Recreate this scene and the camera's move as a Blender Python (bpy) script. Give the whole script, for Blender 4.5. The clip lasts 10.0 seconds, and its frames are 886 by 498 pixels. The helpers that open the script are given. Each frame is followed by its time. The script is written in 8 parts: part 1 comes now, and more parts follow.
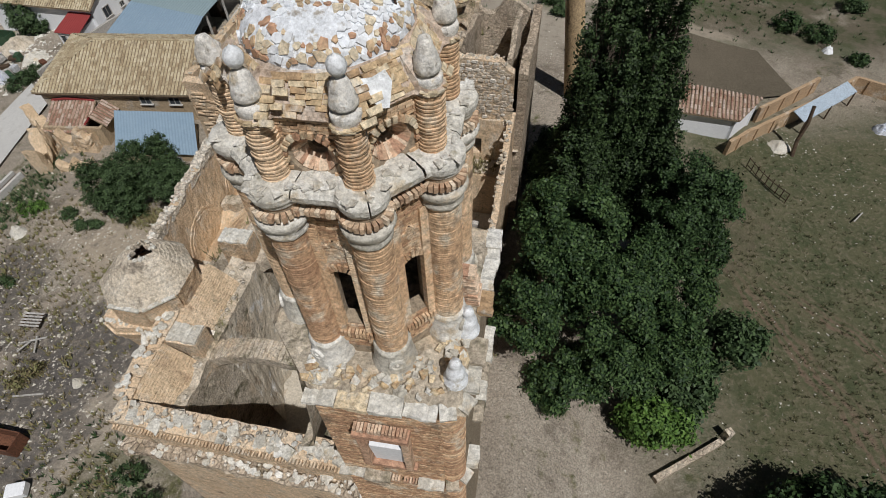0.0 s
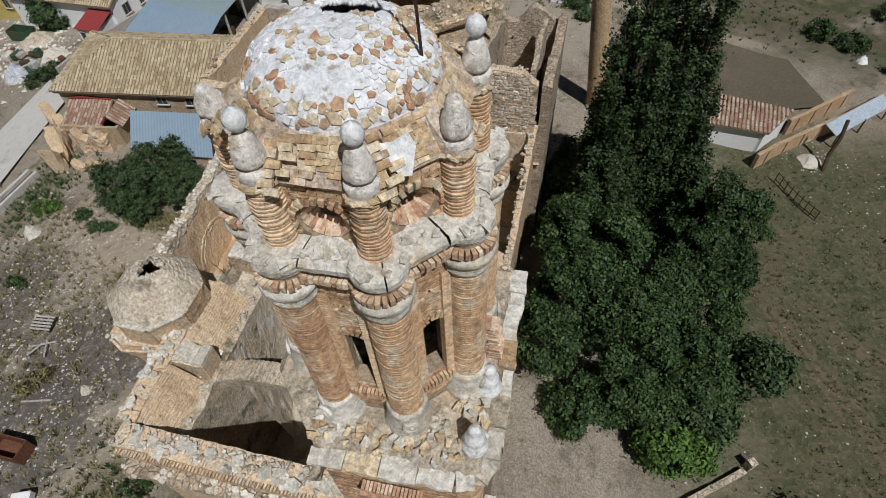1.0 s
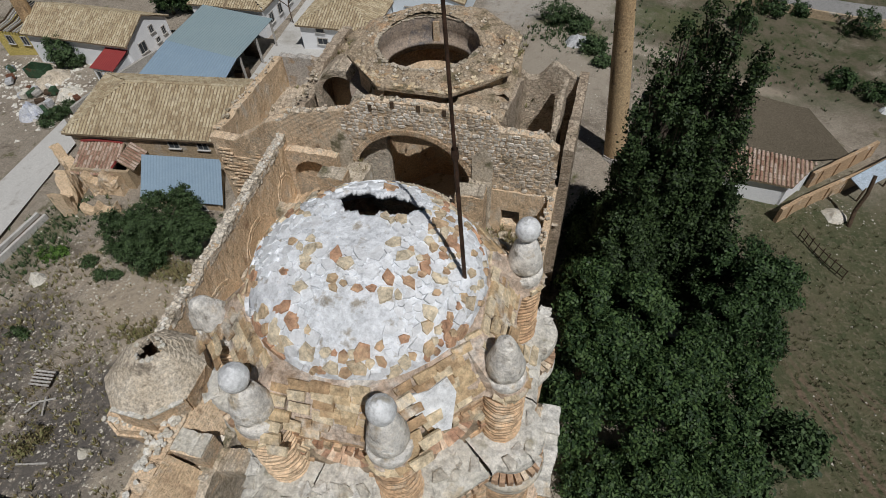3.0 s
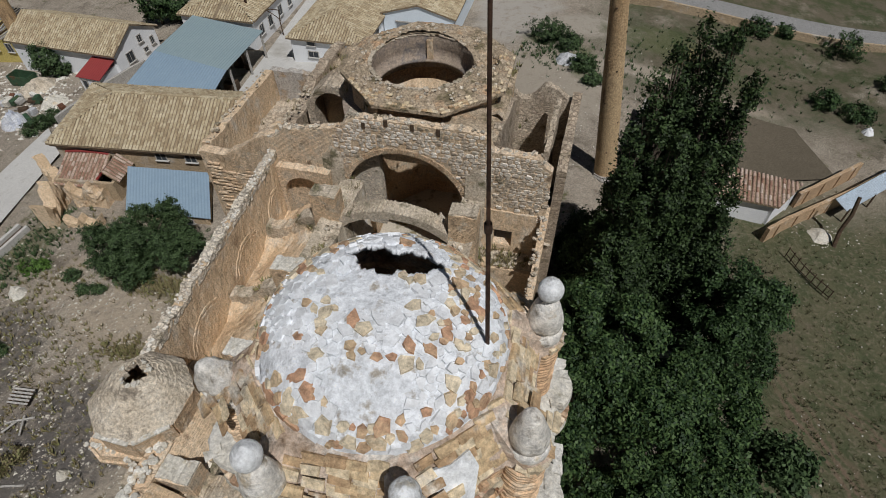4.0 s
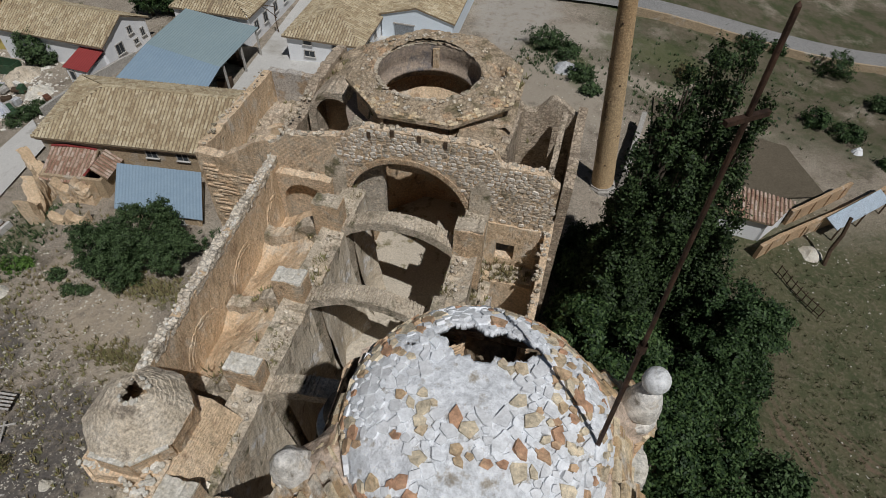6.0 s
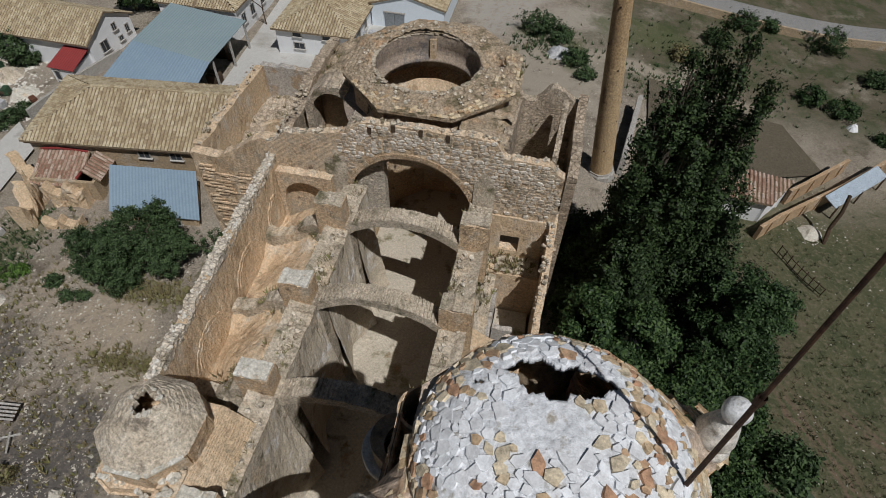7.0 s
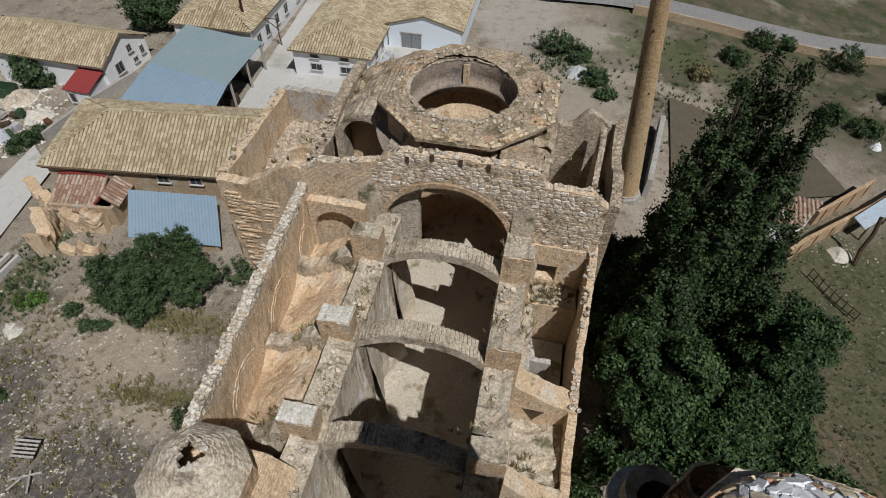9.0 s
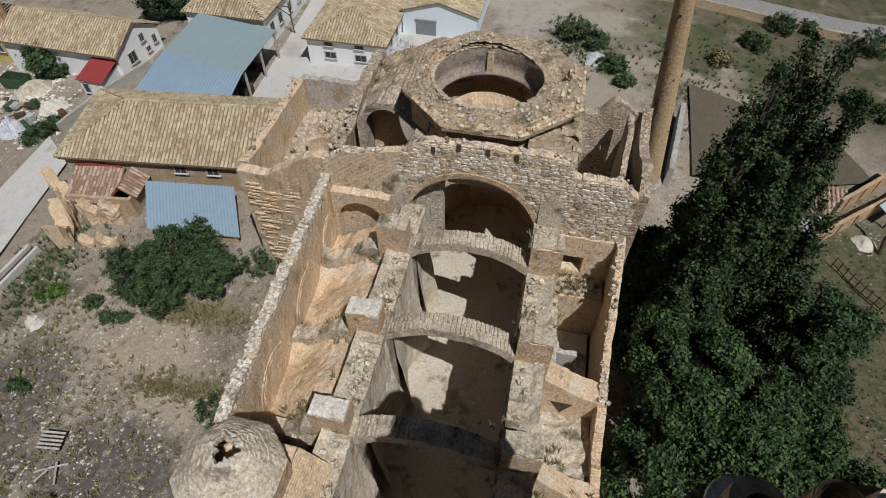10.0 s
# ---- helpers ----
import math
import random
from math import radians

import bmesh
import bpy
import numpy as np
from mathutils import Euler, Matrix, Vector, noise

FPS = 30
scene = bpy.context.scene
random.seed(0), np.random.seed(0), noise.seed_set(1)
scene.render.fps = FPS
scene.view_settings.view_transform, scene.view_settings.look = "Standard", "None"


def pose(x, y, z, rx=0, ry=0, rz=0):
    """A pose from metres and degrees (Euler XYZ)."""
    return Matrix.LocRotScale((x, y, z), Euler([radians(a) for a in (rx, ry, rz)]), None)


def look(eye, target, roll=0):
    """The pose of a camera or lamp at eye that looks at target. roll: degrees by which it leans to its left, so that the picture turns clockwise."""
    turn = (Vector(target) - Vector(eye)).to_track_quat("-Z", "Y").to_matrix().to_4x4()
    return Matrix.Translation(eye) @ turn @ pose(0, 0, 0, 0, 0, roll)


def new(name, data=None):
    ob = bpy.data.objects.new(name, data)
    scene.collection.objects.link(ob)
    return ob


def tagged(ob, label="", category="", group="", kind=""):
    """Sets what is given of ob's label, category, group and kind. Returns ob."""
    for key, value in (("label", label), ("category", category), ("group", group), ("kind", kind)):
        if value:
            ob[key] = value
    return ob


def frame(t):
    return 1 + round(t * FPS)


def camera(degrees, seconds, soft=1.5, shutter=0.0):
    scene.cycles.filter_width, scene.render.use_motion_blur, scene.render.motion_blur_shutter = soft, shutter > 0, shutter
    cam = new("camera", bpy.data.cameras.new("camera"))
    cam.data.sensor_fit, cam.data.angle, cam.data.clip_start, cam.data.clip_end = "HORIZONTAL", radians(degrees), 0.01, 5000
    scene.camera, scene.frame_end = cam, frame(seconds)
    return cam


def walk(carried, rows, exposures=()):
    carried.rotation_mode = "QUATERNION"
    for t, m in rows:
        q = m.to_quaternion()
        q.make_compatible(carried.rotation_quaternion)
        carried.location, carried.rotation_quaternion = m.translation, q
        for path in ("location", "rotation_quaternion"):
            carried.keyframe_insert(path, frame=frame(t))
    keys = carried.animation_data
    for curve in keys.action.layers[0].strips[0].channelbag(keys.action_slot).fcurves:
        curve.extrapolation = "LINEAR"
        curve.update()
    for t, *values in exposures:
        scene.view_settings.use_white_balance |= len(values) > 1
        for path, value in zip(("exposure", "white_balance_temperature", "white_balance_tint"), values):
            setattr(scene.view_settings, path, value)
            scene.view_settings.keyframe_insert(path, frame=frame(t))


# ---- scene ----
cam = camera(76.0, 10.0, soft=0.9)
PATH = [
    (0, (0.158, 0.0, 34.179), (-0.133, 1.22, 32.62), -3.0),
    (0.5, (-0.12, 0.788, 34.162), (-0.43, 1.995, 32.599), -3.2),
    (1, (-0.359, 1.586, 34.089), (-0.695, 2.786, 32.524), -3.3),
    (1.5, (-0.628, 2.365, 34.062), (-0.984, 3.573, 32.508), -3.7),
    (2, (-0.98, 3.119, 34.252), (-1.351, 4.341, 32.712), -3.9),
    (2.5, (-1.208, 3.839, 34.51), (-1.591, 5.074, 32.984), -3.7),
    (4, (-1.933, 4.804, 34.895), (-2.268, 6.096, 33.406), -1.0),
    (4.5, (-2.244, 5.016, 34.946), (-2.56, 6.318, 33.461), 0.2),
    (5, (-2.593, 5.189, 35.077), (-2.903, 6.493, 33.593), 1.4),
    (5.5, (-3.011, 5.331, 35.105), (-3.304, 6.639, 33.621), 2.5),
    (7, (-4.267, 5.862, 35.181), (-4.505, 7.135, 33.659), 1.6),
    (7.5, (-4.837, 6.177, 35.071), (-5.076, 7.445, 33.545), 1.4),
    (8, (-5.442, 6.488, 35.043), (-5.683, 7.763, 33.522), 1.4),
    (8.5, (-6.084, 6.71, 35.133), (-6.324, 8.004, 33.629), 1.7),
    (9, (-6.736, 6.849, 35.099), (-6.981, 8.155, 33.606), 1.3),
    (9.5, (-7.344, 6.95, 34.967), (-7.600, 8.246, 33.467), 0.8),
    (10, (-7.918, 7.011, 34.894), (-8.178, 8.282, 33.374), 0.4),
]
walk(cam, [(t, look(eye, target, roll)) for t, eye, target, roll in PATH],
     [(0.0, -0.55), (1.0, -0.58), (2.0, -0.72), (4.5, -0.72), (5.5, -0.78), (7.5, -0.78), (8.5, -0.54), (9.0, -0.54), (10.0, -0.48)])

# ---- world and sun ----
SUN_WAY = Vector((-0.333, 0.402, -0.853))
world = bpy.data.worlds.new("sky")
scene.world = world
world.use_nodes = True
wn = world.node_tree.nodes
sky = wn.new("ShaderNodeTexSky")
sky.sky_type, sky.sun_disc = "NISHITA", False
sky.sun_elevation, sky.sun_rotation = radians(58.6), radians(140.4)
wn["Background"].inputs["Strength"].default_value = 0.024
world.node_tree.links.new(sky.outputs[0], wn["Background"].inputs["Color"])
sun_data = bpy.data.lights.new("sun", "SUN")
sun_data.energy, sun_data.angle, sun_data.color = 4.9, radians(0.53), (1.0, 0.985, 0.98)
sun = new("sun", sun_data)
sun.matrix_world = look((0, 0, 80), Vector((0, 0, 80)) + SUN_WAY)

# ---- materials ----
def surface(name, cols, scale=1.0, rough=0.9, bump=0.3, bump_scale=12.0, metal=0.0, piece=0.0, spot=None, streak=1.0, island=0.0, courses=None, stones=None, grain=0.6):
    """A procedural surface: colours mixed by noise at two scales; piece: how far single pieces differ; spot: (colour, size, amount) of stains."""
    m = bpy.data.materials.new(name)
    m.use_nodes = True
    nt = m.node_tree
    n, l = nt.nodes, nt.links
    bsdf = n["Principled BSDF"]
    bsdf.inputs["Roughness"].default_value, bsdf.inputs["Metallic"].default_value = rough, metal
    bsdf.inputs["Specular IOR Level"].default_value = 0.25
    geo = n.new("ShaderNodeNewGeometry")
    mp = n.new("ShaderNodeMapping")
    mp.inputs["Scale"].default_value = (1, 1, streak)
    l.new(geo.outputs["Position"], mp.inputs[0])

    def noisy(sc, detail=5.0, r=0.6):
        t = n.new("ShaderNodeTexNoise")
        t.inputs["Scale"].default_value, t.inputs["Detail"].default_value, t.inputs["Roughness"].default_value = sc, detail, r
        l.new(mp.outputs[0], t.inputs["Vector"])
        return t.outputs["Fac"]

    ramp = n.new("ShaderNodeValToRGB")
    els = ramp.color_ramp.elements
    while len(els) < len(cols):
        els.new(0.5)
    for i, c in enumerate(cols):
        els[i].position = 0.3 + 0.4 * i / max(1, len(cols) - 1)
        els[i].color = (*c, 1)
    big, small = noisy(scale), noisy(scale * 9.0, 6.0, 0.7)
    mix = n.new("ShaderNodeMath")
    mix.operation = "MULTIPLY_ADD"
    l.new(big, mix.inputs[0])
    mix.inputs[1].default_value = 0.55
    sm = n.new("ShaderNodeMath")
    sm.operation = "MULTIPLY"
    l.new(small, sm.inputs[0])
    sm.inputs[1].default_value = 0.45
    l.new(sm.outputs[0], mix.inputs[2])
    fac = mix.outputs[0]
    for amount, out in ((piece, "Object"), (island, "Island")):
        if amount:
            if out == "Object":
                src = n.new("ShaderNodeObjectInfo").outputs["Random"]
            else:
                src = geo.outputs["Random Per Island"]
            a = n.new("ShaderNodeMath")
            a.operation = "MULTIPLY_ADD"
            l.new(src, a.inputs[0])
            a.inputs[1].default_value = amount
            b = n.new("ShaderNodeMath")
            b.operation = "SUBTRACT"
            l.new(fac, b.inputs[0])
            b.inputs[1].default_value = amount / 2
            l.new(b.outputs[0], a.inputs[2])
            fac = a.outputs[0]
    l.new(fac, ramp.inputs[0])
    col = ramp.outputs["Color"]
    for s in (spot if isinstance(spot, list) else [spot] if spot else []):
        c, size, amount = s
        r2 = n.new("ShaderNodeMapRange")
        r2.inputs["From Min"].default_value, r2.inputs["From Max"].default_value = 0.62 - amount * 0.25, 0.72 - amount * 0.2
        l.new(noisy(size, 7.0, 0.65), r2.inputs["Value"])
        mx = n.new("ShaderNodeMix")
        mx.data_type = "RGBA"
        l.new(r2.outputs[0], mx.inputs["Factor"])
        l.new(col, mx.inputs["A"])
        mx.inputs["B"].default_value = (*c, 1)
        col = mx.outputs["Result"]
    relief = None
    if courses or stones:
        # along-the-wall coordinate and height, for coursed masonry seen from afar
        sp = n.new("ShaderNodeSeparateXYZ")
        l.new(geo.outputs["Position"], sp.inputs[0])
        ad = n.new("ShaderNodeMath")
        ad.operation = "ADD"
        l.new(sp.outputs[0], ad.inputs[0])
        l.new(sp.outputs[1], ad.inputs[1])
        cb = n.new("ShaderNodeCombineXYZ")
        l.new(ad.outputs[0], cb.inputs[0])
        l.new(sp.outputs[2], cb.inputs[1])
        warp = n.new("ShaderNodeMix")
        warp.data_type = "VECTOR"
        warp.inputs["Factor"].default_value = 0.06
        wob = n.new("ShaderNodeTexNoise")
        wob.inputs["Scale"].default_value = 1.4
        l.new(geo.outputs["Position"], wob.inputs["Vector"])
        l.new(cb.outputs[0], warp.inputs["A"])
        l.new(wob.outputs["Color"], warp.inputs["B"])
        if courses:
            tx = n.new("ShaderNodeTexBrick")
            tx.inputs["Scale"].default_value = 1.0
            tx.inputs["Brick Width"].default_value, tx.inputs["Row Height"].default_value = courses
            tx.inputs["Mortar Size"].default_value, tx.inputs["Mortar Smooth"].default_value = courses[1] * 0.13, 0.6
            tx.inputs["Color1"].default_value, tx.inputs["Color2"].default_value, tx.inputs["Mortar"].default_value = (1.12, 1.1, 1.05, 1), (0.86, 0.84, 0.82, 1), (0.55, 0.52, 0.48, 1)
            l.new(warp.outputs["Result"], tx.inputs["Vector"])
            tint, inv = tx.outputs["Color"], tx.outputs["Fac"]
            hm = n.new("ShaderNodeMath")
            hm.operation = "SUBTRACT"
            hm.inputs[0].default_value = 1.0
            l.new(inv, hm.inputs[1])
            relief = hm.outputs[0]
        else:
            sc = n.new("ShaderNodeMapping")
            sc.inputs["Scale"].default_value = (stones * 0.75, stones * 0.75, stones * 1.5)
            l.new(geo.outputs["Position"], sc.inputs[0])
            vo = n.new("ShaderNodeTexVoronoi")
            vo.feature = "DISTANCE_TO_EDGE"
            vo.inputs["Scale"].default_value = 1.0
            vc = n.new("ShaderNodeTexVoronoi")
            vc.inputs["Scale"].default_value = 1.0
            for q in (vo, vc):
                l.new(sc.outputs[0], q.inputs["Vector"])
            rr = n.new("ShaderNodeMapRange")
            rr.inputs["From Max"].default_value = 0.10
            l.new(vo.outputs["Distance"], rr.inputs["Value"])
            relief = rr.outputs[0]
            sv = n.new("ShaderNodeSeparateColor")
            l.new(vc.outputs["Color"], sv.inputs[0])
            a1 = n.new("ShaderNodeMath")
            a1.operation = "MULTIPLY_ADD"
            l.new(sv.outputs[0], a1.inputs[0])
            a1.inputs[1].default_value, a1.inputs[2].default_value = 0.5, 0.72
            a2 = n.new("ShaderNodeMath")
            a2.operation = "MULTIPLY_ADD"
            l.new(relief, a2.inputs[0])
            a2.inputs[1].default_value, a2.inputs[2].default_value = 0.4, 0.6
            a3 = n.new("ShaderNodeMath")
            a3.operation = "MULTIPLY"
            l.new(a1.outputs[0], a3.inputs[0])
            l.new(a2.outputs[0], a3.inputs[1])
            tint = a3.outputs[0]
        mx = n.new("ShaderNodeMix")
        mx.data_type, mx.blend_type = "RGBA", "MULTIPLY"
        up = n.new("ShaderNodeSeparateXYZ")
        l.new(geo.outputs["True Normal"], up.inputs[0])
        fade = n.new("ShaderNodeMapRange")
        fade.inputs["From Min"].default_value, fade.inputs["From Max"].default_value = 0.5, 0.8
        fade.inputs["To Min"].default_value, fade.inputs["To Max"].default_value = (0.7, 0.0) if courses else (0.6, 0.6)
        l.new(up.outputs[2], fade.inputs["Value"])
        l.new(fade.outputs[0], mx.inputs["Factor"])
        l.new(col, mx.inputs["A"])
        l.new(tint, mx.inputs["B"])
        col = mx.outputs["Result"]
    if grain:
        # fine grit: light and dark specks
        g = n.new("ShaderNodeTexNoise")
        g.inputs["Scale"].default_value, g.inputs["Detail"].default_value, g.inputs["Roughness"].default_value = 7.0, 9.0, 0.85
        l.new(geo.outputs["Position"], g.inputs["Vector"])
        gr = n.new("ShaderNodeMapRange")
        gr.inputs["From Min"].default_value, gr.inputs["From Max"].default_value = 0.36, 0.64
        gr.inputs["To Min"].default_value, gr.inputs["To Max"].default_value = 1 - grain, 1 + grain * 0.8
        l.new(g.outputs["Fac"], gr.inputs["Value"])
        gm = n.new("ShaderNodeMix")
        gm.data_type, gm.blend_type = "RGBA", "MULTIPLY"
        gm.inputs["Factor"].default_value = 1.0
        l.new(col, gm.inputs["A"])
        l.new(gr.outputs[0], gm.inputs["B"])
        col = gm.outputs["Result"]
    l.new(col, bsdf.inputs["Base Color"])
    if bump:
        b = n.new("ShaderNodeBump")
        b.inputs["Strength"].default_value, b.inputs["Distance"].default_value = bump, 0.6 / bump_scale
        l.new(noisy(bump_scale, 8.0, 0.7), b.inputs["Height"])
        if relief:
            b0 = n.new("ShaderNodeBump")
            b0.inputs["Strength"].default_value, b0.inputs["Distance"].default_value = 0.9, 0.05
            l.new(relief, b0.inputs["Height"])
            l.new(b0.outputs[0], b.inputs["Normal"])
        l.new(b.outputs[0], bsdf.inputs["Normal"])
    return m


BRICK = surface("brick_tan", [(0.43, 0.262, 0.158), (0.60, 0.405, 0.245), (0.73, 0.55, 0.37)], 0.9, 0.92, 0.6, 11, piece=0.35, island=0.4, spot=[((0.62, 0.54, 0.42), 1.3, 0.35), ((0.25, 0.18, 0.12), 1.0, 0.2)])
BRICK_RED = surface("brick_red", [(0.45, 0.27, 0.18), (0.60, 0.41, 0.28), (0.70, 0.55, 0.41)], 0.9, 0.92, 0.5, 10, piece=0.5, island=0.4)
MORTAR = surface("mortar", [(0.280, 0.214, 0.147), (0.420, 0.342, 0.249)], 1.0, 0.95, 0.6, 14)
STONE = surface("weathered_stone", [(0.53, 0.49, 0.41), (0.69, 0.66, 0.585), (0.81, 0.79, 0.735)], 1.1, 0.92, 0.9, 9, piece=0.3, spot=[((0.40, 0.37, 0.28), 2.4, 0.15), ((0.62, 0.52, 0.38), 1.2, 0.2)], grain=0.45)
FINIAL = surface("finial_stone", [(0.66, 0.61, 0.53), (0.82, 0.79, 0.73), (0.90, 0.89, 0.86)], 2.6, 0.9, 1.0, 14, spot=[((0.56, 0.47, 0.34), 3.4, 0.3), ((0.34, 0.30, 0.24), 6.0, 0.2)], grain=0.5)
LIME = surface("white_lime", [(0.72, 0.73, 0.72), (0.85, 0.87, 0.88), (0.92, 0.935, 0.95)], 1.4, 0.88, 1.0, 14, spot=((0.50, 0.46, 0.38), 2.6, 0.15), grain=0.35)
LIME_BASE = surface("lime_bedding", [(0.68, 0.70, 0.715), (0.83, 0.86, 0.895), (0.89, 0.92, 0.955)], 1.6, 0.9, 1.0, 18, spot=[((0.88, 0.90, 0.93), 1.1, 0.45), ((0.42, 0.38, 0.32), 5.0, 0.25)], grain=0.35)
LIME_PIECE = surface("whitewashed_tile", [(0.74, 0.755, 0.77), (0.85, 0.88, 0.91), (0.90, 0.93, 0.965)], 2.0, 0.85, 0.6, 20, piece=0.3, island=0.4, grain=0.25)
TILE_PIECE = surface("broken_tile", [(0.50, 0.30, 0.19), (0.58, 0.43, 0.27), (0.66, 0.57, 0.42)], 1.5, 0.88, 0.5, 20, piece=0.7, island=0.7)
TILE_TAN = surface("tan_tile", [(0.42, 0.285, 0.165), (0.57, 0.435, 0.265), (0.67, 0.56, 0.39)], 1.2, 0.9, 0.5, 14, piece=0.55, island=0.5, spot=((0.6, 0.55, 0.47), 2.0, 0.3))
RUBBLE = surface("rubble_masonry", [(0.444, 0.354, 0.263), (0.621, 0.525, 0.408), (0.754, 0.685, 0.576)], 0.6, 0.95, 0.8, 5, piece=0.4, island=0.3, stones=3.6, spot=((0.24, 0.20, 0.13), 0.7, 0.25))
RUBBLE_GREY = surface("crossing_rubble", [(0.465, 0.389, 0.300), (0.665, 0.582, 0.479), (0.810, 0.754, 0.671)], 0.6, 0.95, 0.8, 6, piece=0.45, island=0.5, spot=((0.26, 0.22, 0.15), 0.5, 0.25))
BRICK_WALL = surface("coursed_brick", [(0.56, 0.39, 0.25), (0.71, 0.535, 0.36), (0.81, 0.66, 0.49)], 0.7, 0.94, 0.8, 7, piece=0.25, courses=(0.31, 0.095), spot=[((0.66, 0.57, 0.45), 0.8, 0.35), ((0.30, 0.22, 0.15), 1.1, 0.12)], grain=0.5)
PLASTER = surface("earthen_plaster", [(0.56, 0.41, 0.26), (0.69, 0.525, 0.35), (0.78, 0.625, 0.455)], 0.5, 0.95, 0.9, 3.0, streak=0.6, spot=[((0.40, 0.28, 0.18), 0.6, 0.2), ((0.70, 0.61, 0.49), 0.7, 0.35), ((0.30, 0.25, 0.17), 1.6, 0.1)], grain=0.42)
PLASTER_PALE = surface("pale_plaster", [(0.50, 0.42, 0.31), (0.62, 0.54, 0.42), (0.73, 0.67, 0.57)], 0.6, 0.95, 0.7, 4, spot=[((0.80, 0.79, 0.77), 0.7, 0.3), ((0.38, 0.30, 0.21), 0.9, 0.2)], grain=0.35)
CAP = surface("weathered_wall_top", [(0.284, 0.241, 0.184), (0.524, 0.452, 0.351), (0.751, 0.668, 0.553)], 0.7, 0.95, 0.9, 6, island=0.1, spot=[((0.17, 0.155, 0.095), 0.8, 0.38), ((0.62, 0.50, 0.36), 0.6, 0.3)])
ROOF_RUBBLE = surface("weathered_roof_rubble", [(0.24, 0.185, 0.125), (0.43, 0.345, 0.245), (0.63, 0.53, 0.41)], 1.0, 0.95, 1.0, 6, spot=[((0.18, 0.15, 0.09), 0.9, 0.4), ((0.50, 0.34, 0.21), 0.7, 0.3)], grain=0.75)
DARK_EARTH = surface("interior_earth", [(0.479, 0.426, 0.341), (0.610, 0.550, 0.454)], 0.5, 0.95, 0.5, 5, spot=[((0.2, 0.18, 0.1), 0.6, 0.25), ((0.46, 0.30, 0.2), 0.3, 0.15)], grain=0.35)
WHITE_WALL = surface("white_render", [(0.76, 0.78, 0.80), (0.86, 0.87, 0.88)], 0.3, 0.85, 0.15, 8, grain=0.12)
OCHRE_WALL = surface("ochre_render", [(0.36, 0.27, 0.17), (0.48, 0.38, 0.26)], 0.3, 0.9, 0.3, 5, spot=((0.5, 0.46, 0.4), 0.4, 0.3))
ROOF_TILE = surface("curved_roof_tile", [(0.33, 0.25, 0.155), (0.49, 0.405, 0.265), (0.62, 0.54, 0.385)], 0.5, 0.9, 0.5, 6, island=0.3, spot=((0.34, 0.28, 0.19), 0.8, 0.25), grain=0.4)
# pan tiles: the shade between cover rows is put into this darker colour
ROOF_PAN_SHADED = surface("shaded_pan_tile", [(0.20, 0.15, 0.10), (0.30, 0.235, 0.155)], 0.8, 0.95, 0.4, 8)
ROOF_PINK = surface("pink_roof_tile", [(0.30, 0.17, 0.12), (0.44, 0.30, 0.23), (0.55, 0.44, 0.37)], 0.6, 0.9, 0.5, 6, island=0.4)
BLUE_METAL = surface("blue_grey_sheet", [(0.22, 0.31, 0.4), (0.28, 0.375, 0.46)], 0.1, 0.5, 0.05, 3, grain=0.12)
RED_METAL = surface("red_sheet", [(0.26, 0.045, 0.045), (0.33, 0.06, 0.055)], 0.3, 0.6, 0.05, 3, grain=0.12)
# dark timber; the same colour also stands for the shade in holes
WOOD_AND_HOLE_DARK = surface("dark_timber_and_hole_shade", [(0.05, 0.035, 0.025), (0.12, 0.08, 0.05)], 3.0, 0.85, 0.4, 20)
IRON = surface("rusty_iron", [(0.035, 0.024, 0.02), (0.10, 0.055, 0.035)], 4.0, 0.7, 0.3, 25, metal=0.3)
GLASS_DARK = surface("dark_window_glass", [(0.03, 0.035, 0.04), (0.06, 0.07, 0.08)], 2.0, 0.25, 0.0, grain=0)
ASPHALT = surface("asphalt", [(0.22, 0.22, 0.215), (0.30, 0.295, 0.285)], 0.2, 0.95, 0.2, 10)
CONCRETE = surface("pale_concrete", [(0.50, 0.49, 0.465), (0.60, 0.59, 0.56)], 0.15, 0.95, 0.3, 6, spot=[((0.38, 0.36, 0.32), 0.1, 0.3), ((0.42, 0.40, 0.37), 0.6, 0.2)], grain=0.22)
CHIMNEY = surface("chimney_brick", [(0.32, 0.20, 0.105), (0.44, 0.30, 0.165), (0.50, 0.37, 0.22)], 0.35, 0.9, 0.4, 6, streak=0.3, island=0.3, spot=((0.2, 0.13, 0.08), 0.5, 0.2))
BARK = surface("bark", [(0.08, 0.06, 0.045), (0.17, 0.14, 0.11)], 2.0, 0.95, 0.8, 8, streak=0.3)


def leaf_material(name, cols):
    m = surface(name, cols, 0.5, 0.6, 0.0, 1, island=0.9, grain=0)
    b = m.node_tree.nodes["Principled BSDF"]
    b.inputs["Transmission Weight"].default_value = 0.0
    return m


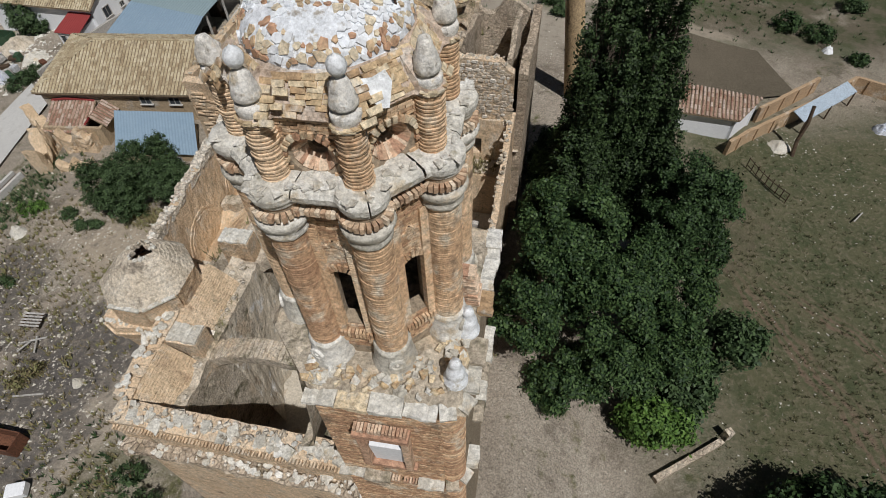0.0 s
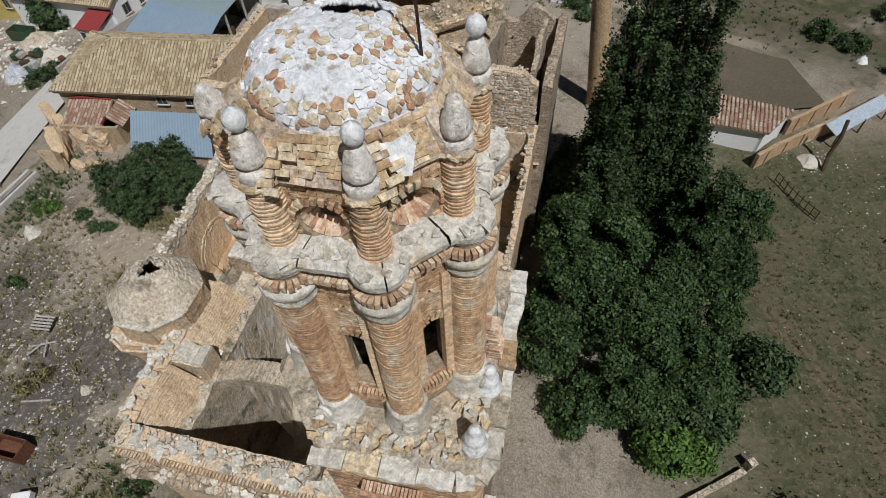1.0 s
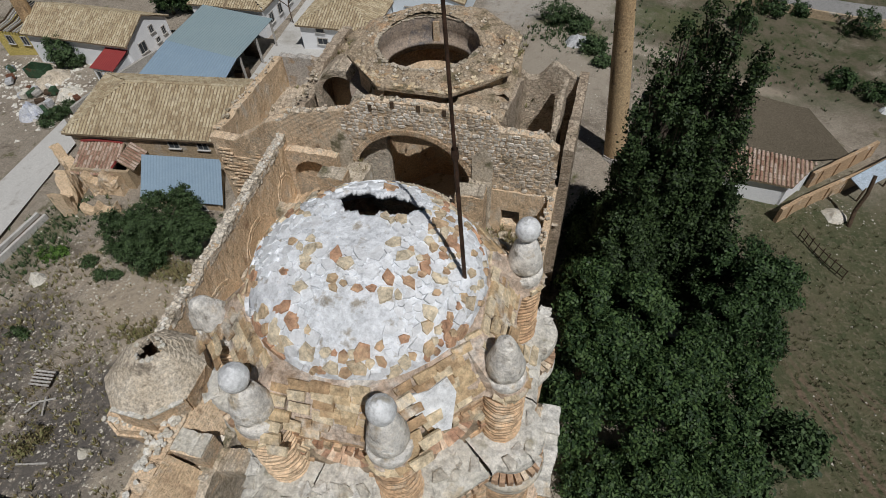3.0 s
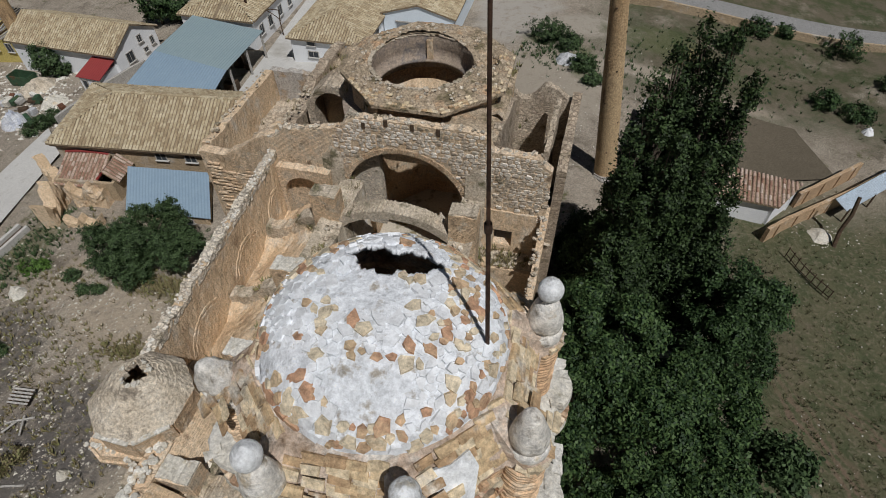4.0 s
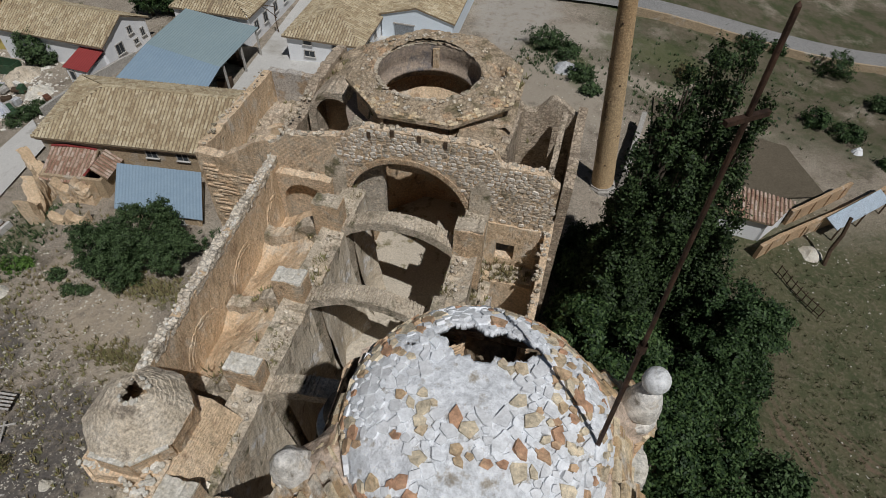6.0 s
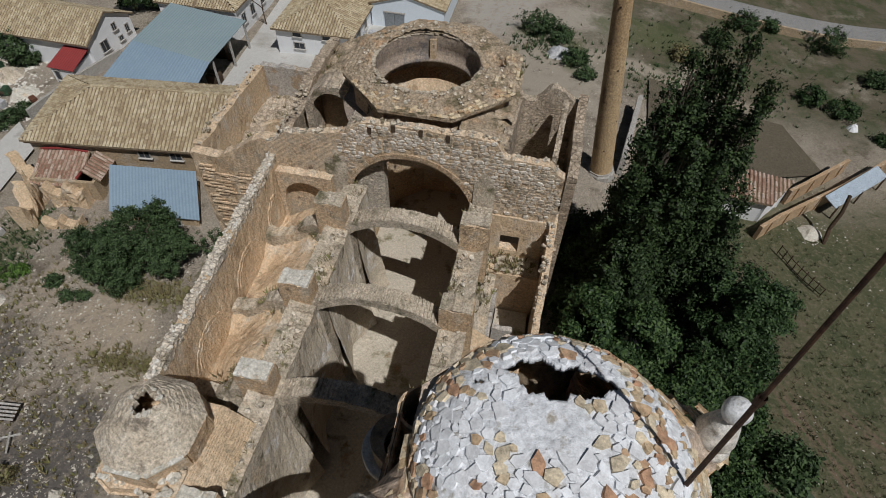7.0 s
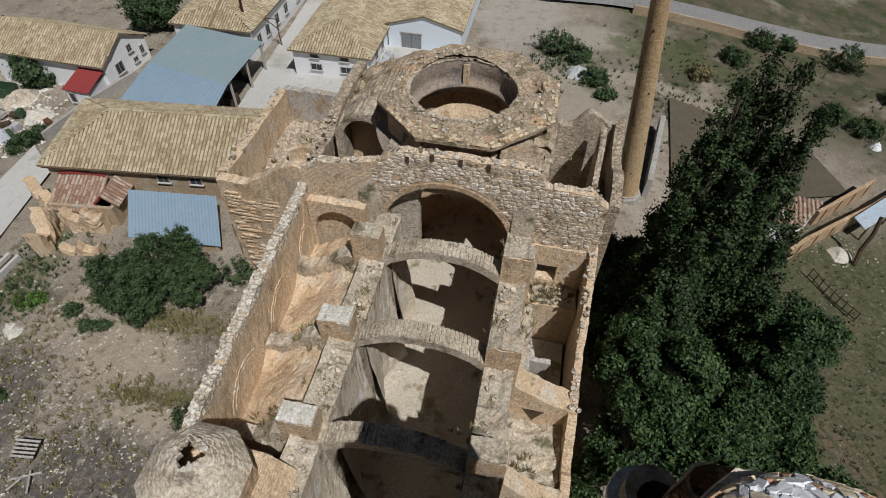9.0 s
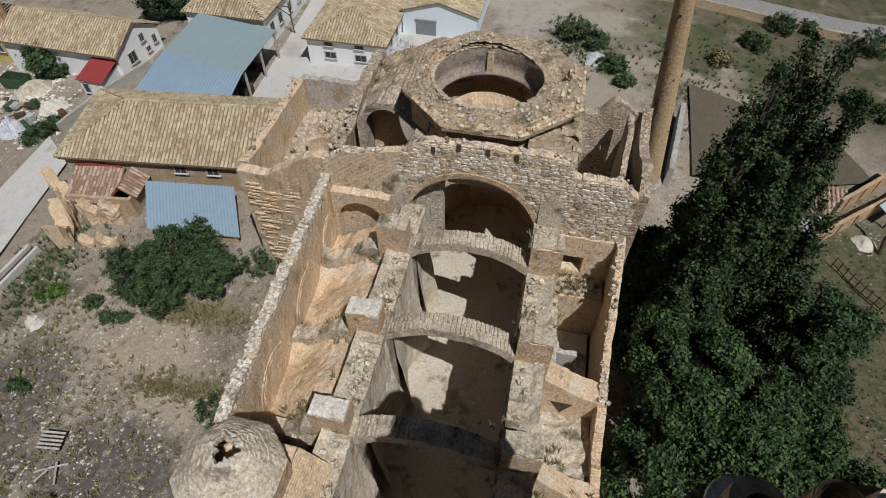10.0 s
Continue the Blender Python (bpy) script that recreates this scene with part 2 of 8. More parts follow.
LEAF_POPLAR = leaf_material("poplar_leaf", [(0.015, 0.028, 0.010), (0.030, 0.054, 0.018), (0.052, 0.086, 0.029)])
LEAF_ELM = leaf_material("elm_leaf", [(0.018, 0.039, 0.014), (0.039, 0.075, 0.024), (0.070, 0.118, 0.038)])
LEAF_DARK = leaf_material("dark_leaf", [(0.018, 0.037, 0.014), (0.036, 0.069, 0.022), (0.055, 0.099, 0.033)])
LEAF_LIGHT = leaf_material("light_leaf", [(0.05, 0.10, 0.02), (0.08, 0.16, 0.03), (0.12, 0.21, 0.045)])
LEAF_FIG = leaf_material("shrub_leaf", [(0.028, 0.050, 0.020), (0.050, 0.086, 0.031), (0.078, 0.124, 0.050)])
LEAF_MEADOW = leaf_material("meadow_blade", [(0.06, 0.062, 0.028), (0.085, 0.09, 0.04), (0.15, 0.135, 0.075)])
DRY = leaf_material("dry_grass", [(0.16, 0.13, 0.07), (0.27, 0.22, 0.12), (0.20, 0.20, 0.08)])


# ---- building helpers ----
def link_mesh(name, verts, faces, material, parent=None, label="", smooth=False):
    me = bpy.data.meshes.new(name)
    me.from_pydata([tuple(v) for v in verts], [], faces)
    me.materials.append(material)
    if smooth:
        me.polygons.foreach_set("use_smooth", [True] * len(me.polygons))
    me.update()
    ob = new(name, me)
    if parent:
        ob.parent = parent
    if label:
        tagged(ob, label)
    return ob


def part(name, bm, material, parent=None, label="", smooth=False):
    bmesh.ops.recalc_face_normals(bm, faces=bm.faces[:])
    me = bpy.data.meshes.new(name)
    bm.to_mesh(me)
    bm.free()
    me.materials.append(material)
    if smooth:
        me.polygons.foreach_set("use_smooth", [True] * len(me.polygons))
    ob = new(name, me)
    if parent:
        ob.parent = parent
    if label:
        tagged(ob, label)
    return ob


def thing(name, label, category, at=(0, 0, 0), kind="", group=""):
    ob = new(name)
    ob.location = at
    ob.empty_display_size = 0.2
    return tagged(ob, label, category, group, kind)


class Soup:
    """Vertices and faces gathered for one mesh."""

    def __init__(self):
        self.v, self.f = [], []

    def add(self, verts, faces):
        k = len(self.v)
        self.v.extend(verts)
        self.f.extend([tuple(i + k for i in f) for f in faces])

    def box(self, c, s, m=None, taper=0.0):
        hx, hy, hz = s[0] / 2, s[1] / 2, s[2] / 2
        vs = [Vector((sx * hx * (1 - taper * (sz > 0)), sy * hy * (1 - taper * (sz > 0)), sz * hz)) for sz in (-1, 1) for sy in (-1, 1) for sx in (-1, 1)]
        vs = [(m @ p if m else p) + Vector(c) for p in vs]
        self.add(vs, [(0, 2, 3, 1), (4, 5, 7, 6), (0, 1, 5, 4), (2, 6, 7, 3), (0, 4, 6, 2), (1, 3, 7, 5)])

    def prism(self, poly, z0, z1, top=None):
        n = len(poly)
        top = top or poly
        self.add([(x, y, z0) for x, y in poly] + [(x, y, z1) for x, y in top],
                 [tuple(reversed(range(n))), tuple(range(n, 2 * n))] + [(i, (i + 1) % n, n + (i + 1) % n, n + i) for i in range(n)])

    def lathe(self, prof, c=(0, 0), seg=24, wob=0.0, a0=0.0, a1=2 * math.pi):
        full = abs(a1 - a0 - 2 * math.pi) < 1e-6
        k = seg if full else seg + 1
        vs = []
        for r, z in prof:
            for i in range(k):
                a = a0 + (a1 - a0) * i / seg
                w = 1 + wob * noise.noise(Vector((3 * math.cos(a), 3 * math.sin(a), z * 3)))
                vs.append((c[0] + r * w * math.cos(a), c[1] + r * w * math.sin(a), z))
        fs = []
        for j in range(len(prof) - 1):
            for i in range(seg):
                b = (i + 1) % k
                fs.append((j * k + i, j * k + b, (j + 1) * k + b, (j + 1) * k + i))
        self.add(vs, fs)

    def put(self, name, material, parent=None, label="", smooth=False):
        return link_mesh(name, self.v, self.f, material, parent, label, smooth)


def rough(x, y, amp, sc=1.0, seed=0.0):
    return amp * (noise.noise(Vector((x * sc, y * sc, seed))) + 0.6 * noise.noise(Vector((x * sc * 3.1, y * sc * 3.1, seed + 7))))


def strip_wall(soup, p0, p1, thick, bottom, top, step=0.35, rag=0.0, seed=0.0, bulge=0.03):
    """A wall from p0 to p1 (its middle line) with a bottom and a top that may vary along it; rag: how broken the top is."""
    p0, p1 = Vector((*p0, 0)), Vector((*p1, 0))
    d = p1 - p0
    length = d.length
    d /= length
    nrm = Vector((-d.y, d.x, 0))
    n = max(2, int(length / step) + 1)
    fb = bottom if callable(bottom) else (lambda u: bottom)
    ft = top if callable(top) else (lambda u: top)
    vs, fs = [], []
    rows = 7 if fb(0) > ft(0) - 4 else 16
    for i in range(n + 1):
        u = length * i / n
        zb, zt = fb(u), ft(u)
        q = p0 + d * u
        zt1 = zt + (rough(u, seed, rag, 0.6, seed) if rag else 0) + random.uniform(-0.25, 0.25) * rag
        zt2 = zt1 + random.uniform(-0.2, 0.2) * rag
        zt1, zt2 = max(zb + 0.02, zt1), max(zb + 0.02, zt2)
        ring = []
        for s, zz in ((-1, zt1), (1, zt2)):
            for j in range(rows):
                f = j / (rows - 1)
                z = zb + (zz - zb) * f
                w = thick / 2 + bulge * (noise.noise(Vector((u * 1.3 + seed, z * 1.3, s * 5.0))) + 0.8 * noise.noise(Vector((u * 4.1 + seed, z * 5.0, s * 3.0))))
                ring.append(q + nrm * s * w + Vector((0, 0, z)))
        ring = ring[:rows] + ring[rows:][::-1]
        # a worn crown between both upper edges
        mid = (ring[rows - 1] + ring[rows]) / 2 + Vector((0, 0, rag * 0.25 * random.random()))
        ring.insert(rows, mid)
        vs.extend(ring)
    k = 2 * rows + 1
    for i in range(n):
        for j in range(k):
            a, b = i * k + j, i * k + (j + 1) % k
            fs.append((a, b, b + k, a + k))
    fs.append(tuple(range(k)))
    fs.append(tuple(reversed(range(n * k, n * k + k))))
    soup.add(vs, fs)


def arch_wall(soup, p0, p1, thick, bottom, top, openings, rag=0.0, seed=0.0, step=0.3):
    """A wall with arched openings: (from, to, spring height, rise, sill) along it."""
    length = (Vector(p1) - Vector(p0)).length
    dx, dy = (p1[0] - p0[0]) / length, (p1[1] - p0[1]) / length
    at = lambda u: (p0[0] + dx * u, p0[1] + dy * u)
    ft = top if callable(top) else (lambda u: top)
    u = 0.0
    for a, b, spring, rise, sill in sorted(openings):
        if a > u + 0.02:
            strip_wall(soup, at(u), at(a), thick, bottom, (lambda w, o=u: ft(w + o)), step, rag, seed + u)
        c, h = (a + b) / 2, (b - a) / 2
        strip_wall(soup, at(a), at(b), thick, (lambda w: spring + rise * math.sqrt(max(0.0, 1 - ((w - h) / h) ** 2))), (lambda w, o=a: ft(w + o)), min(step, h / 8), rag, seed + a)
        if sill > (bottom if not callable(bottom) else bottom(a)):
            strip_wall(soup, at(a), at(b), thick, bottom, sill, step, rag * 0.3, seed + a + 3)
        u = b
    if length > u + 0.02:
        strip_wall(soup, at(u), at(length - 1e-4), thick, bottom, (lambda w, o=u: ft(w + o)), step, rag, seed + u)


def smoothstep(a, b, x):
    t = min(1.0, max(0.0, (x - a) / (b - a)))
    return t * t * (3 - 2 * t)


def ground_z(x, y):
    z = -0.9 - 4.4 * smoothstep(-1, 9 + 0.55 * max(0, y - 35), x)
    if x < -25:
        z -= 0.09 * (min(-x, 90) - 25)
    return z

# ---- ground ----
def ground_material():
    m = surface("dry_ground", [(0.245, 0.208, 0.165), (0.35, 0.303, 0.243), (0.46, 0.41, 0.335)], 0.22, 0.97, 1.0, 2.6, spot=[((0.19, 0.16, 0.125), 0.35, 0.35), ((0.13, 0.125, 0.06), 0.5, 0.15)])
    nt = m.node_tree
    n, l = nt.nodes, nt.links
    bsdf = n["Principled BSDF"]
    base = bsdf.inputs["Base Color"].links[0].from_socket
    geo = n.new("ShaderNodeNewGeometry")
    sep = n.new("ShaderNodeSeparateXYZ")
    l.new(geo.outputs["Position"], sep.inputs[0])

    def noisy(sc, detail=6.0):
        t = n.new("ShaderNodeTexNoise")
        t.inputs["Scale"].default_value, t.inputs["Detail"].default_value, t.inputs["Roughness"].default_value = sc, detail, 0.68
        l.new(geo.outputs["Position"], t.inputs["Vector"])
        return t.outputs["Fac"]

    def mathn(op, a, b=None, c=None):
        q = n.new("ShaderNodeMath")
        q.operation = op
        for i, v in enumerate((a, b, c)):
            if v is None:
                continue
            if isinstance(v, (int, float)):
                q.inputs[i].default_value = v
            else:
                l.new(v, q.inputs[i])
        return q.outputs[0]

    def span(v, a, b):
        q = n.new("ShaderNodeMapRange")
        q.inputs["From Min"].default_value, q.inputs["From Max"].default_value = a, b
        l.new(v, q.inputs["Value"])
        return q.outputs[0]

    def blend(f, a, b):
        q = n.new("ShaderNodeMix")
        q.data_type = "RGBA"
        l.new(f, q.inputs["Factor"])
        for key, v in (("A", a), ("B", b)):
            if isinstance(v, tuple):
                q.inputs[key].default_value = (*v, 1)
            else:
                l.new(v, q.inputs[key])
        return q.outputs["Result"]

    x, y = sep.outputs[0], sep.outputs[1]
    wob = mathn("MULTIPLY_ADD", noisy(0.12), 14.0, -7.0)
    fray = mathn("MULTIPLY_ADD", noisy(0.45), 1.5, -0.75)

    def patch(cx, cy, rx, ry):
        u = mathn("DIVIDE", mathn("SUBTRACT", x, cx), rx)
        v = mathn("DIVIDE", mathn("SUBTRACT", y, cy), ry)
        d = mathn("SQRT", mathn("ADD", mathn("MULTIPLY", u, u), mathn("MULTIPLY", v, v)))
        return span(mathn("ADD", d, fray), 1.08, 0.72)

    col = base
    # pale trodden mounds, olive dry grass, grey cinders on the slope beside the church
    for cx, cy, rx, ry, c, k in ((-33.5, 23.6, 5.2, 3.0, (0.46, 0.385, 0.29), 0.8), (-29.6, 19.2, 3.2, 1.8, (0.47, 0.40, 0.31), 0.8), (-40.5, 24.0, 1.5, 6.5, (0.42, 0.35, 0.27), 0.7), (-35.6, 15.0, 1.0, 6.0, (0.40, 0.34, 0.27), 0.7), (-26.0, 9.5, 2.6, 5.0, (0.44, 0.38, 0.30), 0.8),
                             (-31.0, 27.0, 4.6, 1.1, (0.185, 0.165, 0.095), 0.8), (-29.6, 21.0, 3.6, 0.7, (0.19, 0.17, 0.10), 0.7), (-47.2, 29.0, 2.6, 5.0, (0.13, 0.13, 0.065), 0.75), (-22.5, 6.0, 3.4, 3.4, (0.14, 0.135, 0.07), 0.7),
                             (-30.8, 14.6, 6.0, 4.0, (0.12, 0.108, 0.098), 0.92), (-41.5, 17.0, 5.0, 7.0, (0.125, 0.113, 0.10), 0.9), (-33.0, 8.5, 7.0, 5.5, (0.125, 0.114, 0.104), 0.9)):
        speck = span(noisy(1.7), 0.30, 0.52)
        col = blend(mathn("MULTIPLY", mathn("MULTIPLY", patch(cx, cy, rx, ry), k), speck), col, c)
    # meadow beyond the garden trees, thin and patchy
    meadow = mathn("MULTIPLY", span(mathn("ADD", x, wob), 7, 17), span(mathn("ADD", y, wob), 60, 50))
    far = span(mathn("ADD", y, wob), 62, 72)
    green = blend(span(noisy(0.5), 0.42, 0.62), (0.118, 0.114, 0.064), (0.072, 0.084, 0.041))
    tuft = blend(span(noisy(2.6), 0.5, 0.66), green, (0.178, 0.155, 0.104))
    col = blend(mathn("MULTIPLY", meadow, span(noisy(0.18), 0.16, 0.38)), col, tuft)
    col = blend(mathn("MULTIPLY", mathn("MULTIPLY", patch(16, 38, 5, 7), 0.6), span(noisy(0.8), 0.3, 0.6)), col, (0.15, 0.12, 0.085))
    scrub = blend(span(noisy(0.33), 0.42, 0.6), (0.135, 0.115, 0.080), (0.066, 0.078, 0.036))
    east = span(mathn("ADD", x, wob), -4, 8)
    col = blend(mathn("MULTIPLY", mathn("MULTIPLY", far, east), span(noisy(0.09), 0.30, 0.46)), col, scrub)
    # dusty clearing, gravel and green scrub behind the dome
    for cx, cy, rx, ry, c, k in ((-10.5, 84.0, 6.0, 13.0, (0.42, 0.39, 0.345), 0.95), (-1.0, 78.0, 7.0, 3.2, (0.40, 0.36, 0.30), 0.9), (5.0, 69.5, 7.0, 1.8, (0.38, 0.33, 0.265), 0.9), (-3.5, 63.0, 7.0, 8.0, (0.38, 0.335, 0.27), 0.9), (15.0, 68.4, 8.0, 1.4, (0.34, 0.29, 0.225), 0.85), (-6.0, 73.5, 3.0, 1.6, (0.10, 0.115, 0.05), 0.9), (-1.0, 69.0, 1.6, 4.2, (0.10, 0.115, 0.05), 0.8), (8.0, 77.5, 8.0, 3.6, (0.105, 0.115, 0.055), 0.8), (4.0, 88.5, 8.0, 2.2, (0.09, 0.11, 0.045), 0.85)):
        col = blend(mathn("MULTIPLY", mathn("MULTIPLY", patch(cx, cy, rx, ry), k), span(noisy(0.9), 0.28, 0.5)), col, c)
    # wheel ruts in the meadow
    for slope, off, y0, y1 in ((-0.55, -37.3, 34, 30), (-1.1, -58.0, 33, 29)):
        d = mathn("ADD", mathn("SUBTRACT", x, mathn("MULTIPLY", y, slope)), mathn("MULTIPLY_ADD", noisy(0.15), 4.0, off))
        lines = span(mathn("SINE", mathn("MULTIPLY", d, 7.0)), -0.7, 0.5)
        track = mathn("MULTIPLY", span(mathn("ABSOLUTE", d), 1.7, 0.7), mathn("MULTIPLY", span(y, y0, y1), mathn("MULTIPLY", lines, span(noisy(1.2), 0.3, 0.55))))
        col = blend(track, col, (0.175, 0.128, 0.090))
    # pale gravel grains
    col = blend(mathn("MULTIPLY", span(noisy(4.5, 3.0), 0.64, 0.70), span(x, 8, 0)), col, (0.50, 0.46, 0.40))
    l.new(col, bsdf.inputs["Base Color"])
    return m


GROUND = ground_material()


def build_ground():
    xs = [-1500, -700, -350, -180] + [-110 + 1.6 * i for i in range(113)] + [130, 220, 400, 800, 1500]
    ys = [-1500, -600, -250, -100, -50] + [-24 + 1.6 * i for i in range(88)] + [130, 170, 240, 400, 800, 1600]
    vs, fs = [], []
    for y in ys:
        for x in xs:
            near = -100 < x < 90 and -20 < y < 115
            church = -22 < x < 0 and 4 < y < 46
            bump = (rough(x, y, 0.22, 0.16, 3) + rough(x, y, 0.10, 0.7, 5)) if near and not church else 0
            vs.append((x, y, ground_z(x, y) + bump - (0.6 if church else 0)))
    k = len(xs)
    for j in range(len(ys) - 1):
        for i in range(k - 1):
            a = j * k + i
            fs.append((a, a + 1, a + k + 1, a + k))
    ob = link_mesh("ground", vs, fs, GROUND, smooth=True)
    tagged(ob, "dry stony earth with patchy dull green grass", "ground", kind="structure")


build_ground()


def flat_sheet(name, outline, material, label, category, lift=0.05, kind="structure", step=2.0):
    """A thin sheet that follows the ground inside an outline of four corners."""
    a, b, c, d = [Vector((*p, 0)) for p in outline]
    n = max(2, int((b - a).length / step))
    m = max(2, int((d - a).length / step))
    s = Soup()
    vs = []
    for j in range(m + 1):
        for i in range(n + 1):
            u, v = i / n, j / m
            q = (a * (1 - u) + b * u) * (1 - v) + (d * (1 - u) + c * u) * v
            vs.append((q.x, q.y, ground_z(q.x, q.y) + 0.28 + lift))
    fs = [(j * (n + 1) + i, j * (n + 1) + i + 1, (j + 1) * (n + 1) + i + 1, (j + 1) * (n + 1) + i) for j in range(m) for i in range(n)]
    s.add(vs, fs)
    ob = s.put(name, material)
    return tagged(ob, label, category, kind=kind)


flat_sheet("road_lane", [(-57.5, 24.5), (-50.8, 23.5), (-54.0, 42.2), (-59.0, 46.0)], CONCRETE, "pale dusty concrete lane beside the ruins", "road")

# ---- church: walls, arches, floor ----
FLOOR = 1.0
BAYS = (10.6, 16.4, 21.6, 27.0)
ENDS = {10.6: 16.4, 16.4: 21.6, 21.6: 27.0, 27.0: 30.5}
SPRING = 8.42
BUTTRESS_TOP = {10.6: 11.9, 16.4: 12.05, 21.6: 12.2, 27.0: 12.6}
ARCH_DROP = {10.6: -0.4, 16.4: -0.5, 21.6: 0.0, 27.0: 0.12}


def lane_wall_x(y):
    return -19.13 - (y - 15) * 0.05



def structure(soup, name, material, label, category):
    return tagged(soup.put(name, material), label, category, kind="structure")


def loose_stones(parent, line, count, seed, meshes, spread=0.35, drop=0.0):
    """Loose stones along a wall's top: line maps 0..1 to a place."""
    rng = random.Random(seed)
    for i in range(count):
        p = line(rng.random()) + Vector((rng.uniform(-spread, spread), rng.uniform(-spread, spread), 0))
        sc = rng.uniform(0.5, 1.3)
        place("stone", meshes[rng.randrange(len(meshes))], parent, Matrix.Translation(p + Vector((0, 0, 0.04 - drop))) @ Euler((rng.uniform(-0.4, 0.4), rng.uniform(-0.4, 0.4), rng.uniform(0, 6))).to_matrix().to_4x4() @ Matrix.Diagonal((sc, sc, sc, 1)))


def stone_meshes(n, size, material, seed=0):
    out = []
    for i in range(n):
        rng = random.Random(seed + i)
        bm = bmesh.new()
        bmesh.ops.create_icosphere(bm, subdivisions=1, radius=size / 2)
        for v in bm.verts:
            v.co *= rng.uniform(0.6, 1.25)
            v.co.z = max(-0.3, min(0.24, v.co.z / size)) * size * 0.75
        me = bpy.data.meshes.new("stone")
        bm.to_mesh(me)
        bm.free()
        me.materials.append(material)
        out.append(me)
    return out


def brick_mesh(sx, sy, sz, chip=0.012, seed=0):
    """One brick with uneven worn corners."""
    rng = random.Random(seed)
    s = Soup()
    s.box((0, 0, 0), (sx, sy, sz))
    vs = [Vector(v) * (1 - rng.uniform(0, 0.02)) + Vector([rng.uniform(-chip, chip) for _ in range(3)]) * 0.6 for v in s.v]
    me = bpy.data.meshes.new("brick")
    me.from_pydata([tuple(v) for v in vs], [], s.f)
    me.update()
    return me


def variants(n, sx, sy, sz, material, chip=0.012):
    out = []
    for i in range(n):
        me = brick_mesh(sx, sy, sz, chip, i)
        me.materials.append(material)
        out.append(me)
    return out


def place(name, me, parent, m):
    ob = new(name, me)
    ob.parent = parent
    ob.matrix_basis = m
    return ob


def frame_of(x_axis, y_axis, at):
    z_axis = x_axis.cross(y_axis)
    m = Matrix((x_axis, y_axis, z_axis)).transposed().to_4x4()
    m.translation = at
    return m


def debris(name, x0, x1, y0, y1, height, amp, seed, material, label, step=0.35):
    """A lumpy heap of rubble filling a rectangle; height maps place to level."""
    nx, ny = max(3, int((x1 - x0) / step)), max(3, int((y1 - y0) / step))
    vs = []
    for j in range(ny + 1):
        for i in range(nx + 1):
            x, y = x0 + (x1 - x0) * i / nx, y0 + (y1 - y0) * j / ny
            h = height(x, y) if callable(height) else height
            vs.append((x, y, h + rough(x, y, amp, 0.8, seed) + rough(x, y, amp * 0.5, 3.0, seed + 3)))
    s = Soup()
    s.add(vs, [(j * (nx + 1) + i, j * (nx + 1) + i + 1, (j + 1) * (nx + 1) + i + 1, (j + 1) * (nx + 1) + i) for j in range(ny) for i in range(nx)])
    return structure(s, name, material, label, "rubble")


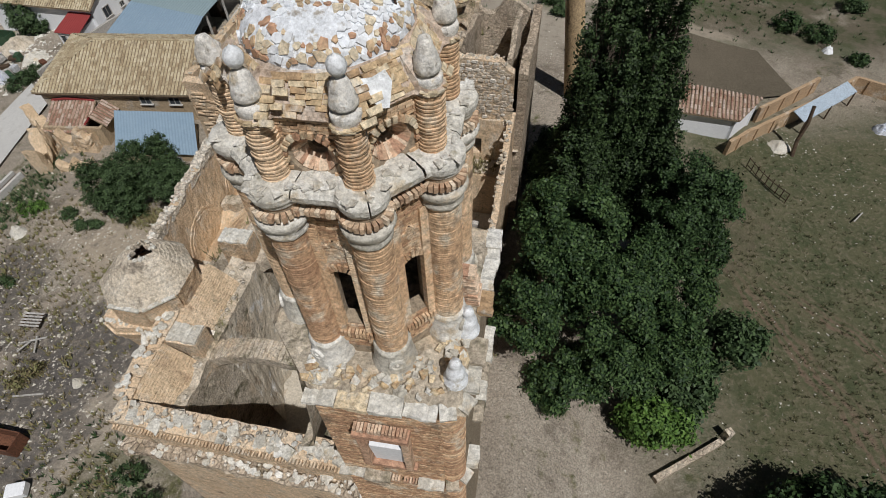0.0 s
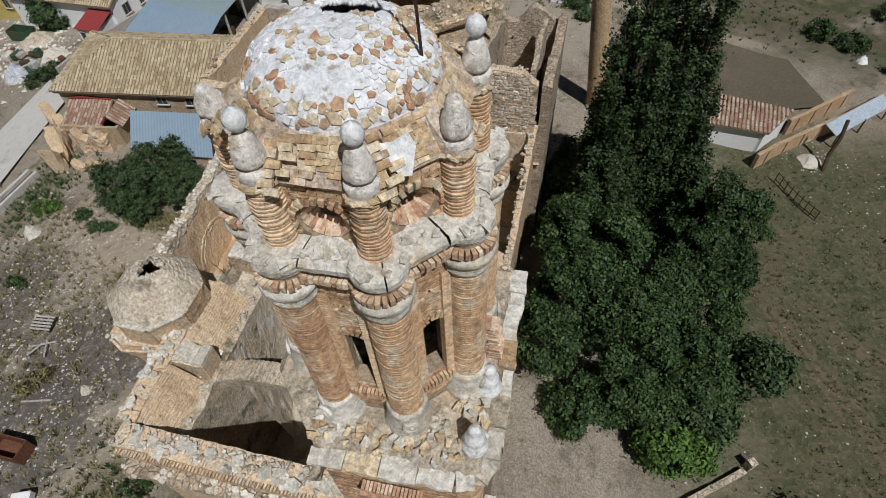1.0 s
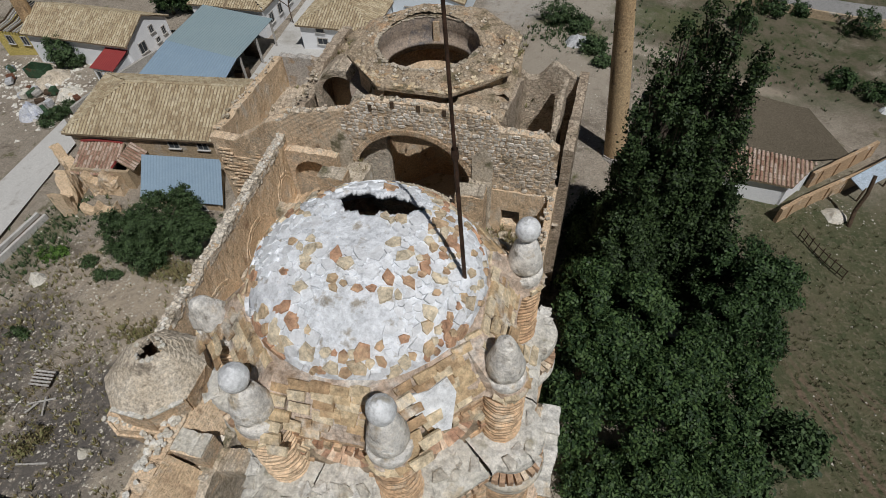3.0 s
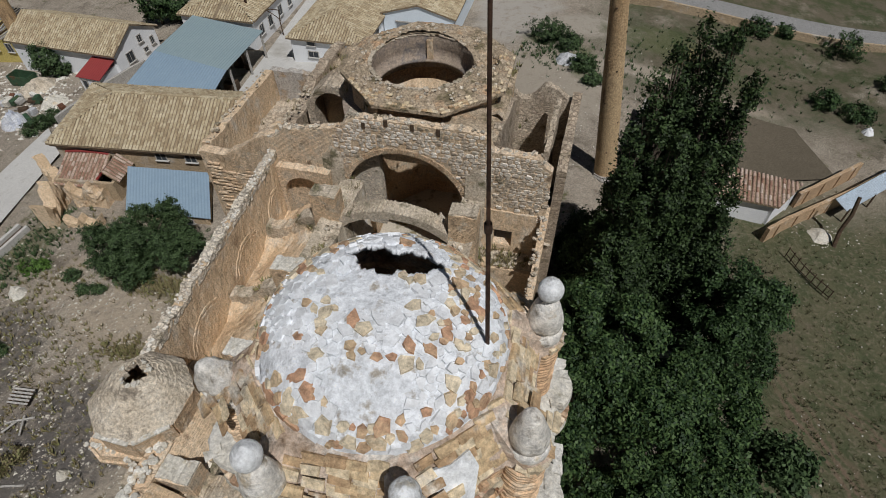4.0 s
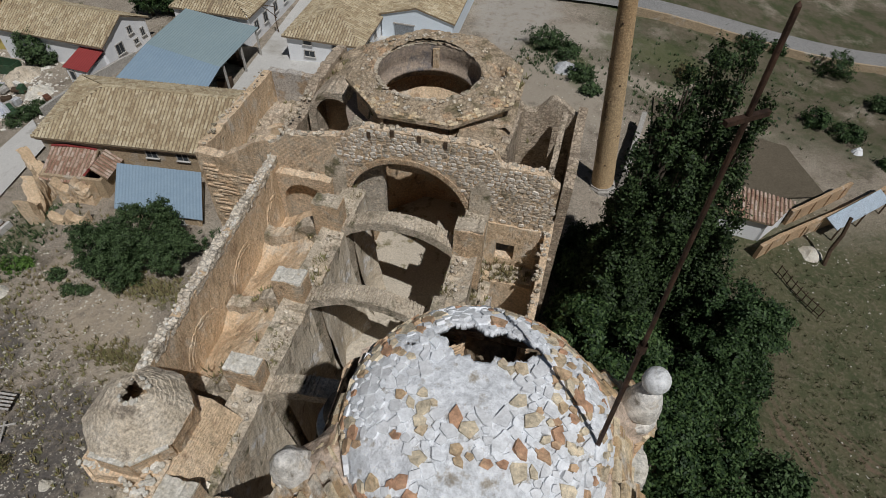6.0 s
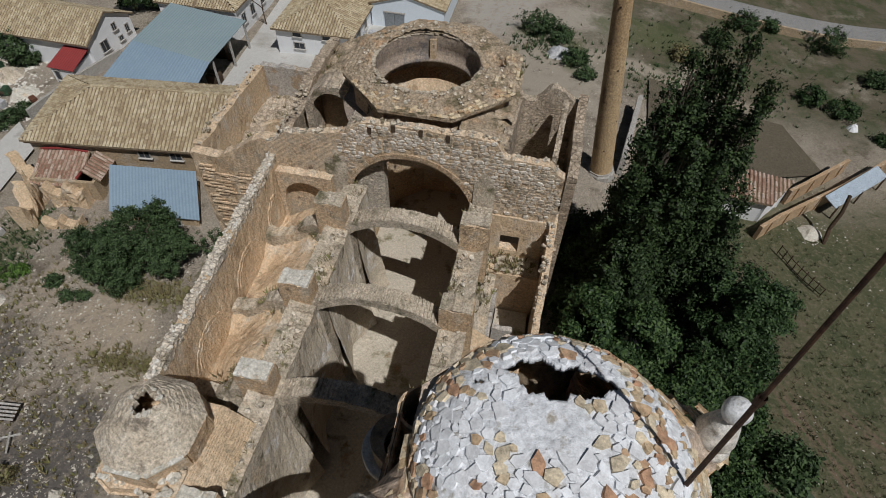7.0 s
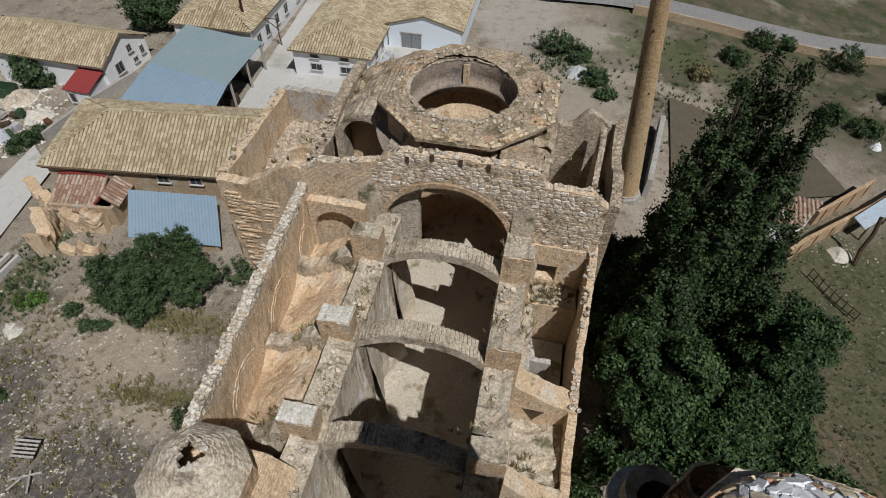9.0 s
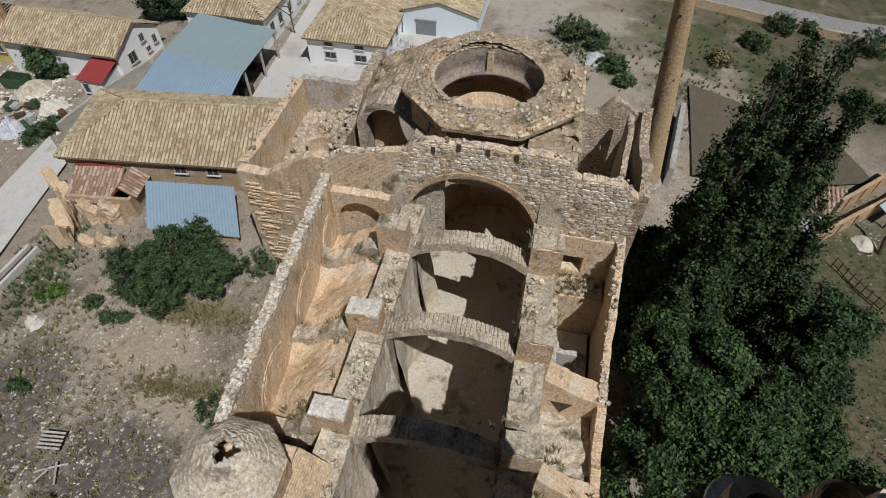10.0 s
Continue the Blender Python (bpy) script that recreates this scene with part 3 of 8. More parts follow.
def build_church():
    pale = stone_meshes(8, 0.34, STONE, 1)
    tanst = stone_meshes(8, 0.30, RUBBLE, 20)
    small_st = stone_meshes(6, 0.2, RUBBLE_GREY, 44) + stone_meshes(3, 0.2, STONE, 54)

    s = Soup()
    s.prism([(-15.6, 7.0), (-2.2, 7.0), (-2.2, 44.0), (-19.2, 44.0), (-19.0, 15.0), (-15.6, 15.0)], FLOOR - 1.0, FLOOR)
    structure(s, "floor", DARK_EARTH, "bare dusty earth floor of the roofless church", "floor")
    debris("floor_rubble", -14.6, -8.7, 8.0, 31, lambda x, y: FLOOR + 0.02 + 0.9 * smoothstep(-13.2, -14.6, x), 0.10, 2, DARK_EARTH, "low heaps of dusty rubble on the nave floor", 0.4)

    # outer wall towards the lane
    s = Soup()
    strip_wall(s, (lane_wall_x(14.9), 14.9), (lane_wall_x(32.6), 32.6), 0.5, -3.0, 11.85, 0.3, 0.12, 1.0, 0.05)
    w = structure(s, "wall_west", PLASTER, "long orange earthen church wall with worn plaster", "wall")
    s = Soup()
    strip_wall(s, (lane_wall_x(14.85), 14.85), (lane_wall_x(32.5), 32.5), 0.56, 11.5, 11.98, 0.12, 0.2, 1.7, 0.09)
    coping = s.put("coping", RUBBLE, w, "ragged pale rubble coping along the wall's top")
    loose_stones(coping, lambda f: Vector((lane_wall_x(14.9 + 17.6 * f), 14.9 + 17.6 * f, 12.0)), 260, 4, small_st, 0.26, 0.05)
    # scars of the chapel vaults: low ridges of plaster that run up the wall and over
    for i, y in enumerate(BAYS[1:]):
        s = Soup()
        n = 26
        rg = random.Random(60 + i)
        for q, wdt in ((0.0, 1.0), (0.28, 0.6)):
            for j in range(n):
                if rg.random() < 0.12:
                    continue
                pts = []
                for jj in (j, j + 1):
                    a = math.pi * (0.08 + 0.84 * jj / n)
                    yy = (y + ENDS[y]) / 2 - (min(1.95, (ENDS[y] - y) / 2 - 0.4) - q) * math.cos(a)
                    pts.append(Vector((lane_wall_x(yy) + 0.26 + 0.02 * math.sin(jj), yy, 7.9 + (2.1 - q) * math.sin(a) + 0.06 * math.sin(2.3 * jj))))
                d = pts[1] - pts[0]
                s.box((pts[0] + pts[1]) / 2, (0.14 * wdt, 0.07 * wdt + 0.05 * rg.random(), d.length * 1.12), d.to_track_quat("Z", "X").to_matrix())
        structure(s, "trim_vault_scar", PLASTER, "thin curved scar of a lost chapel vault", "vault scar")

    # nave walls with arches to the chapels
    for name, x, top in (("wall_nave_west", -14.4, 10.6), ("wall_nave_east", -6.6, 10.6)):
        s = Soup()
        ops = [(b - 7.0 + 0.95, ENDS[b] - 7.0 - 1.0, 5.5, 1.55 if b < 25 else 0.9, -9) for b in BAYS]
        arch_wall(s, (x, 7.0), (x, 30.4), 1.3, FLOOR - 1, top, ops, 0.22, x)
        w = structure(s, name, CAP, "weathered nave wall with broken grey top", "wall")
        loose_stones(w, lambda f, q=x: Vector((q, 8 + 22 * f, 10.7)), 60, int(-x * 10), tanst, 0.5)
    # pale plaster springers of the lost vault on the nave's west wall, fanning out from the piers
    for b in BAYS:
        y0, y1 = b + 0.45, ENDS[b] - 0.45
        n, m = 22, 26
        vs = []
        for j in range(n + 1):
            f = j / n
            for i in range(m + 1):
                y = y0 + (y1 - y0) * i / m
                side = abs(2 * i / m - 1)
                out = 0.25 + 1.0 * (1 - f) ** 1.4 * side ** 1.5
                x = -14.0 + out + 0.10 * noise.noise(Vector((y * 1.7, f * 5, b))) + 0.05 * noise.noise(Vector((y * 5, f * 14, b)))
                vs.append((x, y, 10.45 - 9.3 * (1 - f) + 0.12 * noise.noise(Vector((y * 2.3, 0, b))) * f))
        s = Soup()
        s.add(vs, [(j * (m + 1) + i, j * (m + 1) + i + 1, (j + 1) * (m + 1) + i + 1, (j + 1) * (m + 1) + i) for j in range(n) for i in range(m)])
        structure(s, "wall_nave_plaster", PLASTER_PALE, "beige plaster left on the nave wall between arches", "wall")

    # sloping vault haunches between arches, grown with dry grass
    for i, b in enumerate(BAYS):
        for x0, x1, z0, z1 in ((-15.1, -13.75, 10.9, 10.3), (-7.35, -5.8, 10.2, 10.9)):
            debris("vault_haunch", x0, x1, b + 0.5, ENDS[b] - 0.5, lambda x, y: z0 + (z1 - z0) * (x - x0) / (x1 - x0), 0.12, b + x0, CAP, "weathered grey haunch of the lost nave vault", 0.3)

    # transverse arches of the nave
    heads = variants(6, 0.10, 0.48, 0.12, CAP, 0.02)
    rng = random.Random(12)
    for i, y in enumerate(BAYS):
        s = Soup()
        n = 32
        c, h, drop = -10.5, 4.0, ARCH_DROP[y]
        prof_in, prof_out = [], []
        for j in range(n + 1):
            a = math.pi - math.pi * j / n
            prof_in.append((c + h * math.cos(a), SPRING + drop + 3.1 * math.sin(a)))
            prof_out.append((c + (h + 0.55) * math.cos(a), max(10.2, SPRING + drop + 3.66 * math.sin(a))))
        vs = []
        for j in range(n + 1):
            for yy, pr in ((-0.5, prof_in), (-0.5, prof_out), (0.5, prof_out), (0.5, prof_in)):
                vs.append((pr[j][0], y + yy + rough(j, y, 0.05), pr[j][1] + rough(j, yy + y, 0.07, 0.9)))
        fs = [(j * 4 + k, j * 4 + (k + 1) % 4, (j + 1) * 4 + (k + 1) % 4, (j + 1) * 4 + k) for j in range(n) for k in range(4)]
        s.add(vs, fs)
        arch = tagged(s.put("transverse_arch", CAP), "bare grey brick transverse arch over the roofless nave", "arch", group="nave arches", kind="structure")
        # brick headers on the arch's back, in two ranks
        for j in range(46):
            a = math.pi * (0.13 + 0.74 * (j + 0.5) / 46)
            x, z = c - (h + 0.55) * math.cos(a), SPRING + drop + 3.66 * math.sin(a)
            if z < 10.25:
                continue
            t = Vector(((h + 0.55) * math.sin(a), 0, 3.66 * math.cos(a))).normalized()
            for r in (-0.25, 0.25):
                if rng.random() < 0.12:
                    continue
                place("brick", heads[rng.randrange(6)], arch, frame_of(t, Vector((0, 1, 0)), Vector((x, y + r, z + rng.uniform(-0.015, 0.03)))) @ Matrix.Rotation(rng.uniform(-0.08, 0.08), 4, "Z"))
        # buttress stubs over the piers
        for x, z in ((-14.75, BUTTRESS_TOP[y]), (-6.4, BUTTRESS_TOP[y] + 0.25)):
            s = Soup()
            strip_wall(s, (x - 0.85, y), (x + 0.8, y), 1.0, 8.0, z - 0.05, 0.14, 0.10, x + y, 0.05)
            b = tagged(s.put("buttress", BRICK_WALL), "square brick buttress stub with worn mortar top", "buttress", group="nave buttresses", kind="structure")
            s = Soup()
            strip_wall(s, (x - 0.82, y), (x + 0.77, y), 0.95, z - 0.08, z + 0.05, 0.14, 0.12, x - y, 0.08)
            s.put("mortar_cap", STONE if x < -12 and y < 22 else CAP, b, "worn mortar cap")
        # cross walls of the chapels
        s = Soup()
        strip_wall(s, (lane_wall_x(y) + 0.4, y), (-15.3, y), 0.8, FLOOR - 1, lambda u: 8.9 + 1.6 * smoothstep(0.8, 3.5, u), 0.25, 0.35, y, 0.12)
        structure(s, "wall_chapel", CAP, "weathered cross wall between side chapels", "wall")
    # chapel vaults left on the lane side: tan pillows of plastered rubble
    for i, y in enumerate(BAYS):
        if i == 0:
            continue
        debris("chapel_vault", lane_wall_x(y + 2.5), -15.0, y + 0.3, min(ENDS[y] - 0.35, 29.8), lambda x, q: 7.3 + 1.7 * smoothstep(-19.0, -15.4, x) + 0.55 * math.exp(-((q - y - 2.5) / 1.3) ** 2) * smoothstep(-19.6, -18.0, x) + 0.5 * abs((q - y - 2.5) / 2.2) ** 3, 0.14, y, PLASTER, "tan remains of a fallen chapel vault", 0.2)
        debris("haunch_growth", -16.9, -15.1, y - 0.75, y + 0.95, lambda x, q: 9.1 + 0.9 * smoothstep(-16.9, -15.2, x) - 0.9 * smoothstep(0.45, 1.0, abs(q - y) / 0.95), 0.2, y + 5, CAP, "grey overgrown mortar over a chapel wall", 0.2)
        s = Soup()
        s.prism([(-0.32, -0.4), (0.3, -0.5), (0.36, 0.42), (-0.2, 0.46)], -0.05, 0.05)
        slab = structure(s, "trim_plaster_patch", WHITE_WALL, "bright patch of surviving white plaster", "plaster")
        slab.matrix_basis = Matrix.Translation((-16.2, y + 1.55, 9.0)) @ Euler((0.15, -0.55, 0.2)).to_matrix().to_4x4()

    # crossing wall with the great arch
    def cross_top(u):
        return 12.9 + 1.0 * smoothstep(0, 1.6, u) + 0.5 * smoothstep(2, 4.4, u) + 1.1 * smoothstep(4.5, 6.4, u) - 0.05 * smoothstep(12.6, 13.8, u) - 1.15 * smoothstep(13.9, 14.6, u) - 0.8 * smoothstep(16.9, 18, u)

    C0, C1, CS, CR = 4.9, 13.0, 9.0, 4.3
    s = Soup()
    arch_wall(s, (-20.0, 30.78), (-2.0, 30.78), 0.56, FLOOR - 1, cross_top, [(C0, C1, CS, CR, -9), (14.85, 16.05, 8.2, 0.05, 6.9)], 0.16, 4.0, 0.22)
    w = structure(s, "wall_crossing", BRICK_WALL, "tan rubble crossing wall with great open arch", "wall")
    vous = variants(6, 0.10, 0.5, 0.36, BRICK_WALL, 0.03)
    c, h = -20 + (C0 + C1) / 2, (C1 - C0) / 2
    for j in range(96):
        a = math.pi * (j + 0.5) / 96
        d = Vector((math.cos(a), 0, math.sin(a)))
        p = Vector((c + (h + 0.14) * math.cos(a), 30.68, CS + (CR + 0.14) * math.sin(a)))
        place("voussoir", vous[j % 6], w, frame_of(d.cross(Vector((0, 1, 0))).normalized(), Vector((0, 1, 0)), p) @ Matrix.Rotation(random.uniform(-0.05, 0.05), 4, "Y"))
    # rubble facing: flat uneven stones set in mortar, row over row
    rg = random.Random(44)
    near, rest = 0, Soup()
    stones = []
    for k in range(14):
        sq = Soup()
        n = rg.choice((5, 6, 6, 7))
        poly = [((0.5 + rg.uniform(-0.10, 0.05)) * math.copysign(abs(math.cos(q)) ** 0.6, math.cos(q)), (0.5 + rg.uniform(-0.12, 0.05)) * math.copysign(abs(math.sin(q)) ** 0.6, math.sin(q))) for q in [2 * math.pi * (i + rg.uniform(-0.2, 0.2)) / n for i in range(n)]]
        sq.prism(poly, -0.05, 0.04, [(x * 0.86, y * 0.86) for x, y in poly])
        me = bpy.data.meshes.new("facing_stone")
        me.from_pydata([tuple(v) for v in sq.v], [], sq.f)
        me.materials.append(RUBBLE_GREY)
        stones.append((me, sq))
    z = 8.7
    while z < 15.9:
        rh = rg.uniform(0.17, 0.30)
        x = -15.6 + rg.uniform(0, 0.3)
        while x < -2.3:
            ln = rg.uniform(0.24, 0.55)
            xm, zm = x + ln / 2, z + rh / 2 + rg.uniform(-0.03, 0.03)
            out = math.hypot((xm - c) / (h + 0.45), max(0.0, zm - CS) / (CR + 0.45)) > 1 and abs(xm - c) > (h + 0.4 if zm < CS else 0)
            free = not (-5.6 < xm < -3.4 and zm < 9.3)
            if out and free and zm + rh / 2 < cross_top(xm + 20) - 0.02 and rg.random() > 0.06 and not (zm < 11 and rg.random() < 0.35):
                m = Matrix.Translation((xm, 30.50 - rg.uniform(-0.01, 0.03), zm)) @ Matrix.Rotation(math.pi / 2, 4, "X") @ Euler((rg.uniform(-0.08, 0.08), rg.uniform(-0.08, 0.08), rg.uniform(-0.12, 0.12))).to_matrix().to_4x4() @ Matrix.Diagonal((ln * 0.97, rh * 0.97, 1, 1))
                me, sq = stones[rg.randrange(14)]
                if zm > 12.6 and near < 290:
                    place("facing_stone", me, w, m)
                    near += 1
                else:
                    rest.add([m @ Vector(v) for v in sq.v], sq.f)
            x += ln
        z += rh
    tagged(rest.put("stone_facing", RUBBLE_GREY, w), kind="stuff")
    loose_stones(w, lambda f: Vector((-20 + 17.5 * f, 30.78, cross_top(17.5 * f) + 0.0)), 110, 9, tanst, 0.2)
    # putlog holes are solid dark blocks, the shade inside put into their colour
    for x, z in ((-13.3, 15.0), (-11.9, 15.35), (-10.3, 15.3), (-8.75, 15.2)):
        s = Soup()
        s.box((x, 30.47, z), (0.22, 0.12, 0.42))
        s.put("putlog_hole", WOOD_AND_HOLE_DARK, w, "dark block standing for a shaded putlog hole")
    # weathered mortar flanks of the great arch
    for x0, x1 in ((-16.4, -15.0), (-7.1, -5.8)):
        debris("arch_flank", x0, x1, 29.9, 30.6, lambda x, y: 8.5 + 5.0 * smoothstep(29.9, 30.6, y) - 1.2 * abs(x - (x0 + x1) / 2), 0.16, x0, CAP, "grey overgrown mortar beside the great arch", 0.14)
    # blind arch at the end of the lane-side chapels
    s = Soup()
    arch_wall(s, (-19.55, 30.1), (-15.9, 30.1), 0.6, FLOOR, 11.3, [(0.25, 3.35, 8.9, 1.7, -9)], 0.12, 5.5)
    structure(s, "wall_chapel_end", BRICK_WALL, "brick chapel end wall with a shallow arch", "wall")
    # plastered panel and sill of the small window
    s = Soup()
    for x0, x1, z0, z1 in ((-5.9, -5.17, 5.2, 9.9), (-3.93, -2.5, 5.2, 9.9), (-5.17, -3.93, 8.23, 9.9), (-5.17, -3.93, 5.2, 6.87)):
        strip_wall(s, (x0, 30.45), (x1, 30.45), 0.14, z0, z1, 0.15, 0.04 if z1 == 9.9 else 0.0, x0 + z0, 0.02)
    structure(s, "trim_window_panel", PLASTER, "worn tan plaster round a small square window", "plaster")

    # garden side: outer wall, chapels, rubble
    s = Soup()
    strip_wall(s, (-2.2, 11.0), (-2.2, 22.0), 0.5, -6.0, lambda u: 5.2 + 1.2 * smoothstep(8, 11, u), 0.3, 0.3, 9.0)
    strip_wall(s, (-2.2, 22.0), (-2.0, 31.6), 0.42, -6.0, lambda u: 6.6 + 3.2 * smoothstep(0.5, 9, u), 0.3, 0.3, 9.5)
    w = structure(s, "wall_east", BRICK_WALL, "broken brick outer wall beside the garden", "wall")
    loose_stones(w, lambda f: Vector((-2.2, 22 + 9 * f, 6.7 + 3.2 * smoothstep(0.05, 1, f))), 70, 15, tanst, 0.25)
    s = Soup()
    strip_wall(s, (-7.2, 22.4), (-2.0, 22.4), 1.3, FLOOR - 1, lambda u: 8.2 - 1.6 * smoothstep(1.5, 4.5, u), 0.3, 0.3, 10.2)
    strip_wall(s, (-7.2, 17.6), (-2.3, 17.6), 1.0, FLOOR - 1, lambda u: 7.0 - 1.8 * smoothstep(1.5, 4, u), 0.3, 0.3, 10.7)
    strip_wall(s, (-7.2, 29.3), (-2.3, 29.3), 0.8, FLOOR - 1, 6.2, 0.3, 0.15, 11.4)
    structure(s, "wall_chapel_east", PLASTER, "ruined tan cross walls of the garden-side chapels", "wall")
    debris("chapel_debris", -7.3, -2.5, 11.2, 21.8, lambda x, y: 4.6 + 2.0 * smoothstep(-4.5, -7.0, x), 0.35, 4, CAP, "dry overgrown rubble filling a collapsed chapel")
    debris("chapel_ledge", -7.2, -5.0, 23.0, 30.4, lambda x, y: 6.0 + 2.6 * smoothstep(-5.2, -7.0, x), 0.25, 6, CAP, "dry overgrown rubble ledge over a chapel", 0.3)
    debris("chapel_ledge_back", -5.2, -2.4, 29.0, 30.4, 6.3, 0.12, 7, CAP, "overgrown rubble below a small window", 0.3)
    s = Soup()
    strip_wall(s, (-4.95, 23.2), (-4.95, 28.9), 0.35, FLOOR - 1, lambda u: 5.2 + 0.7 * math.sin(u * 0.9), 0.3, 0.25, 12.9)
    structure(s, "wall_chapel_inner", BLUE_GREY_PLASTER, "pale grey plastered inner chapel wall", "wall")
    s = Soup()
    strip_wall(s, (-4.7, 25.9), (-3.4, 25.9), 0.35, FLOOR - 1, 4.6, 0.3, 0.2, 13.9)
    structure(s, "wall_chapel_stub", BLUE_GREY_PLASTER, "broken pale partition stub", "wall")
    s = Soup()
    s.box((-3.6, 26.2, 2.3), (2.2, 5.2, 0.2))
    structure(s, "floor_chapel", DARK_EARTH, "dusty chapel floor", "floor")
    # triangular niche in the stub wall: a dark surface wedge stands for its shade
    s = Soup()
    s.add([(-4.9, 21.72, 6.0), (-3.7, 21.72, 6.0), (-4.25, 21.70, 4.9), (-4.9, 21.74, 6.0), (-3.7, 21.74, 6.0), (-4.25, 21.74, 4.9)], [(0, 2, 1), (3, 4, 5), (0, 1, 4, 3), (1, 2, 5, 4), (2, 0, 3, 5)])
    structure(s, "niche", WOOD_AND_HOLE_DARK, "dark wedge on the chapel wall standing for a shaded gap", "niche")

    # facade
    s = Soup()
    strip_wall(s, (-16.0, 6.7), (-4.9, 6.7), 1.0, -3.0, lambda u: 11.9 - 0.3 * u / 9, 0.3, 0.1, 6.0)
    w = structure(s, "wall_facade", BRICK_WALL, "brick church facade with broken stone cornice", "wall")
    blocks = variants(8, 0.40, 0.46, 0.17, STONE, 0.09)
    rng = random.Random(31)
    for z, y in ((12.02, 6.5),):
        for i in range(26):
            if rng.random() < 0.35:
                continue
            place("cornice_stone", blocks[i % 8], w, Matrix.Translation((-15.9 + i * 0.41, y + rng.uniform(-0.25, 0.3), z - 0.3 * i * 0.41 / 9 + rng.uniform(-0.06, 0.02))) @ Euler((rng.uniform(-0.2, 0.2), rng.uniform(-0.15, 0.15), rng.uniform(-0.6, 0.6))).to_matrix().to_4x4())
    # worn stone ledge under the cornice, with rubble on it
    s = Soup()
    strip_wall(s, (-16.1, 5.95), (-4.9, 5.95), 0.62, 9.55, lambda u: 10.05 - 0.02 * u, 0.14, 0.16, 6.6, 0.12)
    ledge = s.put("ledge", RUBBLE, w, "worn pale stone ledge along the facade")
    loose_stones(ledge, lambda f: Vector((-16 + 10.8 * f, 5.95, 10.0)), 110, 33, pale + small_st, 0.26)
    loose_stones(w, lambda f: Vector((-15.9 + 10.6 * f, 6.65, 11.95 - 0.3 * f)), 150, 34, pale + small_st + tanst, 0.4)
    hd = variants(5, 0.09, 0.3, 0.14, BRICK_WALL, 0.03)
    for i in range(70):
        place("header_brick", hd[i % 5], w, Matrix.Translation((-15.8 + i * 0.145, 6.12, 11.55 + rng.uniform(-0.03, 0.02))))
    s = Soup()
    strip_wall(s, (-15.9, 7.2), (-15.9, 11.6), 0.9, -3.0, 12.0, 0.3, 0.12, 16.0)
    w = structure(s, "wall_front_bay", BRICK_WALL, "brick side wall of the front bay", "wall")
    loose_stones(w, lambda f: Vector((-15.9, 7.2 + 4.4 * f, 12.1)), 40, 19, pale, 0.35)
    # sloping brick vault fronts beside the turret: ridged courses
    for y0, y1, run, fall in ((7.3, 9.9, 1.7, 1.9), (11.0, 14.5, 1.5, 1.7)):
        s = Soup()
        n, m = 54, 22
        vs = []
        for j in range(n + 1):
            f = j / n
            for k in range(m + 1):
                y = y0 + (y1 - y0) * k / m
                x, z = -15.55 + run * f + 0.12 * (y - y0) / (y1 - y0), 11.95 - fall * f ** 1.3
                lift = (0.0, 0.03, 0.035)[j % 3] * (0.6 + 0.9 * noise.noise(Vector((j // 3 * 1.7, y * 1.5, 0))))
                vs.append((x + rough(y, z, 0.05), y, z + lift + rough(x, y, 0.09, 1.0, 4) + rough(x, y, 0.03, 6.0, 5)))
        s.add(vs, [(j * (m + 1) + k, j * (m + 1) + k + 1, (j + 1) * (m + 1) + k + 1, (j + 1) * (m + 1) + k) for j in range(n) for k in range(m)])
        structure(s, "vault_front", PLASTER, "sloping ridged brick remnant of the front vault", "vault")

    # tower flank: rubble slope between nave and belfry
    debris("tower_haunch", -7.6, -4.4, 6.6, 11.6, lambda x, y: 12.0 + 9.0 * smoothstep(-7.4, -5.6, x) ** 1.5, 0.3, 22, CAP, "steep rubble haunch against the tower", 0.3)


BLUE_GREY_PLASTER = surface("pale_grey_plaster", [(0.40, 0.37, 0.33), (0.50, 0.47, 0.43)], 0.6, 0.9, 0.4, 5, spot=((0.40, 0.30, 0.2), 0.8, 0.35))
build_church()


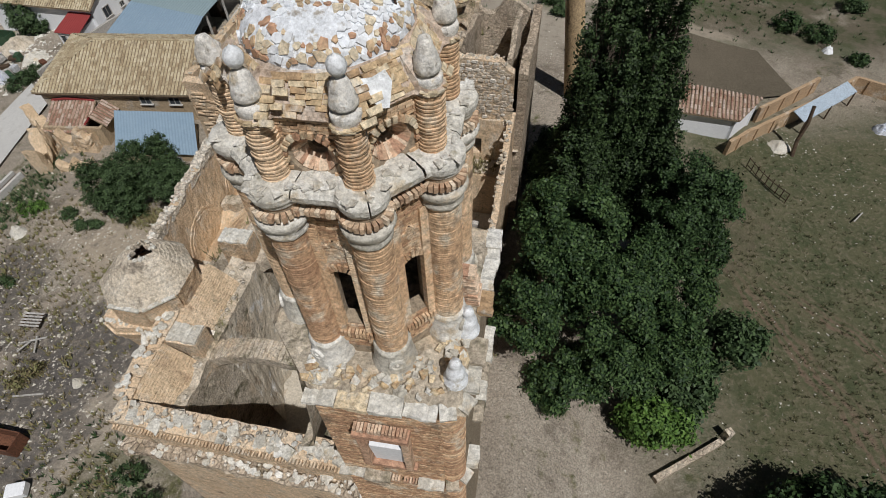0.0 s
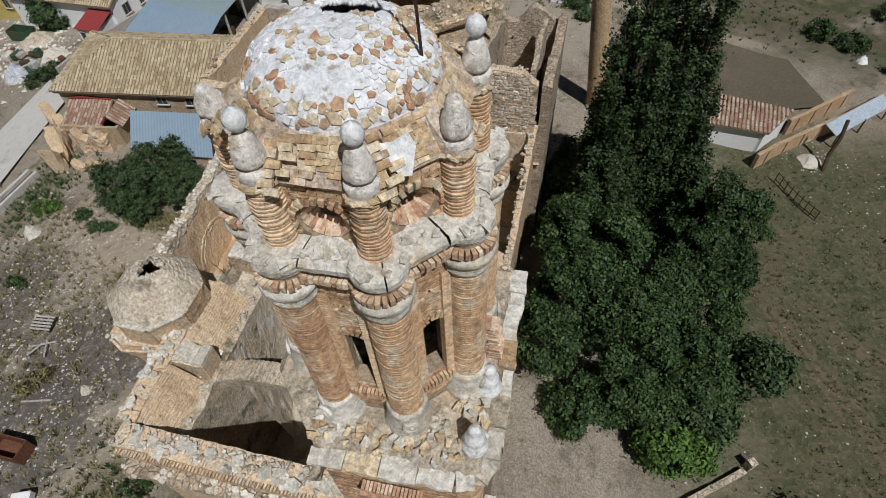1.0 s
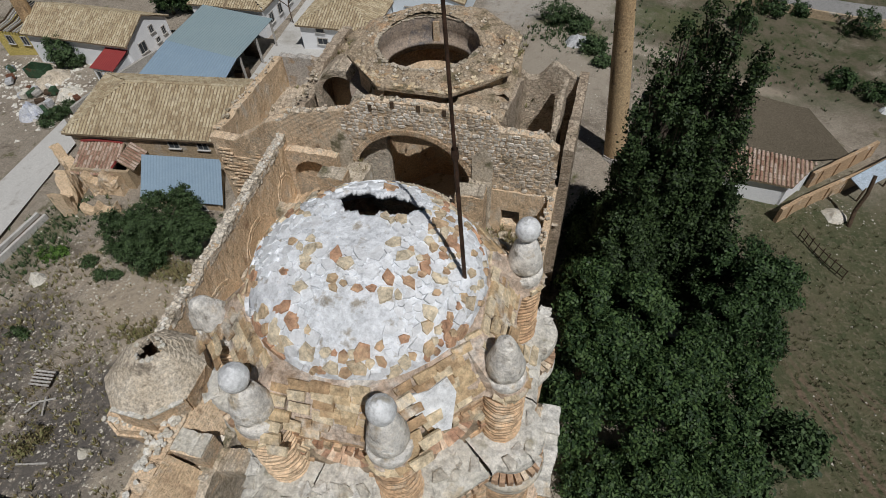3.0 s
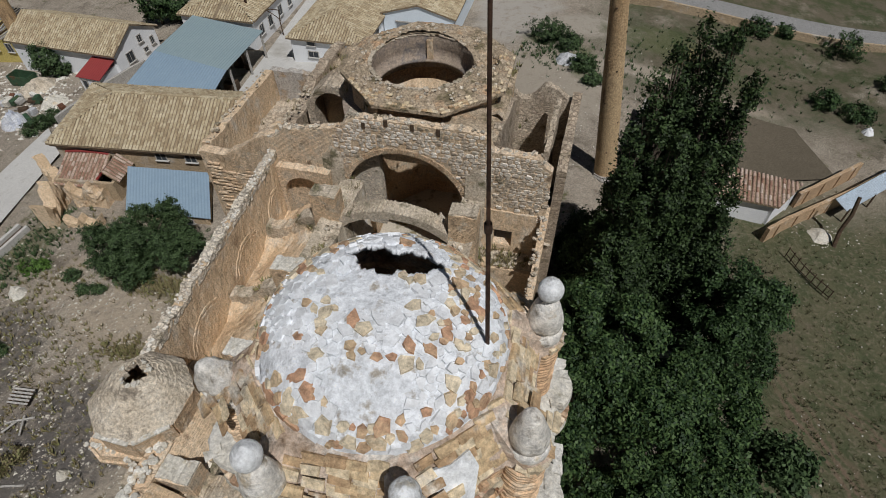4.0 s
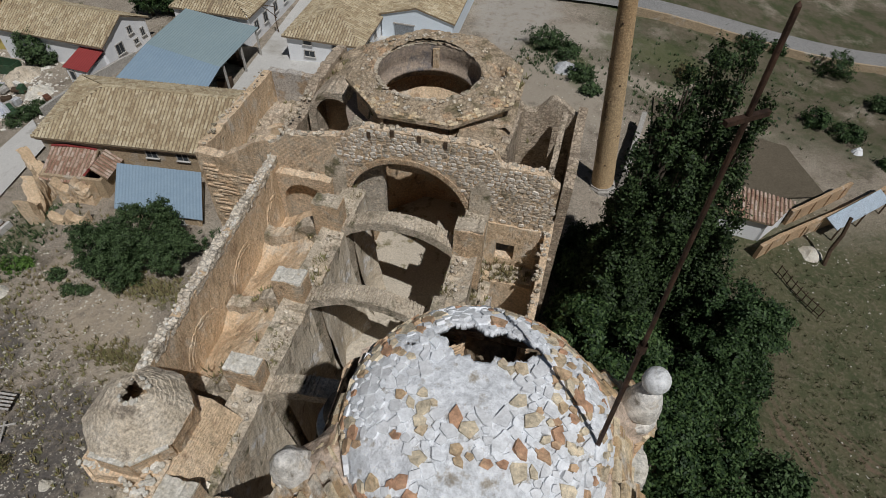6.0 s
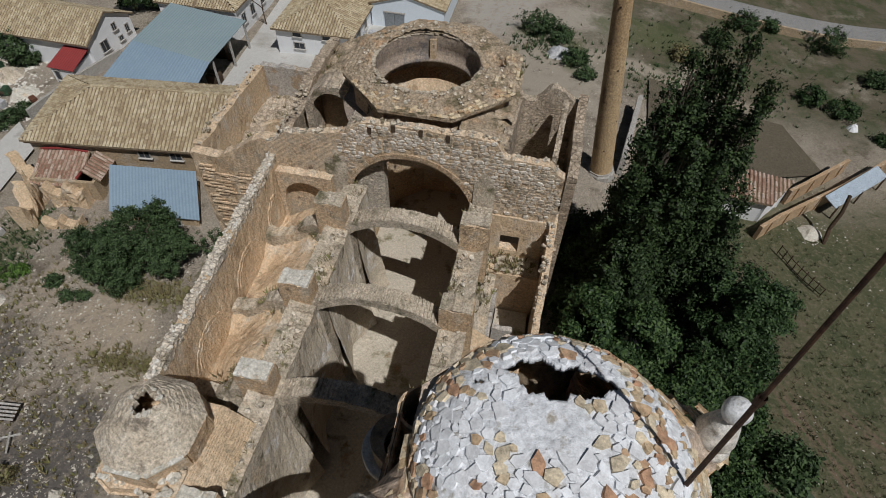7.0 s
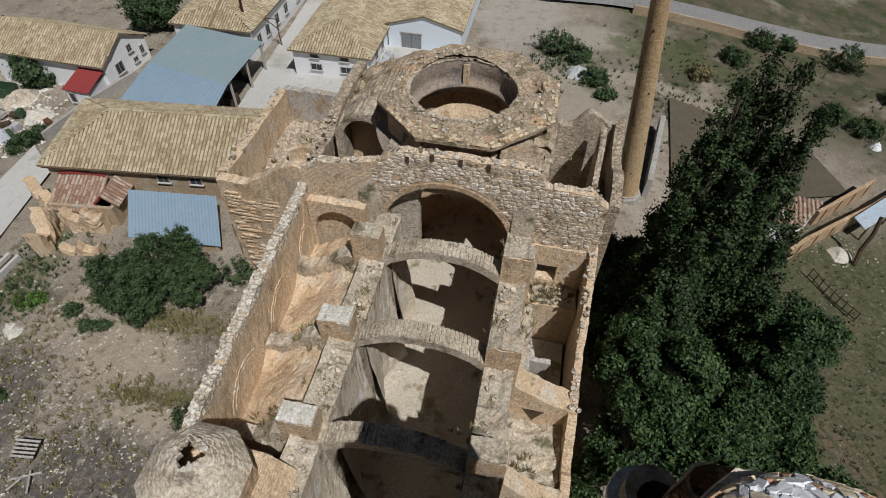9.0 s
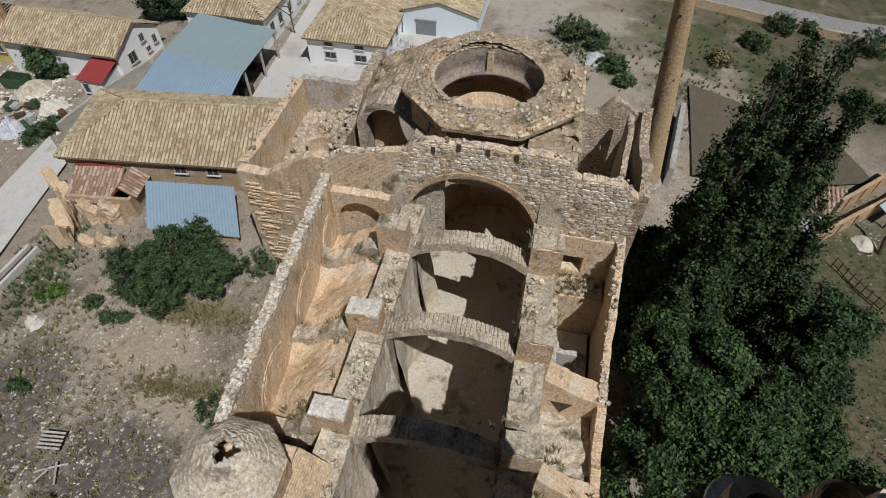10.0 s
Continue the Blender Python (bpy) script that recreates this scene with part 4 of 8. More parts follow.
def build_lantern():
    """The holed octagonal dome over the crossing."""
    c = Vector((-10.85, 36.6, 0))
    root = tagged(new("crossing_dome"), "broken octagonal brick dome with a round hole", "dome", kind="structure")
    root.location = c
    rng = random.Random(8)
    EAVE, RIM, HR, HX, HY = 15.85, 16.25, 3.2, -0.35, -0.45
    tiles = variants(8, 0.30, 0.17, 0.04, TILE_TAN, 0.04)

    def slope_point(a, mid, f):
        """f 0 at the eave, 1 at the rim of the hole."""
        e = 5.25 / math.cos(a - mid)
        x, y = e * math.cos(a) * (1 - f) + (HX + HR * math.cos(a)) * f, e * math.sin(a) * (1 - f) + (HY + HR * math.sin(a)) * f
        g = math.degrees(a) % 360
        notch = math.exp(-((g - 20) / 12) ** 4) * smoothstep(0.3, 1, f)
        back = 0.35 * smoothstep(40, 90, g) * smoothstep(180, 120, g) * f
        return Vector((x + 1.1 * notch, y, EAVE + (RIM - EAVE) * f ** 0.75 - 1.9 * notch + back))

    for k in range(8):
        a0, a1 = radians(22.5 + 45 * k), radians(67.5 + 45 * k)
        mid = (a0 + a1) / 2
        R = 4.5 / math.cos(math.pi / 8)
        p, q = (R * math.cos(a0), R * math.sin(a0)), (R * math.cos(a1), R * math.sin(a1))
        s = Soup()
        strip_wall(s, p, q, 0.5, 11.5 if k in (4, 5, 6) else 0.0, EAVE - 0.2, 0.35, 0.0, k + 70)
        s.put("wall", BRICK_WALL, root)
        s = Soup()
        n, m = 14, 26
        vs = []
        for j in range(n + 1):
            for i in range(m + 1):
                p = slope_point(a0 + (a1 - a0) * i / m, mid, j / n)
                vs.append((p.x, p.y, p.z + (0.05 if j % 2 else 0) + rough(p.x, p.y, 0.12, 1.4, 3) * min(1, j / 3) + rough(p.x, p.y, 0.07, 4.0, 6)))
        kk = len(vs)
        vs += [(x, y, z - 0.2) for x, y, z in vs]
        fs = []
        for j in range(n):
            for i in range(m):
                a = j * (m + 1) + i
                fs += [(a, a + 1, a + m + 2, a + m + 1), (kk + a, kk + a + m + 1, kk + a + m + 2, kk + a + 1)]
        fs += [(i, kk + i, kk + i + 1, i + 1) for i in range(m)]
        s.add(vs, fs)
        roof = s.put("roof", ROOF_RUBBLE, root, "worn slope of tile courses and mortar")
        # tile courses that are left, parallel to the eave
        for j in range(7):
            f = (0.03, 0.13, 0.24, 0.36, 0.5, 0.64, 0.82)[j]
            u = -2.15 * (1 - 0.42 * f)
            lim = -u
            while u < lim:
                a = mid + math.atan2(u, 5.25 * (1 - f) + 3.2 * f)
                p = slope_point(a, mid, f)
                keep = 0.5 - 1.1 * f + 1.2 * noise.noise(Vector((p.x * 0.6, p.y * 0.6, 3.0)))
                if k in (4, 5, 6, 7) and rng.random() < keep:
                    d = Vector((math.cos(mid), math.sin(mid), 0))
                    t = Vector((-d.y, d.x, 0))
                    place("tile", tiles[rng.randrange(8)], roof, frame_of(t, Vector((-d.x, -d.y, 0.2)).normalized(), p + Vector((0, 0, 0.07))) @ Euler((rng.uniform(-0.06, 0.06), rng.uniform(-0.06, 0.06), rng.uniform(-0.12, 0.12))).to_matrix().to_4x4())
                u += 0.32
    bits = stone_meshes(6, 0.26, RUBBLE, 70)
    for i in range(150):
        a = rng.uniform(0, 2 * math.pi)
        k = math.floor((a - math.pi / 8) / (math.pi / 4))
        p = slope_point(a, math.pi / 8 + (k + 0.5) * math.pi / 4, rng.uniform(0.25, 0.95))
        sc = rng.uniform(0.4, 1.3)
        place("stone", bits[i % 6], root, Matrix.Translation(p + Vector((0, 0, 0.05))) @ Euler((rng.uniform(-0.4, 0.4), rng.uniform(-0.4, 0.4), rng.uniform(0, 6))).to_matrix().to_4x4() @ Matrix.Diagonal((sc, sc, sc, 1)))
    # the inside: stained plaster, a ledge, the slope of the pendentives
    s = Soup()
    s.lathe([(HR + 0.02, RIM - 0.02), (HR - 0.03, RIM - 0.25), (HR + 0.06, RIM - 0.9), (HR + 0.1, RIM - 1.6), (HR - 0.18, RIM - 1.66), (HR - 0.2, RIM - 1.86), (HR + 0.2, RIM - 1.95), (HR + 0.35, RIM - 2.5), (5.4, RIM - 2.75)], (HX, HY), seg=64, wob=0.02)
    s.put("inner_drum", PLASTER_GREY, root, "stained grey-plastered inside of the dome", True)
    s = Soup()
    s.lathe([(2.95, 13.2), (2.6, 12.6), (2.2, 11.4), (1.9, 10.2)], (HX, HY), seg=30, wob=0.04, a0=radians(20), a1=radians(150))
    s.put("inner_shell", PLASTER, root, "tan remnant of the inner vault")
    ring = variants(6, 0.30, 0.26, 0.07, CAP, 0.06)
    for i in range(66):
        a = 2 * math.pi * i / 66
        g = math.degrees(a)
        if g < 44 or g > 352 or rng.random() < 0.12:
            continue
        place("rim_stone", ring[i % 6], root, Matrix.Translation((HX + (HR + 0.1) * math.cos(a), HY + (HR + 0.1) * math.sin(a), RIM + 0.05 + rng.uniform(-0.03, 0.03))) @ Matrix.Rotation(a + math.pi / 2 + rng.uniform(-0.25, 0.25), 4, "Z"))
    for a in (96,):
        s = Soup()
        q = radians(a)
        s.box((HX + HR * math.cos(q), HY + HR * math.sin(q), RIM - 0.95), (0.3, 0.42, 1.4), Matrix.Rotation(q, 3, "Z"))
        s.put("pilaster", PLASTER, root)
    # closing walls and pit of the crossing
    s = Soup()
    for p, q, t in (((-15.9, 31.6), (-15.9, 42.0), 10.5), ((-5.9, 31.6), (-5.9, 42.0), 10.5), ((-15.9, 42.0), (-5.9, 42.0), 12.0)):
        strip_wall(s, p, q, 0.7, FLOOR - 1, t, 0.5, 0.0, p[0])
    structure(s, "wall_choir", PLASTER, "plastered choir walls under the dome", "wall")
    debris("crossing_roof", -8.3, -5.5, 31.25, 33.9, lambda x, y: 15.4 - 0.33 * (x + 8.3), 0.16, 55, ROOF_RUBBLE, "tile and rubble cover between wall and dome", 0.25)
    debris("crossing_roof", -16.2, -13.0, 31.25, 34.5, lambda x, y: 11.6, 0.25, 57, ROOF_RUBBLE, "dry growth and rubble between wall and dome", 0.25)
    debris("corner_roof", -6.6, -5.4, 33.4, 39.0, lambda x, y: 14.9 - 0.3 * (x + 6.4), 0.3, 56, ROOF_RUBBLE, "rubble on a squinch beside the dome", 0.3)


PLASTER_GREY = surface("stained_plaster", [(0.22, 0.19, 0.17), (0.36, 0.29, 0.23), (0.46, 0.38, 0.28)], 0.4, 0.95, 0.5, 4, spot=((0.17, 0.16, 0.16), 0.5, 0.4))
build_lantern()


def build_transepts():
    # lane side: broken barrel vault and a roofless annex
    s = Soup()
    arch_wall(s, (-19.5, 36.2), (-15.6, 36.5), 2.0, 6.0, lambda u: 12.5 + 1.6 * math.sin(math.pi * min(1, max(0, u / 3.9))), [(0.5, 3.2, 11.9, 1.6, -9)], 0.3, 35.0, 0.16)
    structure(s, "vault_rib", RUBBLE, "broken barrel vault of the transept, open to the front", "vault")
    s = Soup()
    strip_wall(s, (-19.4, 37.4), (-15.6, 37.6), 0.3, 6.0, lambda u: 12.3 + 1.5 * math.sin(math.pi * min(1, max(0, u / 3.9))), 0.3, 0.1, 36.0)
    structure(s, "wall_transept_end", PLASTER, "tan plastered wall closing the broken transept vault", "wall")
    debris("transept_roof", -20.2, -14.6, 37.9, 43.8, lambda x, y: 14.2 - 0.5 * abs(x + 15.4), 0.36, 33, ROOF_RUBBLE, "collapsed tile debris over the transept vault", 0.3)
    s = Soup()
    strip_wall(s, (-20.3, 33.0), (-20.3, 44.0), 0.8, -3.0, lambda u: 11.6 + 0.8 * smoothstep(2, 6, u), 0.3, 0.25, 81)
    w = structure(s, "wall_transept", RUBBLE, "ragged rubble transept wall", "wall")
    loose_stones(w, lambda f: Vector((-20.3, 33 + 11 * f, 12.0 + 0.4 * f)), 60, 81, stone_meshes(6, 0.28, CAP, 50), 0.35)
    s = Soup()
    strip_wall(s, (-15.5, 31.6), (-12.9, 31.6), 0.6, 6, lambda u: 13.6 + 1.5 * smoothstep(0, 0.9, u) - 1.1 * smoothstep(0.9, 2.5, u), 0.2, 0.2, 82)
    structure(s, "wall_gable_stub", RUBBLE, "broken rubble gable stub beside the dome", "wall")
    # annex
    s = Soup()
    strip_wall(s, (-27.6, 33.1), (-20.6, 32.9), 0.8, -3.0, lambda u: 8.9 + 2.4 * smoothstep(1.5, 6.5, u), 0.3, 0.18, 83, 0.12)
    w = structure(s, "wall_annex_front", BRICK_WALL, "coursed brick annex wall with eroded rows", "wall")
    rng = random.Random(83)
    rows = variants(6, 0.9, 0.22, 0.11, BRICK_WALL, 0.06)
    for i in range(120):
        x, z = rng.uniform(-27.0, -21.2), rng.uniform(-0.5, 8.2)
        if z < 6.5 and x > -21.0:
            continue
        place("brick_course", rows[rng.randrange(6)], w, Matrix.Translation((x, 32.66, round(z / 0.33) * 0.33)) @ Matrix.Rotation(rng.uniform(-0.05, 0.05), 4, "Y"))
    s = Soup()
    strip_wall(s, (-27.5, 33.6), (-27.4, 44.2), 0.7, -4.0, 8.9, 0.3, 0.2, 84)
    w = structure(s, "wall_annex_west", PLASTER, "tan annex wall with rubble top", "wall")
    loose_stones(w, lambda f: Vector((-27.5, 33.5 + 10.5 * f, 9.0)), 50, 85, stone_meshes(6, 0.26, CAP, 60), 0.35)
    s = Soup()
    arch_wall(s, (-27.4, 44.5), (-20.0, 44.5), 0.6, -4.0, 8.9, [(4.6, 5.5, 7.0, 0.05, 5.6)], 0.18, 86)
    structure(s, "wall_annex_back", BLUE_GREY_PLASTER, "grey stained plaster annex back wall", "wall")
    s = Soup()
    strip_wall(s, (-25.0, 38.4), (-21.2, 40.6), 0.45, 2.0, 7.5, 0.3, 0.2, 87)
    structure(s, "wall_annex_partition", PLASTER, "low broken tan partition in the annex", "wall")
    debris("annex_floor", -27.2, -20.6, 33.4, 44.3, lambda x, y: 5.6 + 0.5 * smoothstep(34, 42, y), 0.4, 88, RUBBLE, "rubble-strewn annex floor", 0.4)
    # garden side: roofless room beside the dome
    s = Soup()
    strip_wall(s, (-1.5, 31.6), (-1.3, 39.0), 0.6, -6.0, lambda u: 13.0 + 0.5 * math.sin(u), 0.3, 0.35, 91)
    strip_wall(s, (-2.6, 33.6), (-2.4, 37.8), 0.35, 3.0, lambda u: 13.9 - 1.4 * smoothstep(2.5, 0.2, u), 0.3, 0.35, 94)
    w = structure(s, "wall_sacristy", RUBBLE, "ragged rubble walls of a roofless side room", "wall")
    s = Soup()
    strip_wall(s, (-5.5, 38.8), (-1.4, 39.2), 0.6, -6.0, lambda u: 13.3 - 0.5 * math.sin(u * 2), 0.3, 0.3, 92)
    structure(s, "wall_sacristy_back", RUBBLE, "ragged rubble back wall of the side room", "wall")
    debris("sacristy_floor", -5.6, -1.4, 31.3, 39.0, 6.5, 0.3, 93, DARK_EARTH, "rubble floor of the roofless side room", 0.4)
    s = Soup()
    strip_wall(s, (-5.6, 32.4), (-5.5, 38.6), 0.5, 3.0, lambda u: 14.6 - 0.25 * u, 0.3, 0.3, 95)
    structure(s, "wall_sacristy_inner", RUBBLE, "ragged rubble wall between dome and side room", "wall")


build_transepts()


def build_turret():
    """An octagonal turret: stepped block, brick drum, chipped eave and a low mortar cone with a hole."""
    root = tagged(new("corner_turret"), "octagonal plastered turret with a hole in its low cone roof", "turret")
    root.location = (-17.35, 12.8, 0)
    block = [(-2.0, -1.95), (-1.1, -2.4), (0.95, -2.1), (1.9, -0.9), (1.9, 1.9), (-2.2, 2.0)]
    grow = lambda k: [(x * k, y * k) for x, y in block]
    s = Soup()
    for z0, z1, k0, k1 in ((-3.0, 9.3, 0.8, 0.84), (9.3, 10.5, 0.86, 0.93), (10.5, 10.95, 0.96, 0.99), (10.95, 11.2, 1.02, 1.04), (11.2, 11.55, 1.0, 0.97)):
        s.prism(grow(k0), z0, z1, grow(k1))
    s.put("block", BRICK_WALL, root, "stepped brick block under the turret")
    s = Soup()
    octo = [(2.02 * math.cos(q), 2.02 * math.sin(q)) for q in [radians(22.5 + 45 * k) for k in range(8)]]
    for a, b in zip(octo, octo[1:] + octo[:1]):
        s = Soup()
        strip_wall(s, a, b, 0.3, 11.4, 12.95, 0.16, 0.0, a[0] * 3 + a[1], 0.07)
        s.put("wall", BRICK_WALL, root, "weathered face of the brick drum")
    n, m = 26, 96
    vs, fs = [], []
    for j in range(n + 1):
        f = j / n
        for i in range(m):
            a = 2 * math.pi * i / m
            k = (a - radians(22.5)) % (math.pi / 4) - math.pi / 8
            octr = 2.2 * math.cos(math.pi / 8) / math.cos(k) + 0.07 * noise.noise(Vector((4 * math.cos(a), 4 * math.sin(a), 0)))
            rnd = 1 - (1 - min(1.0, f / 0.55)) ** 1.5
            inner = 0.44 * (1 + 0.22 * math.sin(3 * a + 1) + 0.14 * math.sin(7 * a) + 0.09 * math.sin(13 * a))
            rim = octr * (1 - rnd) + 2.1 * rnd
            rr = rim * (1 - f) + inner * f
            z = 12.98 + 1.3 * (0.55 * f + 0.45 * math.sin(f * math.pi / 2)) + (0.07 * math.exp(-((f - 0.93) / 0.05) ** 2))
            x, y = rr * math.cos(a) + 0.05 * f, rr * math.sin(a) + 0.32 * f
            ring = 0.022 * math.sin(f * 60) * smoothstep(0.1, 0.4, f)
            vs.append((x, y, z + ring + rough(x * 2, y * 2, 0.05, 1.0, 5) + rough(x, y, 0.04, 6, 2)))
    fs = [(j * m + i, j * m + (i + 1) % m, (j + 1) * m + (i + 1) % m, (j + 1) * m + i) for j in range(n) for i in range(m)]
    k = len(vs)
    vs += [(x, y, z - 0.25) for x, y, z in vs[n * m:]]
    fs += [(n * m + i, n * m + (i + 1) % m, k + (i + 1) % m, k + i) for i in range(m)]
    k2 = len(vs)
    vs += [(x * 0.97, y * 0.97, z - 0.16) for x, y, z in vs[:m]] + [(x * 0.8, y * 0.8, z - 0.2) for x, y, z in vs[:m]]
    fs += [(i, k2 + i, k2 + (i + 1) % m, (i + 1) % m) for i in range(m)] + [(k2 + i, k2 + m + i, k2 + m + (i + 1) % m, k2 + (i + 1) % m) for i in range(m)]
    s = Soup()
    s.add(vs, fs)
    s.put("roof", STONE_TAN, root, "low rough mortar cone with a ragged hole")
    # pale eave plaster that is left on the front edge
    for a0, a1 in ((-66, -26), (-112, -70)):
        q0, q1 = [Vector((2.2 * math.cos(radians(q)), 2.2 * math.sin(radians(q)), 13.0)) for q in (a0, a1)]
        for i in range(7):
            c = q0.lerp(q1, (i + 0.5) / 7) * 0.985
            s = Soup()
            s.box((c.x, c.y, 13.0), ((q1 - q0).length / 7 * 0.96, 0.2, 0.09), Euler((0.05 * math.sin(i * 3), 0.04 * math.cos(i * 5), math.atan2((q1 - q0).y, (q1 - q0).x))).to_matrix())
            s.put("eave_stone", STONE, root, "chipped pale eave stone")
    bits = stone_meshes(6, 0.22, STONE, 90)
    loose_stones(root, lambda f: Vector((0.05 + 0.55 * math.cos(6.28 * f), 0.32 + 0.55 * math.sin(6.28 * f), 14.27)), 18, 77, bits, 0.08)
    loose_stones(root, lambda f: Vector((-1.9 + 2.6 * f, -2.15 + 0.25 * math.sin(5 * f), 11.52)), 26, 78, bits, 0.16)
    loose_stones(root, lambda f: Vector((1.9, -1.4 + 3.2 * f, 11.52)), 16, 79, bits, 0.2)


STONE_TAN = surface("tan_mortar", [(0.46, 0.385, 0.285), (0.60, 0.52, 0.41), (0.72, 0.66, 0.56)], 1.1, 0.95, 1.0, 8, spot=((0.28, 0.24, 0.19), 1.5, 0.3))
build_turret()

# ---- bell tower ----
HEADER_TAN = surface("pale_header_brick", [(0.48, 0.32, 0.21), (0.64, 0.48, 0.33), (0.76, 0.64, 0.49)], 1.0, 0.92, 0.5, 12, piece=0.6)
SKIRT_MORTAR = surface("pink_mortar", [(0.42, 0.31, 0.23), (0.60, 0.48, 0.38), (0.70, 0.61, 0.52)], 1.6, 0.95, 0.9, 12, spot=[((0.74, 0.70, 0.64), 1.4, 0.35), ((0.34, 0.24, 0.16), 2.2, 0.25)])
TC = Vector((-3.52, 8.16, 0))
OCT = [radians(22.5 + 45 * k) for k in range(8)]
FRONT = [a for a in OCT if not radians(40) < a < radians(170)]
FL, FR, RI, BR, LE = radians(-112.5), radians(-67.5), radians(-22.5), radians(22.5), radians(-157.5)


def octagon(r):
    return [(r * math.cos(a), r * math.sin(a)) for a in OCT]


def contour(th, apo, rv, rc, corners=OCT):
    """Distance from the tower's axis, in direction th, of an octagon with round bulges at its corners."""
    best = 0.0
    k = round(th / (math.pi / 4)) * (math.pi / 4)
    best = apo / math.cos(th - k)
    if len(corners) < 8:
        g = math.degrees(th) % 360
        best -= max(0.0, apo - 1.47) * smoothstep(38, 62, g) * (1 - smoothstep(176, 196, g))
    for a in corners:
        d = (th - a + math.pi) % (2 * math.pi) - math.pi
        if abs(d) < 0.7:
            s = rv * math.sin(d)
            if abs(s) < rc:
                best = max(best, rv * math.cos(d) + math.sqrt(rc * rc - s * s))
    return best


def ring_loft(soup, prof, seg=320, wob=0.0, gaps=(), seed=0.0, corners=OCT):
    """prof: rows of (apothem, corner distance, bulge radius, z), lofted round the tower; gaps: directions left out."""
    vs = []
    for apo, rv, rc, z in prof:
        for i in range(seg):
            th = 2 * math.pi * i / seg - math.pi
            r = contour(th, apo, rv, rc, corners)
            w = wob * (noise.noise(Vector((6 * math.cos(th), 6 * math.sin(th), z * 5 + seed))) + 0.6 * noise.noise(Vector((22 * math.cos(th), 22 * math.sin(th), z * 9 + seed))) + 0.4 * noise.noise(Vector((60 * math.cos(th), 60 * math.sin(th), z * 20 + seed))))
            vs.append(((r + w) * math.cos(th), (r + w) * math.sin(th), z + 0.5 * w))
    fs = []
    n = len(prof)
    for j in range(n):
        for i in range(seg):
            th = 2 * math.pi * (i + 0.5) / seg - math.pi
            if any(a < th < b for a, b in gaps):
                continue
            b, j2 = (i + 1) % seg, (j + 1) % n
            fs.append((j * seg + i, j * seg + b, j2 * seg + b, j2 * seg + i))
    soup.add(vs, fs)


def brick_rows(width, z0, z1, course, length, joint, rng, keep):
    """Places of bricks (u, z, length) in running bond on a face."""
    out = []
    z, row = z0 + course / 2, 0
    while z < z1:
        u = -width / 2 - (length * 0.5 if row % 2 else 0)
        while u < width / 2:
            a, b = max(u, -width / 2), min(u + length - joint, width / 2)
            if b - a > 0.05 and keep((a + b) / 2, z):
                out.append(((a + b) / 2, z + rng.uniform(-0.004, 0.004), b - a))
            u += length
        z += course
        row += 1
    return out


def face_axes(k):
    """Middle direction, along direction of the tower's face k."""
    a = k * math.pi / 4
    return Vector((math.cos(a), math.sin(a), 0)), Vector((-math.sin(a), math.cos(a), 0))


